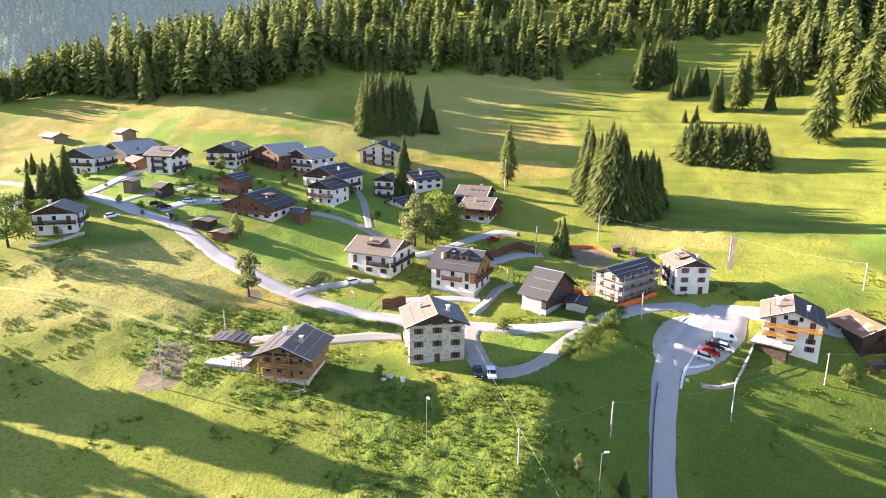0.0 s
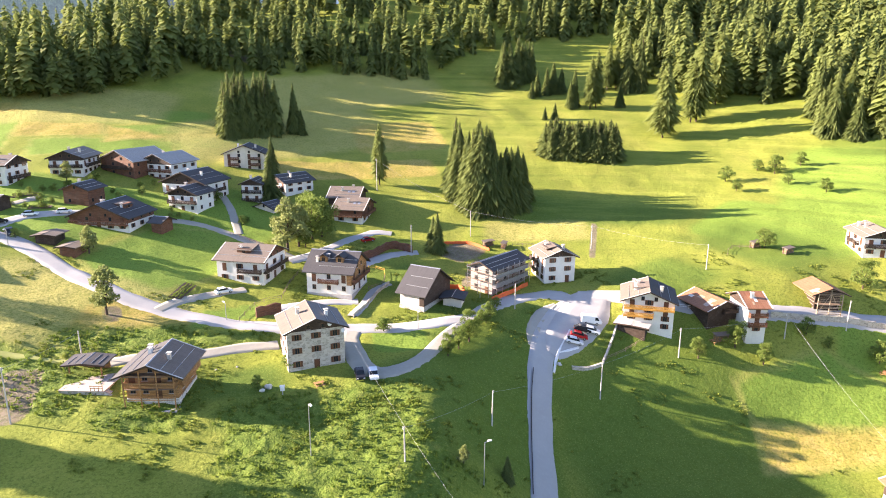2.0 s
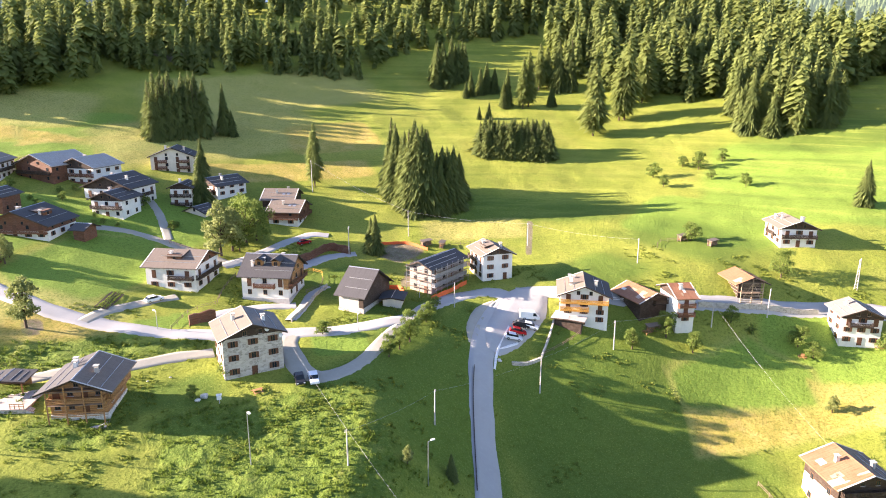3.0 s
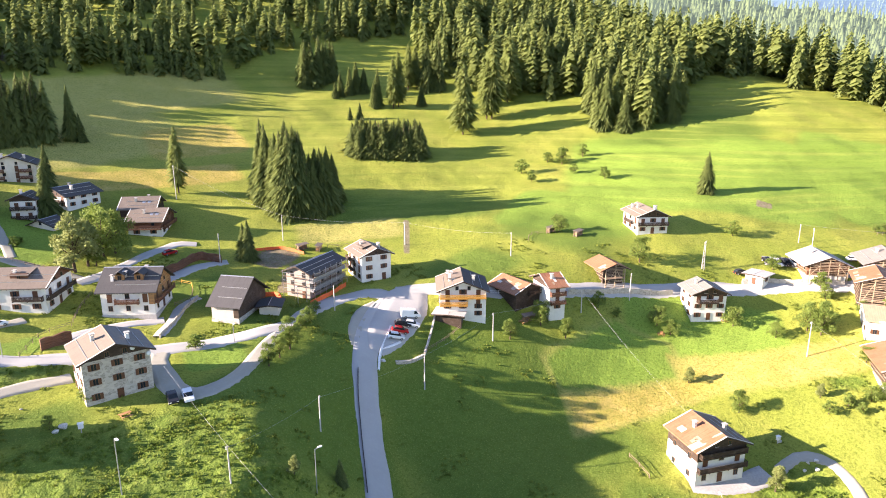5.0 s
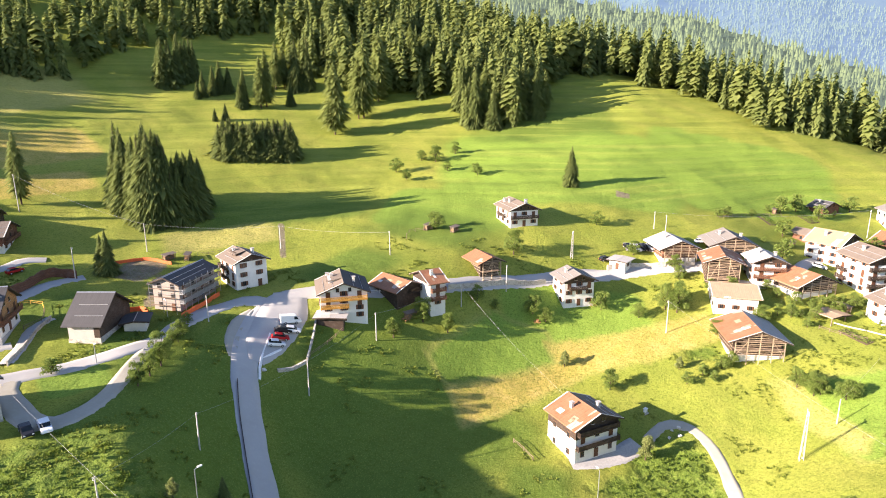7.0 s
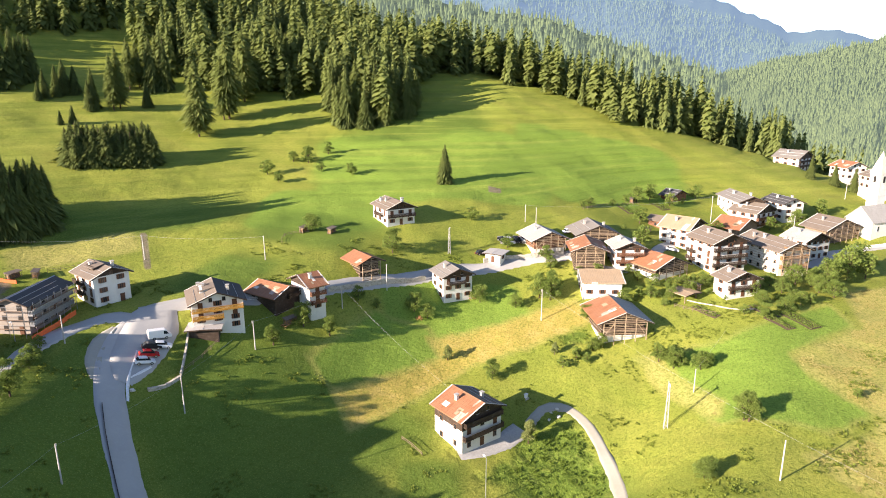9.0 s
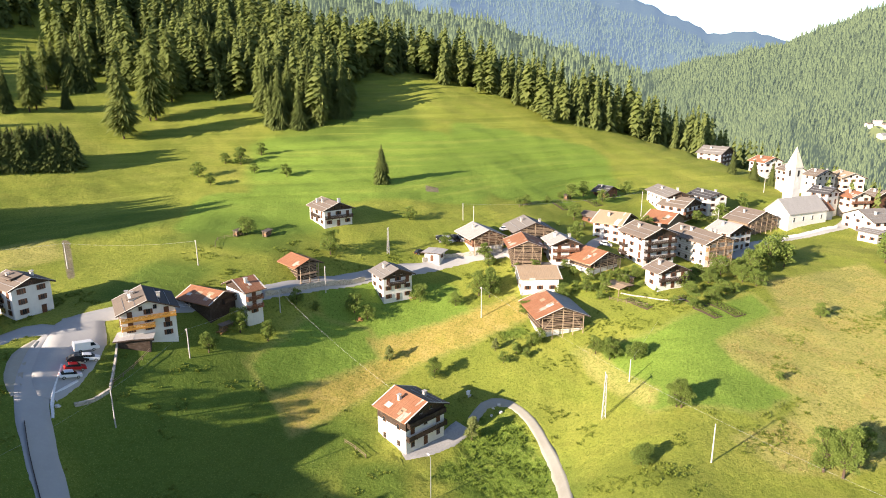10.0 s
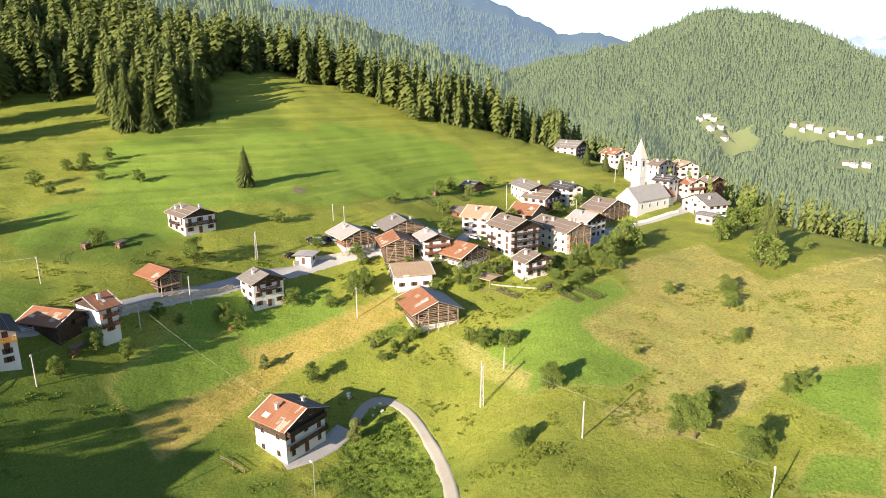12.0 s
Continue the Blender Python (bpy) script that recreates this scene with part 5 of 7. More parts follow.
            for q in range(n):
                py = -l / 2 - over + 0.3 + q * (l + 2 * over - 0.6) / max(1, n - 1)
                prism(bm, [(xe - sx * 0.08, ze - 0.16 + 0.08 * k), (sx * w / 2, h - 0.13), (sx * w / 2, h + 0.06), (xe - sx * 0.08, ze + 0.03 + 0.08 * k)], py - 0.07, py + 0.07)
            bmesh.ops.recalc_face_normals(bm, faces=bm.faces)
            tagged(part("eaves_lining", bm, WOOD_DARK, sl), kind="stuff")
    bm = bmesh.new()
    prism(bm, [(-0.22, h + rise + t - 0.06), (0.22, h + rise + t - 0.06), (0, h + rise + t + 0.10)], -l / 2 - over, l / 2 + over)
    bmesh.ops.recalc_face_normals(bm, faces=bm.faces)
    part("ridge_cap", bm, METAL if roof in (ROOF_SHEET, ROOF_SLATE) else roof, root)

    def roof_z(px):
        return h + rise + t - abs(px) * k

    for q in range(chimneys):
        px = (-0.22, 0.25, -0.3, 0.12)[q % 4] * w
        py = (0.1, -0.15, 0.32, -0.34)[q % 4] * l
        bm = bmesh.new()
        box(bm, px - 0.32, px + 0.32, py - 0.32, py + 0.32, roof_z(px) - 0.5, roof_z(px) + 1.0)
        ch = part("chimney", bm, rs.choice((WHITE, CREAM, GREY_WALL)), root)
        bm = bmesh.new()
        for dx, dy in ((-0.26, -0.26), (0.26, -0.26), (-0.26, 0.26), (0.26, 0.26)):
            box(bm, px + dx - 0.06, px + dx + 0.06, py + dy - 0.06, py + dy + 0.06, roof_z(px) + 1.0, roof_z(px) + 1.25)
        box(bm, px - 0.46, px + 0.46, py - 0.46, py + 0.46, roof_z(px) + 1.25, roof_z(px) + 1.36)
        part("chimney_cap", bm, CONCRETE, ch)
    for q in range(skylights):
        px, py = -w * 0.26, (q - 0.5) * 1.6 - l * 0.22
        bm = bmesh.new()
        m = Matrix.Translation((px, py, roof_z(px) + 0.03)) @ pose(0, 0, 0, 0, -pitch, 0)
        box(bm, -0.55, 0.55, -0.45, 0.45, -0.05, 0.06, m)
        part("skylight", bm, METAL, root, "bright roof window")
    for q in range(2 if dormer.endswith("2") else 1 if dormer else 0):
        sx = -1 if dormer.startswith("L") else 1
        py = 0.0 if not dormer.endswith("2") else (-0.18 + 0.36 * q) * l
        px = sx * w * 0.30
        dw = 1.0 if dormer.endswith("2") else 1.9
        zt = h + rise * 0.62 + 0.75
        bm = bmesh.new()
        box(bm, min(px, 0), max(px, 0), py - dw, py + dw, h, zt)
        d = part("dormer", bm, wood or wall, root)
        bm = bmesh.new()
        x0, x1 = sorted((px + sx * 0.5, 0.0))
        if dw > 1.5:
            prism(bm, [(x0, zt - (0.35 if sx < 0 else -0.35)), (x1, zt + (0.35 if sx < 0 else -0.35)), (x1, zt + (0.5 if sx < 0 else -0.2)), (x0, zt - (0.2 if sx < 0 else -0.5))], py - dw - 0.4, py + dw + 0.4)
        else:
            for sy in (-1, 1):
                vs = [bm.verts.new(p) for p in ((x0, py, zt + 0.75), (x1, py, zt + 0.75), (x1, py + sy * (dw + 0.4), zt - 0.05), (x0, py + sy * (dw + 0.4), zt - 0.05),
                                                (x0, py, zt + 0.88), (x1, py, zt + 0.88), (x1, py + sy * (dw + 0.4), zt + 0.08), (x0, py + sy * (dw + 0.4), zt + 0.08))]
                for f in ((0, 1, 2, 3), (4, 5, 6, 7), (0, 1, 5, 4), (1, 2, 6, 5), (2, 3, 7, 6), (3, 0, 4, 7)):
                    bm.faces.new([vs[i] for i in f])
        bmesh.ops.recalc_face_normals(bm, faces=bm.faces)
        part("dormer_roof", bm, roof, d)
        window_at(root, Matrix.Translation((px, py, zt - 1.25)) @ pose(0, 0, 0, 0, 0, -90 if sx < 0 else 90) @ pose(0, -0.06, 0), 0.85)
    # windows, floor by floor
    if windows and not open_shed:
        step = (h - max(base_h, 0)) / floors
        proud = 0.06 if (wood or side) else 0.01
        for key, (m, span) in faces.items():
            if key == "B":
                continue
            n = per if (per and key == "F") else max(1, int(span / 3.3))
            for fl in range(floors):
                zz = max(base_h, 0) + fl * step + 0.95
                if zz + 1.25 > h + 0.3 and key != "F":
                    zz = h - 1.45
                for q in range(n):
                    px = (q + 0.5) * span / n - span / 2
                    mm = m @ pose(px, -proud, zz)
                    has_balcony = any(bb[0] == key and abs(bb[1] - fl) < 0.3 for bb in balcony)
                    if (fl == 0 and key == "F" and q == n // 2) or (has_balcony and q % 2 == 0):
                        place(part("door", DOOR, None, root), m @ pose(px, -proud, zz - 0.93 if has_balcony else max(zz - 0.93, base_h + 0.02)))
                    else:
                        window_at(root, mm, 0.95, shutters and not (wood and zz > zc), bare, far)
        if rise > 1.6 and not bare:
            for px in ((-0.13 * w, 0.13 * w) if w > 9 else (0.0,)):
                window_at(root, F @ pose(px, -0.07, h + 0.15), 0.75, far=far)
    for bb in balcony:
        m, span = faces[bb[0]]
        off = (bb[3] - 0.5) * span if len(bb) > 3 else 0.0
        balcony_at(root, m @ pose(off, 0, 0), span * bb[2], max(base_h, 0) + (h - max(base_h, 0)) / floors * bb[1] + 0.05, rail or WOOD)
    if gallery:
        # an open drying frame of posts and poles before the gable
        d = 1.5
        pm = WOOD if wall is WOOD else POLE_BROWN
        nb = max(2, int(w / 2.6))
        g0 = max(base_h, 0.2)
        for q in range(nb + 1):
            px = -w / 2 + 0.1 + q * (w - 0.2) / nb
            bm = bmesh.new()
            box(bm, px - 0.09, px + 0.09, -l / 2 - d, -l / 2 - d + 0.18, low, roof_z(px) - t)
            part("post", bm, pm, root)
        q = g0 + 0.3
        while gallery == "poles" and q < h + rise * 0.75:
            half = w / 2 if q < h else w / 2 * (1 - (q - h) / rise)
            x0, x1 = -half + (rs.uniform(0, 0.25) * half if rs.random() < 0.4 else 0), half - (rs.uniform(0, 0.25) * half if rs.random() < 0.4 else 0)
            bm = bmesh.new()
            bar(bm, (x0, -l / 2 - d - 0.05 + 0.02 * rs.random(), q + rs.uniform(-0.07, 0.07)), (x1, -l / 2 - d - 0.05, q + rs.uniform(-0.07, 0.07)), rs.uniform(0.05, 0.08), 5)
            part("drying_pole", bm, pm, root)
            q += rs.uniform(0.32, 0.6)
        for sx in (-1, 1) if gallery == "poles" else ():
            bm = bmesh.new()
            bar(bm, (sx * w / 2, -l / 2 - d, g0 + 0.2), (sx * (w / 2 - (w - 0.2) / nb), -l / 2 - d, h - 0.2), 0.07, 5)
            part("brace", bm, pm, root)
        if gallery == "veranda":
            # rails before each floor, a tie beam and a boarded gable
            for fl in range(floors):
                zf = g0 + (h - g0) * fl / floors
                for dz in (0.35, 0.65, 0.98):
                    bm = bmesh.new()
                    box(bm, -w / 2, w / 2, -l / 2 - d - 0.03, -l / 2 - d + 0.03, zf + dz - 0.06, zf + dz + 0.06)
                    part("rail", bm, pm, root)
            bm = bmesh.new()
            box(bm, -w / 2 - 0.2, w / 2 + 0.2, -l / 2 - d + 0.19, -l / 2 - d + 0.33, h - 0.22, h)
            part("tie_beam", bm, pm, root)
            bm = bmesh.new()
            box(bm, -w / 2 - 1.2, w / 2 + 0.3, -l / 2 - d - 1.0, -l / 2 - 0.13, low, 0.12)
            part("paving", bm, CONCRETE, root, "pale slab before the house")
        for fl in range(1, floors + 1):
            zf = g0 + (h - g0) * fl / floors - 0.1
            bm = bmesh.new()
            box(bm, -w / 2, w / 2, -l / 2 - d, -l / 2, zf - 0.1, zf)
            part("gallery_floor", bm, WOOD_GREY, root)
        for sx in (-1, 1):
            for q in range(int((h - g0) / 0.8)):
                bm = bmesh.new()
                bar(bm, (sx * (w / 2 + 0.14), -l / 2, g0 + 0.4 + q * 0.8), (sx * (w / 2 + 0.14), l / 2, g0 + 0.4 + q * 0.8), 0.06, 5)
                part("side_pole", bm, pm, root)
    if bare:
        # scaffold before the long and the gable side
        for key in ("R", "F"):
            m, span = faces[key]
            n = int(span / 2.4) + 1
            for q in range(n):
                px = -span / 2 + q * span / (n - 1)
                bm = bmesh.new()
                bar(bm, (px, -1.5, low), (px, -1.5, h + 0.6), 0.05, 5)
                place(part("scaffold_pole", bm, METAL, root), m)
            for q in range(3):
                bm = bmesh.new()
                box(bm, -span / 2, span / 2, -1.55, -1.15, 1.9 + q * 2.0, 1.97 + q * 2.0)
                place(part("scaffold_deck", bm, WOOD_GREY, root), m)
                bm = bmesh.new()
                bar(bm, (-span / 2, -1.52, 2.9 + q * 2.0), (span / 2, -1.52, 2.9 + q * 2.0), 0.04, 5)
                place(part("scaffold_rail", bm, METAL, root), m)
    if dishes:
        for q in range(dishes):
            bm = bmesh.new()
            bmesh.ops.create_cone(bm, cap_ends=True, segments=16, radius1=0.42, radius2=0.36, depth=0.07, matrix=pose(0, 0, 0, 70, 0, 0))
            d = place(part("satellite_dish", bm, FRAME_WHITE, root), pose((0.24, 0.47)[q % 2] * w, -l / 2 - 0.45, h + (0.9, -0.8)[q % 2]))
            bm = bmesh.new()
            bar(bm, (0, 0, 0), (0, 0.5, -0.15), 0.03, 5)
            part("bracket", bm, METAL, d)
    return root


house("house", "white two-storey house with dark timber gable and grey roof", -107.4, 178.6, 26.6, 12, 10.8, 8.9, 5.7, wall=WHITE, roof=ROOF_GREY, floors=2, wood=WOOD_DARK, wood_from=0.95, balcony=(("F", 1, 1.0),("R",1,0.8)), rail=WOOD_DARK, chimneys=1)
house("house", "large white house with pale metal roof and dark timber gable", -131.3, 241.6, 34.2, -9, 13.0, 12.9, 6.2, wall=WHITE, roof=ROOF_SHEET, floors=2, wood=WOOD_DARK, wood_from=0.9, balcony=(("R", 1, 0.9),("F",1,0.9)), rail=WOOD_DARK, chimneys=1)
house("barn", "dark timber barn under a bluish metal roof", -123.9, 260.4, 36.7, -32, 18.3, 16.0, 3.2, wall=WOOD_DARK, roof=ROOF_SHEET, floors=1, chimneys=0, windows=0)
house("house", "white three-storey house with brown roof and balconies", -98.8, 234.5, 34.7, 76, 11.0, 9.6, 7.1, wall=WHITE, roof=ROOF_BROWN, floors=3, balcony=(("L", 1, 0.5),("L",2,0.5),("F",1,0.9)), rail=WOOD_DARK, wood=WOOD_DARK, wood_from=0.9, chimneys=2)
house("house", "white house with dark wooden balconies and grey roof", -81.1, 248.0, 36.0, -5, 10.7, 15.0, 6.3, wall=WHITE, roof=ROOF_GREY, floors=2, wood=WOOD_DARK, wood_from=0.85, balcony=(("F", 1, 1.0),("R",1,0.7)), rail=WOOD_DARK, chimneys=2)
house("barn", "old dark brown timber barn with bluish sheet roof", -62.3, 251.8, 34.9, -36, 15.9, 16.0, 5.8, wall=WOOD_RED, roof=ROOF_SHEET, floors=2, windows=1, chimneys=0, balcony=(("F",1,0.9),), rail=WOOD_DARK)
house("house", "white house with red-brown balconies and pale metal roof", -50.8, 249.1, 33.6, -31, 13.8, 13.0, 6.2, wall=WHITE, roof=ROOF_SHEET, floors=2, balcony=(("F", 1, 1.0),("F",0.12,1.0)), rail=WOOD_RED, wood=WOOD_DARK, wood_from=0.9, chimneys=1)
house("house", "white house with slate roof and dark balconies, rear wing", -39.0, 230.3, 28.7, -28, 16.2, 13.0, 6.7, wall=WHITE, roof=ROOF_SLATE, floors=2, balcony=(("F", 1, 0.6),("R",1,0.6)), rail=WOOD_DARK, wood=WOOD_DARK, wood_from=0.9, chimneys=2)
house("house", "white gabled house with slate roof and front balcony", -38.7, 218.4, 27.4, -26, 10.2, 9.0, 5.9, wall=WHITE, roof=ROOF_SLATE, floors=2, balcony=(("F", 1, 1.0),), rail=WOOD_DARK, wood=WOOD_DARK, wood_from=0.9, chimneys=1)
house("house", "red-brown timber cottage with dark roof", -69.6, 216.5, 30.8, -19, 8.1, 8.0, 5.0, wall=WOOD_RED, roof=ROOF_SLATE, floors=1, windows=1, chimneys=1)
house("house", "house with brown timber upper floor and slate roof with chimneys", -58.2, 202.5, 26.2, -19, 17.9, 13.0, 4.1, wall=WHITE, roof=ROOF_SLATE, floors=2, wood=WOOD_RED, wood_from=0.62, balcony=(("F", 1, 1.0),), rail=WOOD_RED, chimneys=3, dormer='R')
house("house", "cream apartment house with red-brown wooden balconies", -24.8, 263.7, 34.0, -6, 15.0, 11.2, 6.8, wall=CREAM, roof=ROOF_SLATE, floors=3, balcony=(("F", 1, 0.26, 0.25),("F", 2, 0.26, 0.25),("F", 1, 0.26, 0.78),("F", 2, 0.26, 0.78),("R",1,0.5)), rail=WOOD_RED, chimneys=2)
house("house", "white house with dark slate roof behind trees", -8.1, 242.3, 28.5, -53, 11.0, 12.0, 4.3, wall=WHITE, roof=ROOF_SLATE, floors=2, balcony=(("F",1,0.6),), rail=WOOD_DARK, wood=WOOD_DARK, wood_from=0.9, chimneys=2)
house("house", "white gabled wing with dark balconies", -19.8, 231.0, 27.7, -15, 6.8, 7.0, 6.2, wall=WHITE, roof=ROOF_SLATE, floors=2, balcony=(("F", 1, 1.0),("F",0.1,1.0)), rail=WOOD_DARK, wood=WOOD_DARK, wood_from=0.9, chimneys=1)
house("shed", "small cream garage house with gabled roof", -14.7, 223.0, 23.2, -37, 8.0, 6.0, 3.6, wall=CREAM, roof=ROOF_SLATE, floors=1, windows=1, chimneys=0)
house("house", "brown-roofed chalet with long wooden balcony and skylights", 13.3, 218.6, 22.1, 68, 13.0, 9.8, 4.8, wall=WHITE, roof=ROOF_BROWN, floors=2, wood=WOOD_RED, wood_from=0.55, balcony=(("L", 1, 1.0),("F",1,0.9)), rail=WOOD_RED, chimneys=1, skylights=2)
house("house", "upper chalet wing with brown roof and skylights", 11.8, 230.1, 24.3, 73, 12.7, 10.3, 4.6, wall=WHITE, roof=ROOF_BROWN, floors=1, wood=WOOD_DARK, wood_from=0.3, chimneys=2, skylights=2)
house("shed", "white house with brown metal roof, dormer and shutters", -16.9, 172.6, 17.6, 67, 12.8, 12.9, 6.1, wall=WHITE, roof=ROOF_BROWN, floors=2, wood=WOOD_RED, wood_from=1.02, balcony=(("L", 1, 0.5, 0.72),("F",1,1.0)), rail=WOOD_DARK, shutters=True, chimneys=1, dormer='L')
house("house", "white and timber chalet with slate roof and two dormers", 5.1, 163.2, 16.0, 66.5, 11.8, 11.8, 6.2, wall=WHITE, roof=ROOF_SLATE, floors=2, wood=WOOD, wood_from=0.45, clad="F", balcony=(("L", 1, 0.45, 0.5),("F",1,1.0)), rail=WOOD_RED, chimneys=3, dormer='L2', pitch=32, base=CONCRETE, base_h=0.35)
house("house", "tall grey stone house with dark timber gable and slab roof", -1.7, 126.6, 12.8, 10, 11.3, 10.0, 8.4, wall=STONE, roof=ROOF_BROWN, roof2=ROOF_GREY, floors=3, wood=WOOD_DARK, wood_from=0.99, shutters=True, chimneys=2, per=3, side=WHITE, dishes=2)
house("barn", "grey rendered barn with broad dark slate roof", 26.3, 151.7, 15.0, 51, 13.6, 6.6, 4.2, wall=GREY_WALL, roof=ROOF_SLATE, floors=1, wood=WOOD_DARK, wood_from=0.25, clad="F", windows=0, chimneys=0, pitch=33.5, base=STONE, base_h=0.7)
house("shed", "small cream shed with low dark roof", 33.0, 149.3, 14.4, -23, 4.5, 4.5, 2.4, wall=CREAM, roof=ROOF_SLATE, floors=1, windows=0, chimneys=0, pitch=8)
house("shed", "unfinished grey apartment house under construction with scaffolds", 47.5, 159.9, 14.9, -52, 7.0, 15.0, 7.0, wall=RAW, roof=ROOF_SLATE, floors=3, chimneys=0, per=2, bare=True, balcony=(("R",1,1.0),("R",2,1.0)), rail=METAL)
house("house", "tall white house with dark gable and brown roof", 63.9, 162.8, 15.6, 1, 8.6, 10.0, 7.3, wall=WHITE, roof=ROOF_BROWN, floors=3, wood=WOOD_DARK, wood_from=1.02, balcony=(("L", 1, 0.45, 0.3),("L",2,0.45, 0.3)), rail=WOOD_DARK, shutters=True, chimneys=2, dormer='L', per=2)
house("house", "white three-storey house with bright orange wooden balconies", 79.1, 137.6, 10.7, -26, 11.5, 11.2, 7.5, wall=WHITE, roof=ROOF_BROWN, roof2=ROOF_SLATE, floors=4, balcony=(("F", 3, 1.0),("F",2,0.6,0.3)), rail=WOOD_ORANGE, chimneys=3, dormer='L')
house("house", "honey-coloured timber chalet on a pale stone base", -28.7, 116.8, 12.4, -10, 9.0, 8.9, 6.4, wall=WOOD, roof=ROOF_SLATE, roof2=ROOF_BROWN, floors=2, balcony=(("F", 1, 1.0),("R",1,1.0)), rail=WOOD, chimneys=3, base=STONE_PALE, base_h=1.5, gallery="veranda", per=4)
house("barn", "dark timber barn with rusty sheet roof", 95.2, 136.4, 10.6, 6, 8.8, 10.2, 5.0, wall=WOOD_DARK, roof=ROOF_RUST, floors=1, windows=0, chimneys=0, balcony=(("F",0.8,0.5,0.7),), rail=WOOD_DARK)
house("house", "narrow white house with rust-red roof and wooden balconies", 101.7, 130.6, 10.7, 79.5, 9.8, 4.5, 6.9, wall=WHITE, roof=ROOF_RUST, floors=3, balcony=(("L",1,0.95),("L",2,0.95)), rail=WOOD_RED, wood=WOOD_DARK, wood_from=0.9, chimneys=1, per=2)
house("house", "white farmhouse with brown roof standing alone in the meadow", 154.7, 150.4, 21.8, -22, 9.8, 12.0, 5.6, wall=WHITE, roof=ROOF_BROWN, floors=2, wood=WOOD_DARK, wood_from=0.94, balcony=(("F",1,1.0),("L",1,0.5)), rail=WOOD_DARK, chimneys=4, per=3)
house("barn", "tall timber hay barn with open galleries and rusty roof", 125.1, 134.5, 12.4, -14, 6.0, 7.1, 5.7, wall=WOOD_DARK, roof=ROOF_RUST, floors=2, gallery="poles", windows=0, chimneys=0)
house("house", "white three-storey house with grey roof below the road", 142.9, 115.4, 6.0, -26, 9.1, 8.2, 7.5, wall=WHITE, roof=ROOF_GREY, floors=3, balcony=(("F",2,0.6,0.45),), rail=WOOD_DARK, wood=WOOD_DARK, wood_from=0.9, chimneys=1, per=3)
house("house", "white farmhouse with rust-orange roof and dark galleries", 102.4, 78.1, -8.0, -12, 11.1, 9.4, 7.8, wall=WHITE, roof=ROOF_RUST, roof2=ROOF_BROWN, floors=2, wood=WOOD_DARK, wood_from=0.66, balcony=(("F",0.8,1.0),("F",1.6,0.95)), rail=WOOD_DARK, chimneys=2, per=3)
house("house", "red-brown timber chalet with flowered galleries", 182.3, 108.5, 12.9, -35, 10.4, 10.4, 5.6, wall=WOOD_RED, roof=ROOF_SHEET, floors=2, balcony=(("F",1,1.0),("F",1.9,0.7)), rail=WOOD_RED, chimneys=1, gallery="poles", base=WHITE, base_h=2.2)
house("barn", "weathered timber barn with grey slab roof", 197.7, 98.2, 15.0, -45, 12.2, 10.2, 4.0, wall=WOOD_DARK, roof=ROOF_GREY, floors=2, gallery="poles", windows=0, chimneys=2)
house("barn", "weathered timber hay barn with rust-red roof", 180.9, 91.4, 11.0, -53, 8.7, 9.8, 6.8, wall=WOOD_DARK, roof=ROOF_RUST, floors=3, gallery="poles", windows=0, chimneys=0)
house("house", "white house with pale metal roof and brown balconies", 187.3, 81.6, 11.8, -46, 8.6, 8.7, 6.6, wall=WHITE, roof=ROOF_SHEET, floors=3, balcony=(("F",1,1.0),("F",2,1.0)), rail=WOOD_RED, wood=WOOD_DARK, wood_from=0.9, chimneys=2)
house("house", "low white house with tan patched sheet roof", 171.5, 82.4, 7.5, -143, 13.2, 11.0, 4.4, wall=WHITE, roof=ROOF_TAN, floors=1, chimneys=0, per=3, pitch=14)
house("barn", "timber hay barn with open galleries, rusty and pale sheet roof", 156.3, 69.5, 1.8, -45, 11.7, 12.3, 6.0, wall=WOOD_DARK, roof=ROOF_RUST, roof2=ROOF_SHEET, floors=2, gallery="poles", windows=0, chimneys=0, base=WHITE, base_h=1.8)
house("barn", "low timber barn with red and white sheet roof", 188.7, 71.1, 10.7, -23, 11.5, 9.0, 4.0, wall=WOOD_DARK, roof=ROOF_RUST, floors=1, gallery="poles", windows=0, chimneys=0, base=WHITE, base_h=1.5)
house("house", "tall white four-storey house with dark balconies", 205.0, 59.6, 11.3, -33, 12.0, 11.8, 9.4, wall=WHITE, roof=ROOF_BROWN, floors=4, balcony=(("F",1,1.0),("F",2,1.0),("F",3,1.0),("L",2,0.3,0.2),("L",1,0.3,0.2)), rail=WOOD_DARK, wood=WOOD_DARK, wood_from=0.9, chimneys=2, per=3)
house("house", "long white house with timber galleried gable", 221.0, 47.1, 9.7, -35, 9.7, 16.9, 8.4, wall=WHITE, roof=ROOF_BROWN, floors=3, balcony=(("F",1,1.0),("F",2,1.0),("F",3,0.8)), rail=WOOD, wood=WOOD, wood_from=0.95, chimneys=4, per=3, gallery="poles")
house("house", "small white house with brown roof and balcony", 187.6, 48.2, 9.6, -36, 9.9, 6.1, 5.0, wall=WHITE, roof=ROOF_BROWN, floors=2, balcony=(("F",1,1.0),), rail=WOOD_DARK, wood=WOOD_DARK, wood_from=0.9, chimneys=1)
house("house", "white house with pale roof and rows of windows", 244.6, 42.2, 9.3, -27, 11.5, 9.0, 6.9, wall=WHITE, roof=ROOF_SHEET, floors=3, wood=WOOD_DARK, wood_from=0.9, chimneys=1, per=4)
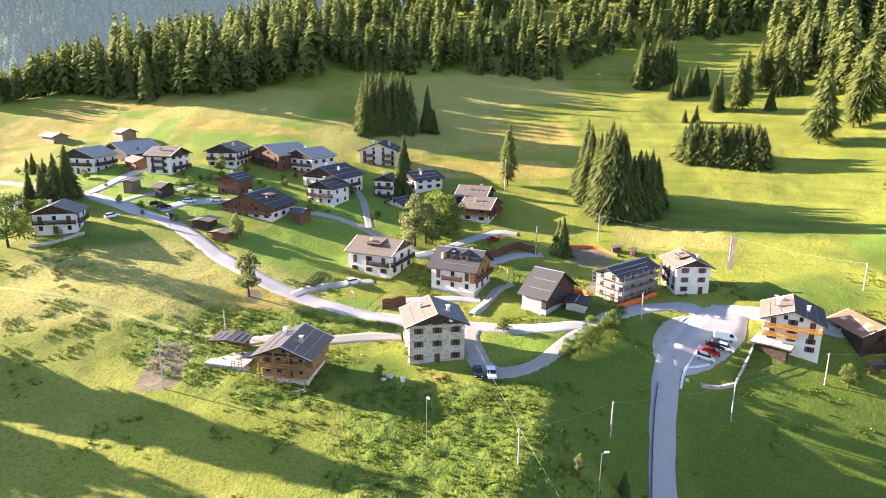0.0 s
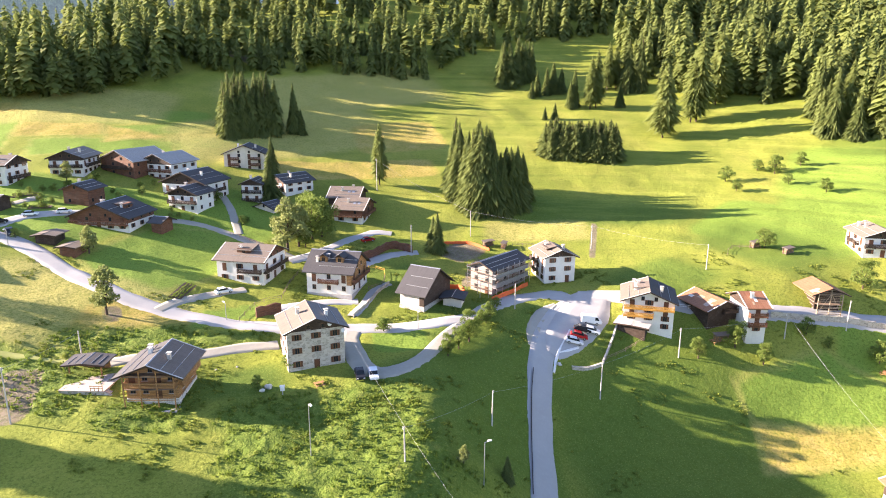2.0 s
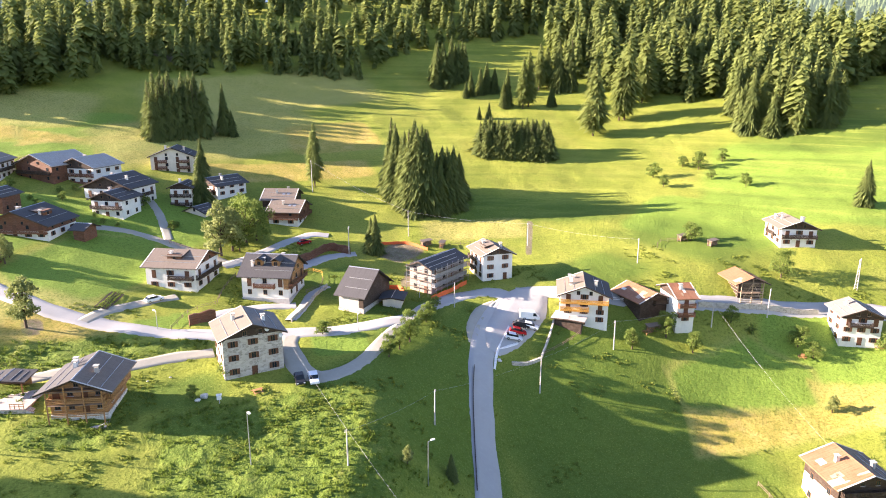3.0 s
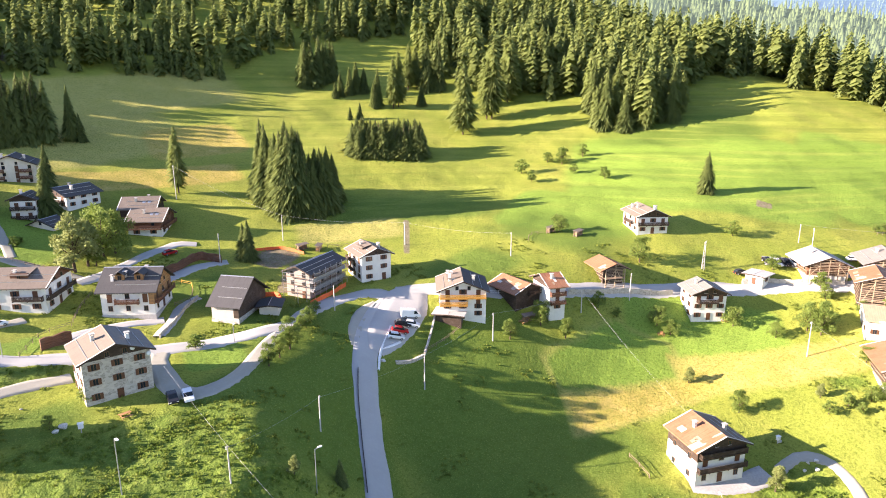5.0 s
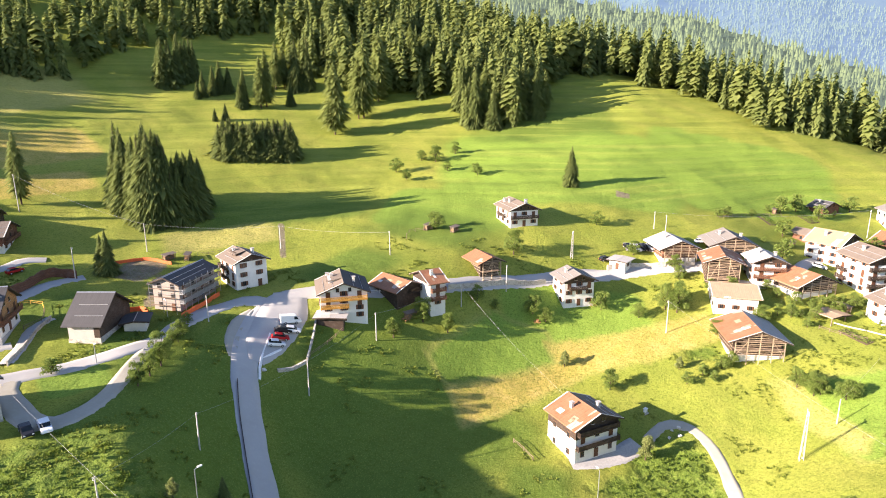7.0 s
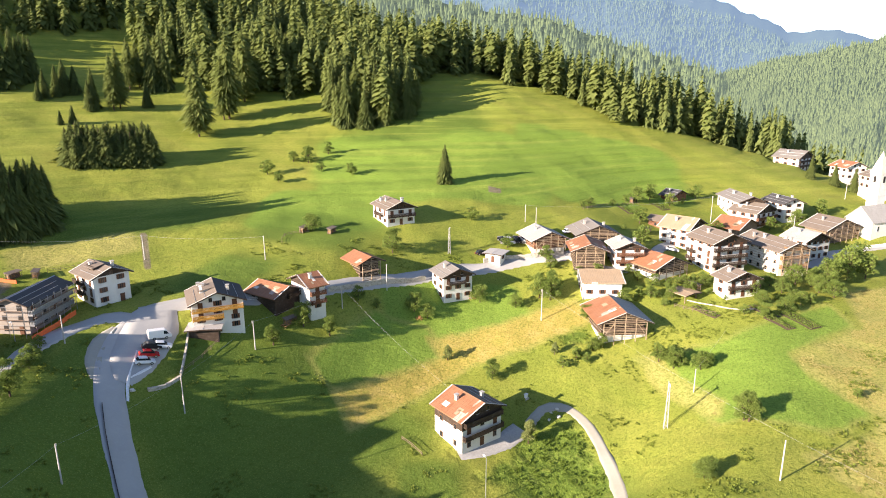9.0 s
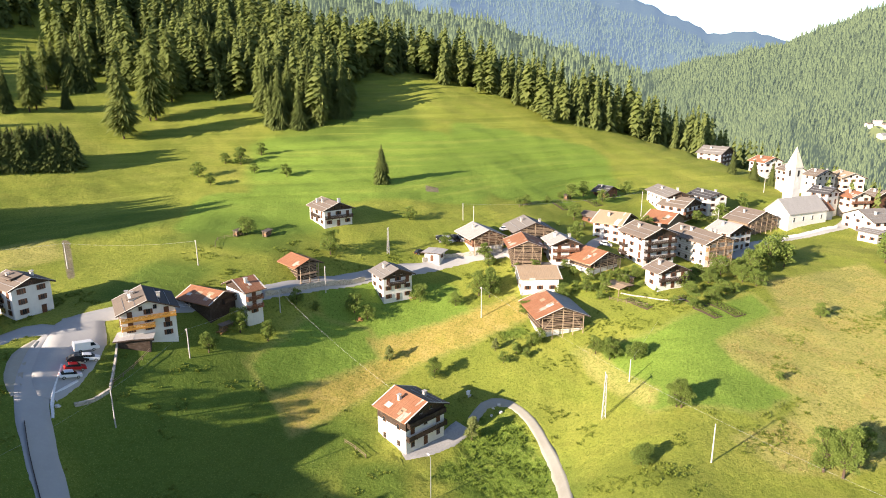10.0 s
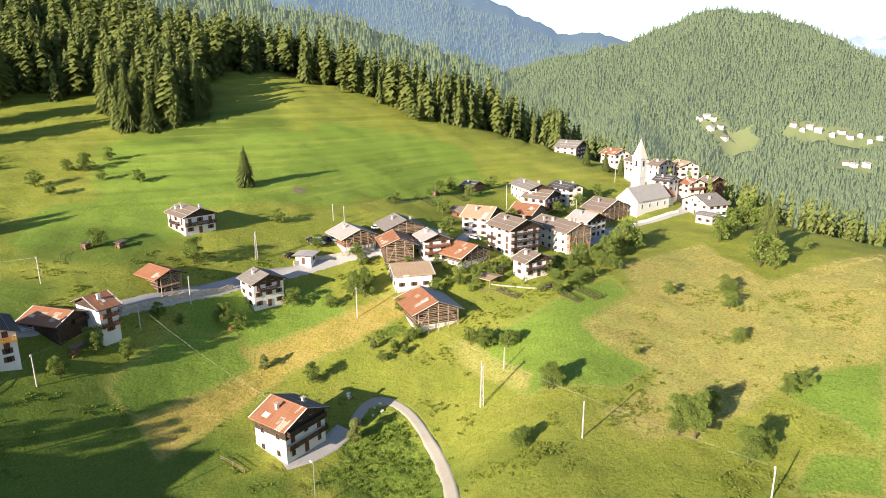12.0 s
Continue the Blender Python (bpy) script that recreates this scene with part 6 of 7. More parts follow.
house("house", "weathered timber house with galleries by the church", 275.9, 40.1, 10.7, -29, 15.2, 9.0, 4.6, wall=WOOD_GREY, roof=ROOF_BROWN, floors=2, gallery="poles", windows=0, chimneys=1)
house("house", "white house with grey roof beside the church road", 299.1, 1.4, 10.3, -137, 16.1, 10.0, 5.4, wall=WHITE, roof=ROOF_GREY, floors=2, chimneys=2, per=3)
house("shed", "low white outbuilding with flat grey roof", 281.9, -0.7, 10.1, -30, 7.0, 7.0, 3.5, wall=WHITE, roof=ROOF_GREY, floors=1, chimneys=0, pitch=10)
house("house", "white house with grey roof and red-brown balcony", 278.8, 73.7, 14.8, -48, 10.0, 19.0, 6.5, wall=WHITE, roof=ROOF_GREY, floors=2, balcony=(("F",1,1.0),), rail=WOOD_RED, wood=WOOD_DARK, wood_from=0.9, chimneys=2)
house("house", "white house with brown roof and wooden balconies", 272.3, 66.9, 12.9, -16, 13.3, 11.0, 5.5, wall=WHITE, roof=ROOF_BROWN, floors=2, balcony=(("F",1,1.0),("F",0.2,1.0)), rail=WOOD_RED, wood=WOOD_DARK, wood_from=0.9, chimneys=2)
house("house", "white three-storey house with slate roof", 287.9, 59.7, 13.4, -38, 9.0, 12.1, 7.0, wall=WHITE, roof=ROOF_SLATE, floors=3, chimneys=2)
house("shed", "timber outbuilding under a rust-red roof", 252.1, 67.5, 11.6, -11, 14.0, 10.0, 4.0, wall=WOOD_GREY, roof=ROOF_RUST, floors=1, windows=0, chimneys=0)
house("house", "white house with pinkish-tan roof", 220.5, 76.1, 12.9, -3, 13.4, 10.0, 7.0, wall=WHITE, roof=ROOF_TAN, floors=3, balcony=(("F",1,0.9),), rail=WOOD_RED, wood=WOOD_DARK, wood_from=0.9, chimneys=1)
house("shed", "small red-brown garden cabin with dark roof", 273.5, 99.4, 17.7, -13, 9.4, 6.0, 3.0, wall=WOOD_RED, roof=ROOF_SLATE, floors=1, windows=1, chimneys=1)
house("shed", "small brown timber cabin", 234.3, 89.5, 14.7, -8, 5.7, 6.0, 3.0, wall=WOOD_RED, roof=ROOF_BROWN, floors=1, windows=1, chimneys=0)
house("house", "white house with grey roof and dark galleries on the ridge", 377.0, 76.4, 22.2, -14, 15.0, 13.0, 7.0, wall=WHITE, roof=ROOF_GREY, floors=3, balcony=(("F",1,1.0),("F",2,1.0)), rail=WOOD_DARK, wood=WOOD_DARK, wood_from=0.9, chimneys=2)
house("house", "white house with rust-red roof on the ridge", 374.0, 50.8, 20.5, -38, 11.0, 10.7, 6.0, wall=WHITE, roof=ROOF_RUST, floors=2, chimneys=2)
house("house", "cream house with brown roof behind the church", 342.2, 35.4, 21.0, -51, 9.0, 7.6, 6.0, wall=CREAM, roof=ROOF_BROWN, floors=2, chimneys=1)
house("house", "cream village house with brown roof", 335.1, 22.9, 20.9, -40, 10.0, 7.5, 5.5, wall=CREAM, roof=ROOF_BROWN, floors=2, chimneys=2)
house("house", "cream village house with tan tiled roof", 343.9, 12.9, 19.8, -58, 10.0, 10.9, 5.5, wall=CREAM, roof=ROOF_TAN, floors=2, chimneys=1)
house("house", "white village house with dark slate roof", 311.4, 18.8, 17.5, -23, 9.0, 7.5, 5.0, wall=WHITE, roof=ROOF_SLATE, floors=2, chimneys=2)
house("house", "village house with rust-red roof and balcony", 317.0, 7.9, 15.9, -45, 9.0, 6.9, 5.0, wall=CREAM, roof=ROOF_RUST, floors=2, balcony=(("F",1,1.0),), rail=WOOD_RED, chimneys=1)
house("house", "red-brown timber house at the village edge", 326.3, -0.4, 14.8, -35, 10.0, 6.1, 6.0, wall=WOOD_RED, roof=ROOF_BROWN, floors=2, balcony=(("L",1,1.0),), rail=WOOD_RED, chimneys=1)
house("shed", "small weathered hay hut in the meadow", -169.5, 286.2, 40.7, 55, 6.0, 11.3, 2.6, wall=WOOD_GREY, roof=ROOF_GREY, floors=1, windows=0, chimneys=0)
house("shed", "small weathered hay hut in the meadow", -135.9, 281.1, 43.1, 52, 6.0, 6.9, 2.6, wall=WOOD_GREY, roof=ROOF_GREY, floors=1, windows=0, chimneys=0)
house("shed", "red-brown garden shed beside white houses", -112.0, 239.3, 35.8, 46, 6.0, 9.4, 3.0, wall=WOOD_RED, roof=ROOF_BROWN, floors=1, windows=0, chimneys=0)
house("shed", "grey plank garage shed with flat roof", -102.7, 213.0, 32.8, 2, 2.7, 7.0, 2.8, wall=WOOD_GREY, roof=ROOF_GREY, floors=1, windows=0, chimneys=0, pitch=12)
house("shed", "dark timber shed in a garden", -89.9, 207.8, 31.9, 64, 5.0, 2.8, 2.6, wall=WOOD_DARK, roof=ROOF_SLATE, floors=1, windows=0, chimneys=0)
house("shed", "dark timber shed beside the road", -69.1, 184.7, 25.8, -11, 4.9, 5.0, 2.8, wall=WOOD_DARK, roof=ROOF_BROWN, floors=1, windows=0, chimneys=0, pitch=8)
house("shed", "red-brown timber shed beside the road", -61.6, 177.7, 24.2, -18, 4.1, 4.5, 2.6, wall=WOOD_RED, roof=ROOF_BROWN, floors=1, windows=0, chimneys=0, pitch=8)
house("shed", "small red-brown shed with dark roof", -43.7, 197.1, 26.0, 62, 5.0, 3.3, 2.5, wall=WOOD_RED, roof=ROOF_SLATE, floors=1, windows=0, chimneys=0)
house("house", "house with grey roof behind trees", -129.3, 191.0, 29.8, 66, 1.3, 9.0, 3.5, wall=WHITE, roof=ROOF_GREY, floors=1, chimneys=0)
house("shed", "open timber shelter with dark roof on a paved terrace", -43.2, 124.4, 14.47, -10, 6.2, 3.5, 2.4, wall=WOOD, roof=ROOF_SLATE, floors=1, windows=0, chimneys=0, pitch=6, open_shed=True)
house("shed", "dark timber garage under a pale concrete slab", 74.1, 134.4, 9.7, -40, 6.5, 5.0, 2.8, wall=WOOD_DARK, roof=CONCRETE, floors=1, windows=0, chimneys=0, pitch=2)
house("shed", "low white garage built into the bank", 165.2, 115.4, 12.0, -77, 5.0, 5.0, 2.7, wall=WHITE, roof=CONCRETE, floors=1, windows=1, chimneys=0, pitch=3, per=1)
house("shed", "open garden pen with pale tan roof", 177.8, 59.2, 7.8, -18, 5.0, 5.0, 2.4, wall=WOOD_GREY, roof=ROOF_TAN, floors=1, windows=0, chimneys=0, pitch=5, open_shed=True)


# ---- church ----
def church(x, y, z, turn, w, l, h):
    root = new("church")
    root.matrix_world = pose(x, y, z, 0, 0, turn)
    tagged(root, "white church with grey roof and pointed bell tower", "church")
    rise = w / 2 * math.tan(radians(42))
    bm = bmesh.new()
    prism(bm, [(-w / 2, -3), (w / 2, -3), (w / 2, h), (0, h + rise), (-w / 2, h)], -l / 2, l / 2)
    bmesh.ops.recalc_face_normals(bm, faces=bm.faces)
    part("nave_wall", bm, WHITE, root)
    k = math.tan(radians(42))
    for sx in (-1, 1):
        bm = bmesh.new()
        prism(bm, [(sx * (w / 2 + 0.5), h - 0.5 * k), (0, h + rise), (0, h + rise + 0.3), (sx * (w / 2 + 0.5), h - 0.5 * k + 0.3)], -l / 2 - 0.4, l / 2 + 0.4)
        bmesh.ops.recalc_face_normals(bm, faces=bm.faces)
        part("roof_slope", bm, ROOF_SHEET, root)
    # choir
    bm = bmesh.new()
    prism(bm, [(-w * 0.36, -3), (w * 0.36, -3), (w * 0.36, h * 0.85), (0, h * 0.85 + rise * 0.7), (-w * 0.36, h * 0.85)], l / 2, l / 2 + 6)
    bmesh.ops.recalc_face_normals(bm, faces=bm.faces)
    part("choir_wall", bm, WHITE, root)
    bm = bmesh.new()
    for sx in (-1, 1):
        prism(bm, [(sx * (w * 0.36 + 0.4), h * 0.85 - 0.3), (0, h * 0.85 + rise * 0.7 + 0.05), (0, h * 0.85 + rise * 0.7 + 0.3), (sx * (w * 0.36 + 0.4), h * 0.85)], l / 2 + 0.4, l / 2 + 6.4)
    bmesh.ops.recalc_face_normals(bm, faces=bm.faces)
    part("choir_roof", bm, ROOF_RUST, root)
    for q in range(4):
        for sx, rz in ((-1, -90), (1, 90)):
            bm = bmesh.new()
            box(bm, -0.45, 0.45, -0.05, 0.1, 0, 1.9)
            m = pose(sx * w / 2, (-0.36 + 0.24 * q) * l, h * 0.45, 0, 0, rz) @ pose(0, -0.01, 0)
            wi = place(part("window", bm, FRAME_WHITE, root), m)
            bm = bmesh.new()
            box(bm, -0.35, 0.35, -0.07, -0.04, 0.1, 1.8)
            part("pane", bm, GLASS, wi)
    bm = bmesh.new()
    box(bm, -0.9, 0.9, -l / 2 - 0.06, -l / 2 + 0.1, 0, 2.6)
    part("door", bm, SHUTTER, root)
    # tower beside the nave
    tx, ty, s, th = -8.5, 7.0, 2.2, 22.1
    bm = bmesh.new()
    box(bm, tx - s, tx + s, ty - s, ty + s, -3, th)
    tw = part("tower", bm, WHITE, root)
    for zz in (th * 0.62, th):
        bm = bmesh.new()
        box(bm, tx - s - 0.15, tx + s + 0.15, ty - s - 0.15, ty + s + 0.15, zz - 0.3, zz)
        part("cornice", bm, WHITE, tw)
    for m in (pose(tx, ty - s, 0), pose(tx, ty + s, 0, 0, 0, 180), pose(tx - s, ty, 0, 0, 0, -90), pose(tx + s, ty, 0, 0, 0, 90)):
        bm = bmesh.new()
        # black panel on the tower paints the shade of the bell opening
        box(bm, -0.55, 0.55, -0.04, 0.1, th - 3.6, th - 1.6)
        bmesh.ops.create_cone(bm, cap_ends=True, segments=12, radius1=0.55, radius2=0.55, depth=0.14, matrix=pose(0, 0.03, th - 1.6, 90))
        place(part("bell_shade_panel", bm, DARK, tw), m)
        bm = bmesh.new()
        bmesh.ops.create_cone(bm, cap_ends=True, segments=20, radius1=0.75, radius2=0.75, depth=0.08, matrix=pose(0, -0.02, th - 5.2, 90))
        place(part("clock_face", bm, FRAME_WHITE, tw), m)
    bm = bmesh.new()
    vs = [bm.verts.new(p) for p in ((tx - s - 0.2, ty - s - 0.2, th), (tx + s + 0.2, ty - s - 0.2, th), (tx + s + 0.2, ty + s + 0.2, th), (tx - s - 0.2, ty + s + 0.2, th))]
    tip = bm.verts.new((tx, ty, th + 8.5))
    for i in range(4):
        bm.faces.new((vs[i], vs[(i + 1) % 4], tip))
    bm.faces.new(vs[::-1])
    part("spire", bm, CREAM, tw, "pale stone pyramid spire")


church(292.3, 26.5, 10.7, -121, 11.0, 22.1, 6.5)


def far_house(az, r, turn, w, l, h):
    """A small white house of the hamlet across the valley."""
    p = hill_at(az, r)
    root = new("far_house")
    root.matrix_world = pose(p[0], p[1], p[2] + 2, 0, 0, turn)
    tagged(root, "small white house in a far clearing", "house", "houses across the valley")
    bm = bmesh.new()
    prism(bm, [(-w / 2, -6), (w / 2, -6), (w / 2, h), (0, h + w * 0.2), (-w / 2, h)], -l / 2, l / 2)
    bmesh.ops.recalc_face_normals(bm, faces=bm.faces)
    part("wall", bm, WHITE, root)
    for sx in (-1, 1):
        bm = bmesh.new()
        prism(bm, [(sx * (w / 2 + 0.8), h - 0.3), (0, h + w * 0.2 + 0.05), (0, h + w * 0.2 + 0.45), (sx * (w / 2 + 0.8), h + 0.1)], -l / 2 - 0.8, l / 2 + 0.8)
        bmesh.ops.recalc_face_normals(bm, faces=bm.faces)
        part("roof_slope", bm, ROOF_BROWN if int(az * 10) % 2 else ROOF_SHEET, root)
    for fl in range(2):
        for q in range(3):
            bm = bmesh.new()
            box(bm, -0.6, 0.6, -0.06, 0.05, 0.9 + fl * 2.9, 2.2 + fl * 2.9)
            place(part("window", bm, GLASS, root), pose((q - 1) * w / 3.4, -l / 2, 0))


fr = random.Random(4)
for az, r in ((88.7, 1052), (89.2, 1060), (89.7, 1056), (90.3, 1040), (90.7, 1015), (89.6, 1022), (95.5, 1062), (96.1, 1054), (96.6, 1068), (97.2, 1060),
              (98.1, 1058), (98.7, 1078), (99.3, 1066), (99.9, 1088), (100.6, 1060), (101.2, 1080), (99.3, 925), (99.8, 917), (100.6, 923)):
    far_house(az, r, fr.uniform(0, 180), fr.uniform(5.5, 8), fr.uniform(6, 10), fr.uniform(3.6, 4.8))

# ---- poles and wires ----
def pole(x, y, h):
    root = new("utility_pole")
    root.matrix_world = pose(x, y, gz(x, y), 0, 0, (x * 13) % 180)
    tagged(root, "pale wooden utility pole standing in grass", "utility pole", "utility poles")
    bm = bmesh.new()
    bar(bm, (0, 0, -0.5), (0.06, 0.04, h), 0.15, 8, 0.10)
    part("shaft", bm, POLE, root)
    bm = bmesh.new()
    for dz in (0.25, 0.55):
        bar(bm, (-0.05, 0.04, h - dz), (0.3, 0.04, h - dz), 0.03, 5)
        bar(bm, (0.3, 0.04, h - dz), (0.3, 0.04, h - dz + 0.18), 0.05, 6)
    part("insulator", bm, FRAME_WHITE, root)


def lamp(x, y, h):
    root = new("street_lamp")
    root.matrix_world = pose(x, y, gz(x, y), 0, 0, (x * 29) % 360)
    tagged(root, "grey metal street lamp, unlit", "street lamp", "street lamps")
    bm = bmesh.new()
    bar(bm, (0, 0, -0.4), (0, 0, h), 0.10, 8, 0.07)
    part("post", bm, METAL, root)
    bm = bmesh.new()
    bar(bm, (0, 0, h - 0.05), (0.7, 0, h + 0.15), 0.045, 6)
    part("arm", bm, METAL, root)
    bm = bmesh.new()
    box(bm, 0.45, 1.15, -0.16, 0.16, h + 0.08, h + 0.26)
    part("lamp_head", bm, FRAME_WHITE, root)


def pylon(x, y, h):
    root = new("lattice_mast")
    root.matrix_world = pose(x, y, gz(x, y), 0, 0, 30)
    tagged(root, "pale concrete lattice power mast with crossarm", "power mast")
    for sx in (-1, 1):
        for sy in (-1, 1):
            bm = bmesh.new()
            bar(bm, (sx * 0.38, sy * 0.38, -0.4), (sx * 0.14, sy * 0.14, h), 0.06, 5)
            part("leg", bm, CONCRETE, root)
    bm = bmesh.new()
    for q in range(9):
        a, b = q / 9, (q + 1) / 9
        ra, rb = 0.38 - 0.24 * a, 0.38 - 0.24 * b
        sgn = 1 if q % 2 else -1
        for sx, sy in ((1, 0), (0, 1), (-1, 0), (0, -1)):
            p = (sx * ra - sy * ra * sgn, sy * ra + sx * ra * sgn, a * h)
            r = (sx * rb + sy * rb * sgn, sy * rb - sx * rb * sgn, b * h)
            bar(bm, p, r, 0.04, 4)
    part("lattice", bm, CONCRETE, root)
    bm = bmesh.new()
    box(bm, -1.1, 1.1, -0.07, 0.07, h - 0.3, h - 0.15)
    part("crossarm", bm, METAL, root)
    for dx in (-1.0, 0, 1.0):
        bm = bmesh.new()
        bar(bm, (dx, 0, h - 0.15), (dx, 0, h + 0.15), 0.06, 6)
        part("insulator", bm, FRAME_WHITE, root)


def wire(p, hp, q, hq):
    a = Vector((*p, gz(*p) + hp))
    b = Vector((*q, gz(*q) + hq))
    bm = bmesh.new()
    n = 14
    sag = (b - a).length * 0.025
    pts = [a.lerp(b, i / n) - Vector((0, 0, sag * 4 * (i / n) * (1 - i / n))) for i in range(n + 1)]
    thin = 0.018 if (a.length + b.length) / 2 > 150 else 0.014
    side = (b - a).cross(Vector((0, 0, 1))).normalized() * thin
    up = Vector((0, 0, thin))
    rings = [[bm.verts.new(q + o) for o in (side, up, -side, -up)] for q in pts]
    for r0, r1 in zip(rings, rings[1:]):
        for k in range(4):
            bm.faces.new((r0[k], r0[(k + 1) % 4], r1[(k + 1) % 4], r1[k]))
    tagged(part("overhead_wire", bm, WIRE), "thin overhead wire sagging between poles", "wire")


lamp(-2.3, 94.1, 9.2)
pole(-46.2, 129.8, 5.6)
pole(-51.0, 108.8, 10.1)
lamp(25.1, 89.4, 8.1)
pole(12.2, 89.7, 6.2)
pole(30.9, 105.5, 7.2)
pole(58.7, 118.1, 8.4)
pole(47.4, 144.6, 6.5)
pole(49.2, 198.5, 8.5)
lamp(21.8, 135.8, 4.3)
pole(81.1, 125.3, 7.3)
pole(82.6, 179.5, 7.3)
pole(104.2, 152.4, 7.1)
pole(28.0, 186.8, 8.6)
lamp(-20.6, 144.6, 4.0)
pole(23.4, 240.8, 11.8)
lamp(-77.8, 180.9, 4.4)
lamp(40.4, 151.8, 4.0)
pole(148.3, 87.7, 9.1)
pylon(125.2, 42.7, 10.4)
lamp(89.2, 63.5, 9.4)
pylon(154.6, 126.0, 8.3)
pole(125.3, 125.1, 7.7)
pole(139.1, 41.9, 5.6)
pole(108.8, 125.6, 6.3)
pole(191.8, 121.6, 6.1)
pole(110.8, 17.7, 7.6)
pole(106.0, -14.3, 6.2)
pole(259.6, 78.8, 10.2)
pole(265.7, 50.4, 8.6)
pole(329.0, 44.0, 8.4)
pole(192.1, 117.3, 6.5)
pole(22.3, 70.6, 6.0)
wire((6.1, 117.8), 7.2, (22.3, 70.6), 5.8)
wire((108.8, 125.6), 6.1, (105.7, 86.2), 5.3)
wire((12.2, 89.7), 6.0, (30.9, 105.5), 7.0)
wire((30.9, 105.5), 7.0, (58.7, 118.1), 8.2)
wire((58.7, 118.1), 8.2, (81.1, 125.3), 7.1)
wire((49.2, 198.5), 8.3, (82.6, 179.5), 7.1)
wire((82.6, 179.5), 7.1, (104.2, 152.4), 6.9)
wire((23.4, 240.8), 11.6, (49.2, 198.5), 8.3)
wire((81.1, 125.3), 7.1, (108.8, 125.6), 6.1)
wire((139.1, 41.9), 5.4, (265.7, 50.4), 8.4)
wire((259.6, 78.8), 10.0, (191.8, 121.6), 5.9)
wire((148.3, 87.7), 8.9, (106.0, -14.3), 6.0)
wire((-51.0, 108.8), 9.9, (-46.2, 129.8), 5.4)


# ---- cars ----
PAINT = {k: plain("car_paint_" + k, c, 0.25, 0.0, 0.04) for k, c in (("white", (0.75, 0.76, 0.78)), ("van", (0.78, 0.78, 0.77)), ("red", (0.40, 0.02, 0.02)), ("black", (0.02, 0.02, 0.024)), ("silver", (0.38, 0.40, 0.42)))}


def tyre_mesh():
    bm = bmesh.new()
    bmesh.ops.create_cone(bm, cap_ends=True, segments=14, radius1=0.32, radius2=0.32, depth=0.2, matrix=pose(0, 0, 0, 90))
    a = mesh_of("tyre", bm)
    bm = bmesh.new()
    bmesh.ops.create_cone(bm, cap_ends=True, segments=10, radius1=0.19, radius2=0.19, depth=0.22, matrix=pose(0, 0, 0, 90))
    b = mesh_of("rim", bm)
    a.materials.append(RUBBER)
    b.materials.append(METAL)
    return a, b


TYRE, RIM = tyre_mesh()


def car(x, y, turn, paint):
    """A small car along its own x, or a van."""
    van = paint == "van"
    c, s = math.cos(radians(turn)), math.sin(radians(turn))
    zf, zb = gz(x + 1.3 * c, y + 1.3 * s), gz(x - 1.3 * c, y - 1.3 * s)
    root = new("van" if van else "car")
    root.matrix_world = pose(x, y, (zf + zb) / 2 + 0.14, 0, -math.degrees(math.atan2(zf - zb, 2.6)), turn)
    tagged(root, "parked white delivery van" if van else f"parked {paint} small car", "van" if van else "car", "parked cars")
    if van:
        body = [(-2.5, 0.35), (2.5, 0.35), (2.5, 0.95), (1.9, 1.15), (1.35, 2.0), (1.1, 2.15), (-2.5, 2.15)]
        glass = [(1.42, 1.2), (1.80, 1.2), (1.32, 1.9), (1.15, 1.95), (0.7, 1.95), (0.7, 1.2)]
    else:
        body = [(-2.05, 0.32), (2.05, 0.32), (2.08, 0.70), (1.95, 0.85), (1.05, 0.98), (-1.95, 1.0), (-2.08, 0.75)]
        glass = [(1.10, 0.97), (0.45, 1.44), (0.2, 1.49), (-1.2, 1.49), (-1.75, 1.05), (-1.80, 0.98)]
    bm = bmesh.new()
    hw = 0.95 if van else 0.86
    prism(bm, body, -hw, hw)
    bmesh.ops.recalc_face_normals(bm, faces=bm.faces)
    bmesh.ops.bevel(bm, geom=[e for e in bm.edges], offset=0.07, segments=2, affect='EDGES', clamp_overlap=True)
    part("body", bm, PAINT[paint], root)
    bm = bmesh.new()
    prism(bm, glass, -hw + (0.10 if not van else -0.012), hw - (0.10 if not van else -0.012))
    bmesh.ops.recalc_face_normals(bm, faces=bm.faces)
    part("glasshouse", bm, GLASS, root)
    if not van:
        bm = bmesh.new()
        prism(bm, [(0.42, 1.45), (0.2, 1.51), (-1.2, 1.51), (-1.35, 1.44), (-1.2, 1.46), (0.2, 1.46)], -hw + 0.08, hw - 0.08)
        bmesh.ops.recalc_face_normals(bm, faces=bm.faces)
        part("roof", bm, PAINT[paint], root)
    for px in (-1.3, 1.3):
        for py in (-hw + 0.08, hw - 0.08):
            ty = place(part("wheel", TYRE, None, root), pose(px, py, 0.30))
            part("rim", RIM, None, ty)
    for py in (-0.62, 0.62):
        for px, mat in ((2.06 if not van else 2.5, FRAME_WHITE), (-2.06 if not van else -2.5, MESH_RED)):
            bm = bmesh.new()
            box(bm, px - 0.04, px + 0.04, py - 0.15, py + 0.15, 0.62, 0.76)
            part("headlight" if px > 0 else "tail_light", bm, mat, root)


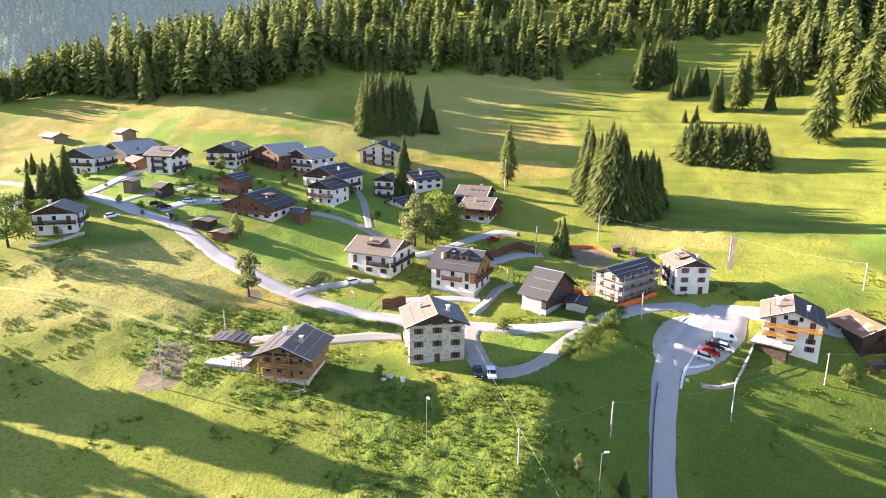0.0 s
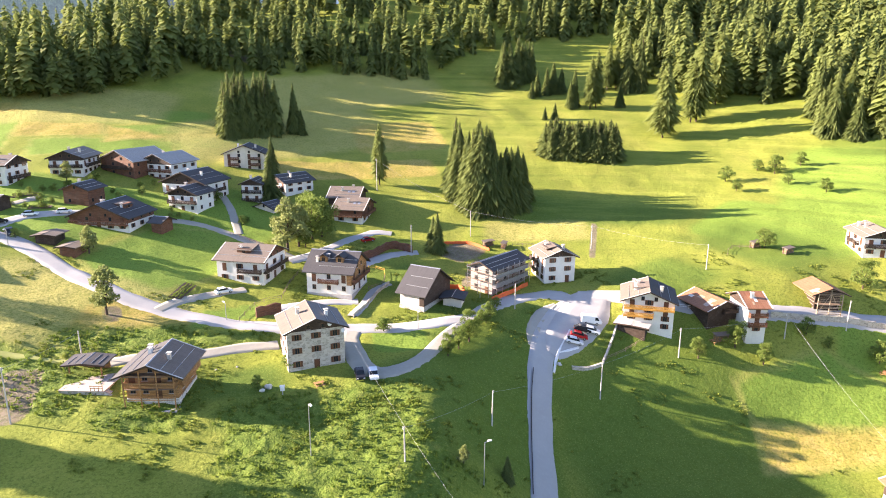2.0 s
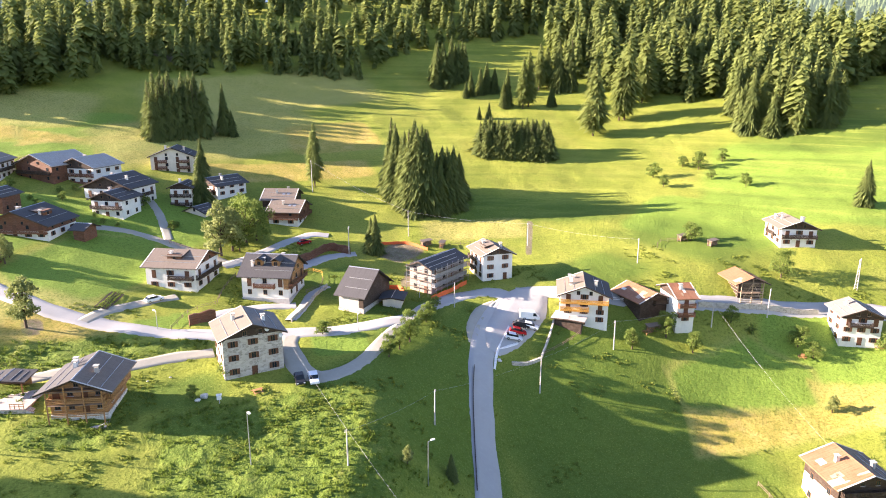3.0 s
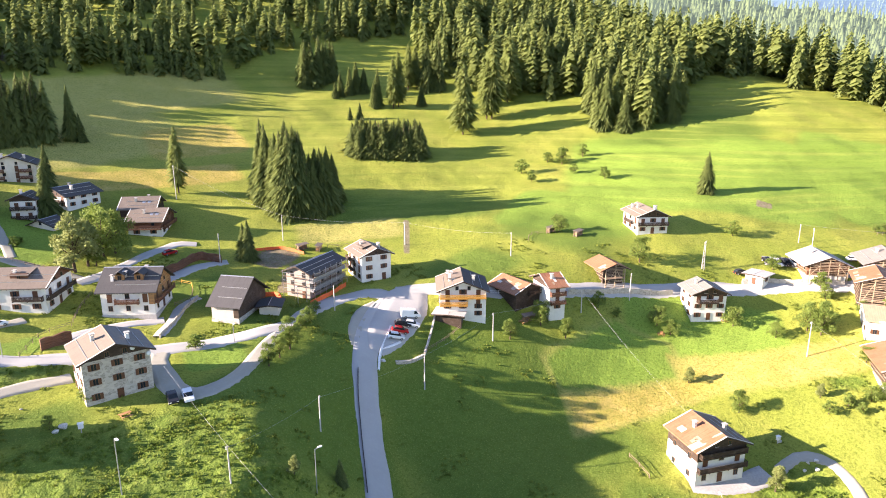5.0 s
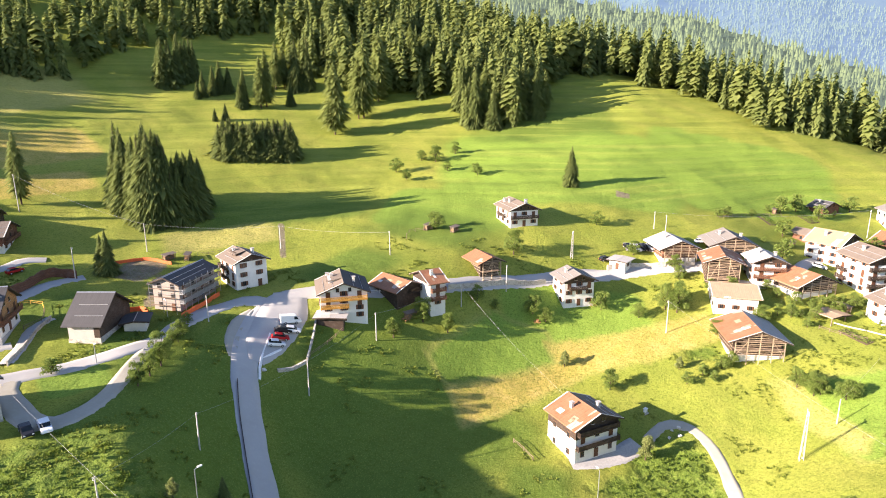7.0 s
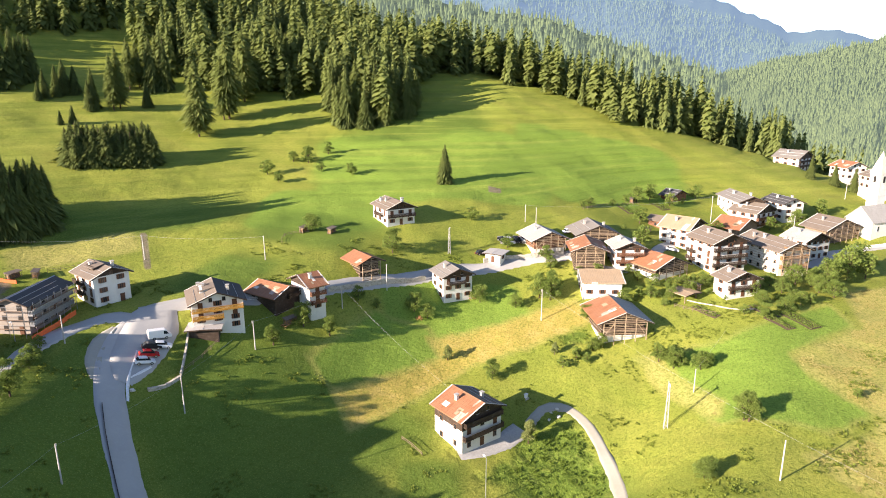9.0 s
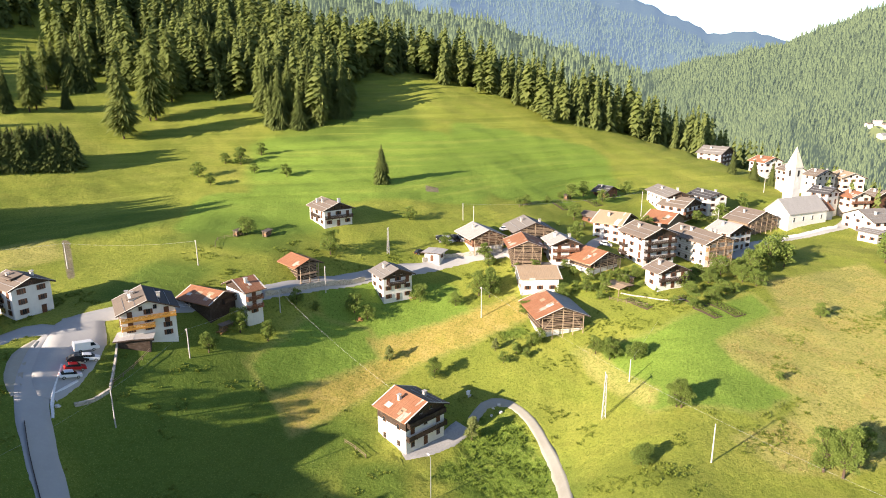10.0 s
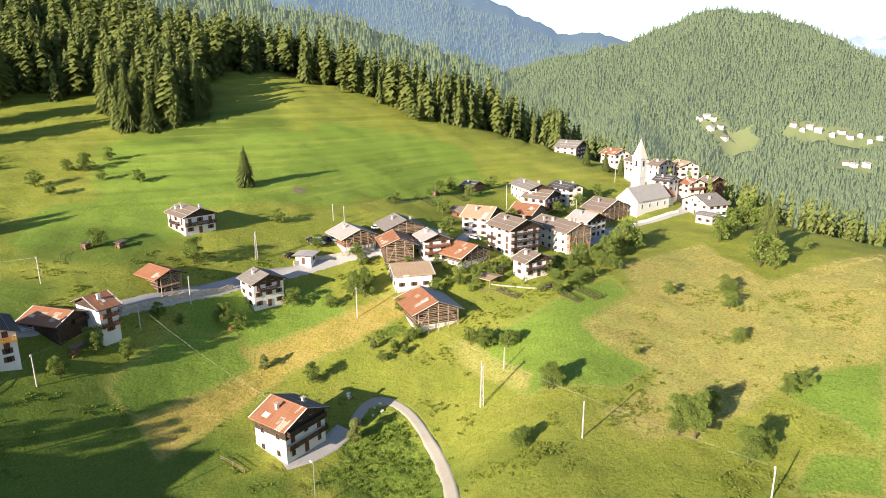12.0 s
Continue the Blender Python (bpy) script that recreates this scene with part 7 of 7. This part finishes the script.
car(57.9, 131.8, -18, "white")
car(59.6, 133.2, -20, "red")
car(61.2, 135.0, -21, "black")
car(63.2, 134.4, -25, "white")
car(64.2, 137.0, -15, "van")
car(7.2, 116.5, -87, "black")
car(9.8, 116.4, -88, "white")
car(-22.8, 159.6, 30, "white")
car(-96.7, 186.4, 40, "white")
car(-85.4, 195.6, 27, "black")
car(-80.2, 188.5, -57, "black")
car(-88.5, 197.6, 35, "black")
car(-80.0, 202.2, 12, "white")
car(-71.9, 204.6, 15, "white")
car(15.9, 196.4, 21, "red")
car(174.0, 119.0, -95, "black")
car(175.9, 117.5, -99, "white")
car(178.0, 116.0, -104, "black")
car(179.9, 114.5, -108, "silver")
car(182.2, 112.6, -111, "black")
car(184.0, 110.8, -112, "silver")
car(200.0, 103.5, -41, "van")
car(203.2, 96.7, -15, "van")
car(194.9, 105.8, -33, "white")
car(206.9, 74.0, -66, "white")
car(163.6, 119.9, -19, "black")


# ---- walls, fences and small things ----
def wall(points, height, thick, material, label):
    """A low wall that follows the ground, with a stepped, uneven top."""
    c = glide(points, 1.2)
    t = np.gradient(c, axis=0)
    t /= np.linalg.norm(t, axis=1)[:, None] + 1e-9
    side = np.stack([t[:, 1], -t[:, 0]], 1) * thick / 2
    z = ground(c[:, 0], c[:, 1])
    bump = height * (1 + 0.08 * np.sin(np.arange(len(c)) * 2.1))
    bm = bmesh.new()
    rings = []
    for k in range(len(c)):
        p, q = c[k] + side[k], c[k] - side[k]
        rings.append([bm.verts.new((p[0], p[1], z[k] - 0.6)), bm.verts.new((p[0], p[1], z[k] + bump[k])), bm.verts.new((q[0], q[1], z[k] + bump[k])), bm.verts.new((q[0], q[1], z[k] - 0.6))])
    for r0, r1 in zip(rings, rings[1:]):
        for k in range(4):
            bm.faces.new((r0[k], r0[(k + 1) % 4], r1[(k + 1) % 4], r1[k]))
    bm.faces.new(rings[0])
    bm.faces.new(rings[-1][::-1])
    bmesh.ops.recalc_face_normals(bm, faces=bm.faces)
    name = "safety_net" if material is MESH_RED else "plank_fence" if material is WOOD_RED else "stone_wall"
    tagged(part(name, bm, material), label, "fence" if name != "stone_wall" else "wall")


def fence(points, label):
    """Posts with two rails, each its own part."""
    c = glide(points, 2.4)
    x, y = c[0]
    root = new("rail_fence")
    root.matrix_world = pose(x, y, gz(x, y))
    tagged(root, label, "fence")
    tops = []
    mat = FRAME_WHITE if "white" in label else YELLOW_WOOD if "yellow" in label else WOOD_GREY
    for px, py in c:
        z = gz(px, py) - gz(x, y)
        bm = bmesh.new()
        bar(bm, (px - x, py - y, z - 0.4), (px - x, py - y, z + 1.05), 0.07, 6, 0.06)
        part("post", bm, mat, root)
        tops.append(Vector((px - x, py - y, z)))
    for a, b in zip(tops, tops[1:]):
        for h in (0.5, 0.92):
            bm = bmesh.new()
            bar(bm, a + Vector((0, 0, h)), b + Vector((0, 0, h)), 0.05, 5)
            part("rail", bm, mat, root)


wall(((161.0, 117.2), (167.6, 113.2), (175.7, 105.6), (181.2, 99.8)), 1.3, 0.4, STONE, "grey stone retaining wall below the village road")
fence(((172.7, 87.8), (172.7, 82.0), (176.9, 78.1)), "wooden garden fence below the barns")
fence(((171.8, 59.3), (172.2, 54.4), (172.8, 48.7)), "wooden garden fence around the plots")
fence(((-59.2, 214.9), (-53.2, 213.1), (-47.8, 209.6)), "wooden garden fence in the hamlet")
fence(((60.2, 188.1), (66.2, 186.1), (72.9, 185.0)), "thin wooden fence in the meadow")
# dark rail stands in for the shadow line along the road's left edge
wall(((35.7, 94.8), (37.9, 101.9), (40.2, 109.3), (42.7, 117.0), (45.4, 124.0)), 0.6, 0.12, WOOD_DARK, "low guard rail, dark to draw the road edge's shadow line")
wall(((71.1, 136.6), (67.1, 131.3), (62.8, 126.3)), 0.8, 0.4, STONE, "grey dry-stone retaining wall beside the car park")
wall(((55.1, 125.6), (58.6, 125.3), (62.6, 126.1)), 0.6, 0.6, STONE, "low heap of grey stones along the bank")
wall(((108.9, 131.3), (114.7, 129.8), (123.5, 127.9), (133.3, 124.9)), 1.5, 0.4, STONE, "grey stone retaining wall under the road")
wall(((133.3, 124.9), (139.5, 123.0)), 1.3, 0.4, STONE, "grey stone retaining wall under the road")
wall(((18.5, 163.6), (14.5, 157.7), (11.2, 150.5), (7.8, 143.8)), 0.9, 0.3, STONE, "grey stone wall along the paved ramp")
wall(((10.5, 180.5), (16.3, 184.3), (22.8, 190.7), (28.4, 186.8)), 2.4, 0.25, WOOD_RED, "rust-brown plank fence on a bank")
wall(((-14.2, 145.8), (-8.7, 148.4)), 2.4, 0.4, WOOD_RED, "brown plank front of a sunken garage")
wall(((265.4, 32.1), (274.9, 23.8), (293.0, 11.6)), 1.1, 0.4, WHITE, "white churchyard wall along the road")
fence(((90.2, 86.6), (90.1, 83.6), (89.6, 80.3)), "weathered wooden rail fence beside the farmhouse")
wall(((176.6, 57.7), (177.5, 50.9), (177.9, 44.2), (181.2, 39.0)), 0.25, 0.3, STONE, "low stone garden wall below the houses")
wall(((42.8, 149.2), (49.1, 152.9), (55.1, 157.8)), 1.2, 0.06, MESH_RED, "orange safety net round the building site")
wall(((38.9, 192.6), (46.4, 192.3), (52.0, 185.6)), 0.9, 0.06, MESH_RED, "orange safety net on the bank")
wall(((31.9, 159.3), (36.2, 158.5), (37.3, 155.5)), 1.2, 0.06, MESH_RED, "orange safety net beside the shed")
wall(((-109.1, 165.6), (-103.3, 168.6), (-98.7, 174.3)), 0.8, 0.4, STONE, "low dry-stone wall below the house")
fence(((-25.1, 197.8), (-19.2, 194.2), (-13.1, 189.8), (-8.7, 185.8)), "weathered wooden rail fence along the lane")
fence(((-17.8, 144.1), (-15.0, 152.8), (-13.0, 154.8), (-8.9, 156.8)), "wooden railing above the sunken garage")
fence(((86.7, 138.6), (90.3, 137.4), (93.1, 136.2)), "white bridge railing beside the road")
fence(((115.8, 160.1), (120.4, 164.9), (127.5, 161.7)), "thin wooden fence in the meadow")
fence(((12.6, 173.2), (14.2, 175.2), (16.2, 175.0), (18.3, 172.6), (18.1, 169.6)), "yellow timber guard rail beside the chalet")
fence(((18.1, 169.0), (16.6, 162.9), (12.8, 160.6)), "pale wooden railing above the paved ramp")
fence(((-4.3, 174.6), (-7.1, 165.6), (-8.6, 158.2)), "pale wooden rail fence beside the chalet")
fence(((186.0, 93.3), (196.5, 92.0), (203.0, 89.5)), "wooden fence behind the barns")
fence(((75.2, 130.7), (69.3, 128.4), (64.0, 127.1)), "wire fence on thin posts")
fence(((221.2, 114.3), (237.0, 112.0), (250.5, 105.1)), "thin wooden fence by the gardens")


def terrace(x, y, z, turn, w, l):
    """A level paved terrace on a stone footing, with steps down at one corner."""
    root = new("terrace")
    root.matrix_world = pose(x, y, z, 0, 0, turn)
    tagged(root, "level pale paved terrace on a stone footing", "terrace")
    bm = bmesh.new()
    box(bm, -w / 2, w / 2, -l / 2, l / 2, -2.6, -0.12)
    part("footing", bm, STONE, root, "grey stone footing")
    bm = bmesh.new()
    box(bm, -w / 2 - 0.1, w / 2 + 0.1, -l / 2 - 0.1, l / 2 + 0.1, -0.12, 0.0)
    part("paving", bm, PAVING_STONE, root)
    for k in range(7):
        bm = bmesh.new()
        box(bm, w / 2 + 0.1 + k * 0.32, w / 2 + 0.42 + k * 0.32, -l / 2, -l / 2 + 1.3, -2.4, -0.18 * (k + 1))
        part("step", bm, CONCRETE, root)
    for k in range(4):
        bm = bmesh.new()
        box(bm, w / 2 - 2.4 + k * 0.75, w / 2 - 2.32 + k * 0.75, -l / 2 + 0.02, -l / 2 + 0.1, 0, 1.0)
        part("post", bm, WOOD, root)
    for zz in (0.5, 0.95):
        bm = bmesh.new()
        box(bm, w / 2 - 2.4, w / 2 - 0.05, -l / 2 - 0.02, -l / 2 + 0.02, zz - 0.05, zz + 0.05)
        part("rail", bm, WOOD, root)


terrace(-41.3, 121.6, 14.45, -14, 8.2, 10.2)


def boulder(x, y, s):
    bm = bmesh.new()
    bmesh.ops.create_icosphere(bm, subdivisions=3, radius=s * 0.6)
    for v in bm.verts:
        v.co *= 0.75 + 0.5 * noise.noise(v.co * 1.4 / s + Vector((x, y, 0)))
        v.co.z *= 0.75
    bm.transform(pose(x, y, gz(x, y) + s * 0.2))
    tagged(part("boulder", bm, STONE_PALE), "pale rounded boulder lying in grass", "rock")


def bench(x, y, turn):
    root = new("garden_bench")
    root.matrix_world = pose(x, y, gz(x, y), 0, 0, turn)
    tagged(root, "wooden picnic table with benches", "bench")
    for y0, y1, z in ((-0.4, 0.4, 0.74), (-0.95, -0.65, 0.45), (0.65, 0.95, 0.45)):
        bm = bmesh.new()
        box(bm, -0.95, 0.95, y0, y1, z - 0.05, z)
        part("tabletop" if z > 0.6 else "seat", bm, WOOD, root)
    for px in (-0.7, 0.7):
        bm = bmesh.new()
        bar(bm, (px, -0.75, -0.15), (px, 0.25, 0.7), 0.05, 5)
        part("leg", bm, WOOD, root)
        bm = bmesh.new()
        bar(bm, (px, 0.75, -0.15), (px, -0.25, 0.7), 0.05, 5)
        part("leg", bm, WOOD, root)
        bm = bmesh.new()
        box(bm, px - 0.04, px + 0.04, -0.9, 0.9, 0.32, 0.40)
        part("crossbar", bm, WOOD, root)


def woodpile(x, y, turn):
    """Split logs under a small sheet roof."""
    root = new("woodpile")
    root.matrix_world = pose(x, y, gz(x, y), 0, 0, turn)
    tagged(root, "stacked firewood under a small weathered roof", "woodpile")
    rw = random.Random(int(x))
    for mat, share in ((WOOD_GREY, 0), (WOOD, 1)):
        bm = bmesh.new()
        for i in range(11):
            for j in range(6):
                if (i * 5 + j * 3 + i * j) % 5 in ((0, 2, 3), (1, 4))[share]:
                    bar(bm, (-1.6 + i * 0.3, -0.5, 0.1 + j * 0.24), (-1.6 + i * 0.3, 0.5, 0.1 + j * 0.24), rw.uniform(0.09, 0.13), 6)
        tagged(part("logs", bm, mat, root), kind="stuff")
    for px in (-1.85, 1.75):
        for py in (-0.55, 0.55):
            bm = bmesh.new()
            box(bm, px - 0.06, px + 0.06, py - 0.06, py + 0.06, -0.4, 1.7)
            part("post", bm, WOOD_GREY, root)
    bm = bmesh.new()
    box(bm, -2.1, 2.0, -0.9, 0.9, -0.04, 0.04, pose(0, 0, 1.78, 8))
    part("roof", bm, ROOF_BROWN, root)


def water_box(x, y):
    root = new("garden_box")
    root.matrix_world = pose(x, y, gz(x, y))
    tagged(root, "small white box on a post in grass", "box")
    bm = bmesh.new()
    bar(bm, (0, 0, -0.3), (0, 0, 0.9), 0.09, 6)
    part("post", bm, POLE, root)
    bm = bmesh.new()
    box(bm, -0.4, 0.4, -0.3, 0.3, 0.85, 1.7)
    bmesh.ops.bevel(bm, geom=[e for e in bm.edges], offset=0.05, segments=1, affect='EDGES')
    b = part("housing", bm, FRAME_WHITE, root)
    bm = bmesh.new()
    box(bm, -0.48, 0.48, -0.38, 0.38, 1.7, 1.78)
    part("lid", bm, FRAME_WHITE, b)


def garden_bed(x, y, turn, length, width):
    """A kitchen garden: a dug bed with rows of plants."""
    root = new("vegetable_bed")
    root.matrix_world = pose(x, y, gz(x, y), 0, 0, turn)
    tagged(root, "kitchen garden bed with leafy green rows", "garden bed")
    c, s = math.cos(radians(turn)), math.sin(radians(turn))

    def up(px, py):
        return gz(x + c * px - s * py, y + s * px + c * py) - gz(x, y)

    bm = bmesh.new()
    n = 8
    grid = [[bm.verts.new((-length / 2 + i * length / n, -width / 2 + j * width / 4, up(-length / 2 + i * length / n, -width / 2 + j * width / 4) + 0.14)) for j in range(5)] for i in range(n + 1)]
    for i in range(n):
        for j in range(4):
            bm.faces.new((grid[i][j], grid[i + 1][j], grid[i + 1][j + 1], grid[i][j + 1]))
    part("soil", bm, plain("garden_soil", (0.12, 0.085, 0.055), 0.95), root)
    rs = np.random.default_rng(int(abs(x) * 3 + abs(y)))
    for row in range(int(width / 0.8)):
        vs, fs, m = [], [], 0
        for k in range(int(length / 0.55)):
            v, f = leaf_cloud(rs, [(0, 0, 0.3, 0.3, 1.0)], 16, 0.16)
            px, py = -length / 2 + 0.3 + k * 0.55, -width / 2 + 0.4 + row * 0.8
            vs.append(v * rs.uniform(0.7, 1.2) + np.array([px, py, up(px, py) + 0.1]))
            fs.append(f + m)
            m += len(v)
        me = mesh_arrays("plant_row", np.vstack(vs), np.vstack(fs))
        tagged(part("plant_row", me, BROAD if row % 2 else HERB, root), kind="stuff")


# the first stack is put in place of a small hut at the building site
woodpile(52.7, 189.5, 20)
woodpile(57.2, 187.2, 60)
woodpile(174.2, 85.6, 30)
woodpile(184.1, 58.4, 60)
woodpile(220.7, 88.1, 10)
garden_bed(257.4, 98.8, 60, 9, 4)
garden_bed(239.9, 105.7, 60, 8, 3)
garden_bed(174.8, 33.5, 60, 8, 3)
garden_bed(-58.3, 211.3, 20, 6, 3)
boulder(120.6, 67.7, 0.7)
boulder(120.5, 65.6, 1.0)
boulder(118.6, 66.9, 0.8)
boulder(52.3, 126.2, 1.1)
boulder(-10.0, 115.7, 1.6)
boulder(-11.0, 114.8, 1.0)
boulder(-16.4, 123.8, 0.5)
boulder(-20.3, 123.1, 0.4)
boulder(122.1, 67.0, 0.9)
boulder(120.9, 74.5, 1.0)
bench(-0.6, 115.1, 20)
bench(91.5, 127.4, 10)
bench(126.5, 113.9, 40)
bench(145.0, 109.6, 64)
# the next two stacks stand in for low wooden hay sheds on the slope
woodpile(127.1, 163.5, 20)
woodpile(131.7, 155.5, 20)
woodpile(93.5, 127.6, 0)
woodpile(251.6, 108.2, 10)
woodpile(192.6, 87.1, 45)
water_box(-7.3, 112.9)
water_box(120.4, 74.5)
garden_bed(-87.4, 220.0, 20, 7, 3)
garden_bed(-32.2, 159.2, 75, 9, 3)
garden_bed(179.7, 38.6, 60, 9, 3)
garden_bed(179.6, 29.6, 60, 10, 4)
garden_bed(-79.8, 209.3, 10, 6, 3)
garden_bed(173.3, 51.4, 70, 8, 2.5)

# ---- growth on the ground ----
def clump_arrays(seed, n, tall, spread):
    """A tuft of leaning blades or leaves, about a metre. Triangles."""
    rs = np.random.default_rng(seed)
    v, f = [], []
    for k in range(n):
        a, b = rs.uniform(0, 6.283), rs.uniform(0.1, 1.0) * spread
        d = np.array([math.cos(a), math.sin(a), 0.0])
        q = np.array([-d[1], d[0], 0.0])
        root = d * b * 0.6
        tip = d * (b + 0.25 * rs.random()) + np.array([0, 0, tall * rs.uniform(0.5, 1.1) * (1.1 - 0.5 * b / spread)])
        wd = 0.16 * rs.uniform(0.6, 1.5)
        mid = (root + tip) / 2 + np.array([0, 0, 0.12])
        i = len(v)
        v += [root, mid + q * wd, tip, mid - q * wd]
        f += [(i, i + 1, i + 2), (i, i + 2, i + 3)]
    return np.array(v), np.array(f)


def scatter(name, label, category, spots, sizes, models, material, seed):
    rs = np.random.default_rng(seed)
    vs, fs, n = [], [], 0
    near = np.min(np.hypot(spots[:, None, 0] - PAVED[None, :, 0], spots[:, None, 1] - PAVED[None, :, 1]) - PAVED[None, :, 2], axis=1)
    spots, sizes = spots[near > 0.5], sizes[near > 0.5]
    z = ground(spots[:, 0], spots[:, 1])
    for (x, y), h, s in zip(spots, z, sizes):
        v, f = models[rs.integers(len(models))]
        a = rs.uniform(0, 6.283)
        c, q = math.cos(a) * s, math.sin(a) * s
        vs.append(np.column_stack([v[:, 0] * c - v[:, 1] * q + x, v[:, 0] * q + v[:, 1] * c + y, v[:, 2] * s + h - 0.05]))
        fs.append(f + n)
        n += len(v)
    me = mesh_arrays(name, np.vstack(vs), np.vstack(fs))
    me.materials.append(material)
    return tagged(new(name, me), label, category, kind="stuff")


def spots_in(rs, n, r0, r1, a0, a1):
    a, r = np.radians(rs.uniform(a0, a1, n)), np.sqrt(rs.uniform(r0 ** 2, r1 ** 2, n))
    return np.column_stack([r * np.sin(a), r * np.cos(a)])


PAVED = np.vstack(PAVING)
rs = np.random.default_rng(21)
HERBS = [clump_arrays(s, 10, 0.8, 0.75) for s in range(5)]
TUFTS = [clump_arrays(40 + s, 6, 0.45, 0.5) for s in range(5)]
# tall herbs on the rough slopes
sp = spots_in(rs, 75000, 75, 300, -36, 102)
keep = growth("rough", ROUGH, sp[:, 0], sp[:, 1]) * (0.35 + lattice_noise(sp[:, 0] / 5, sp[:, 1] / 5, 9)) > 0.56
sp = sp[keep]
scatter("tall_herbs", "tall green herbs and nettles on rough slope", "undergrowth", sp, rs.uniform(0.4, 0.85, len(sp)), HERBS, HERB, 1)
# tussocks in the unmown meadow
sp = spots_in(rs, 60000, 70, 200, -36, 102)
m = 1 - np.maximum.reduce([growth(key, table, sp[:, 0], sp[:, 1]) for key, table in (("mown", MOWN), ("bare", BARE), ("dry", DRY))])
keep = m * lattice_noise(sp[:, 0] / 11, sp[:, 1] / 11, 12) * lattice_noise(sp[:, 0] / 2.7, sp[:, 1] / 2.7, 13) > 0.42
sp = sp[keep]
TUSSOCK = leaves("tussock_grass", (0.14, 0.19, 0.024), (0.24, 0.27, 0.05), 0.3)
scatter("grass_tussocks", "tussocks of unmown meadow grass", "grass", sp, rs.uniform(0.5, 1.1, len(sp)), TUFTS, TUSSOCK, 2)
# straw tufts on the dried pasture
sp = spots_in(rs, 90000, 90, 260, 75, 104)
keep = growth("sere", SERE, sp[:, 0], sp[:, 1]) * (0.3 + lattice_noise(sp[:, 0] / 6, sp[:, 1] / 6, 41)) * (0.4 + lattice_noise(sp[:, 0] / 1.9, sp[:, 1] / 1.9, 42)) > 0.74
sp = sp[keep]
STRAW = leaves("dry_straw", (0.38, 0.33, 0.10), (0.48, 0.42, 0.165), 0.35)
scatter("straw_tussocks", "dry straw-coloured tussocks on the pasture", "grass", sp, rs.uniform(0.3, 0.6, len(sp)), TUFTS, STRAW, 3)
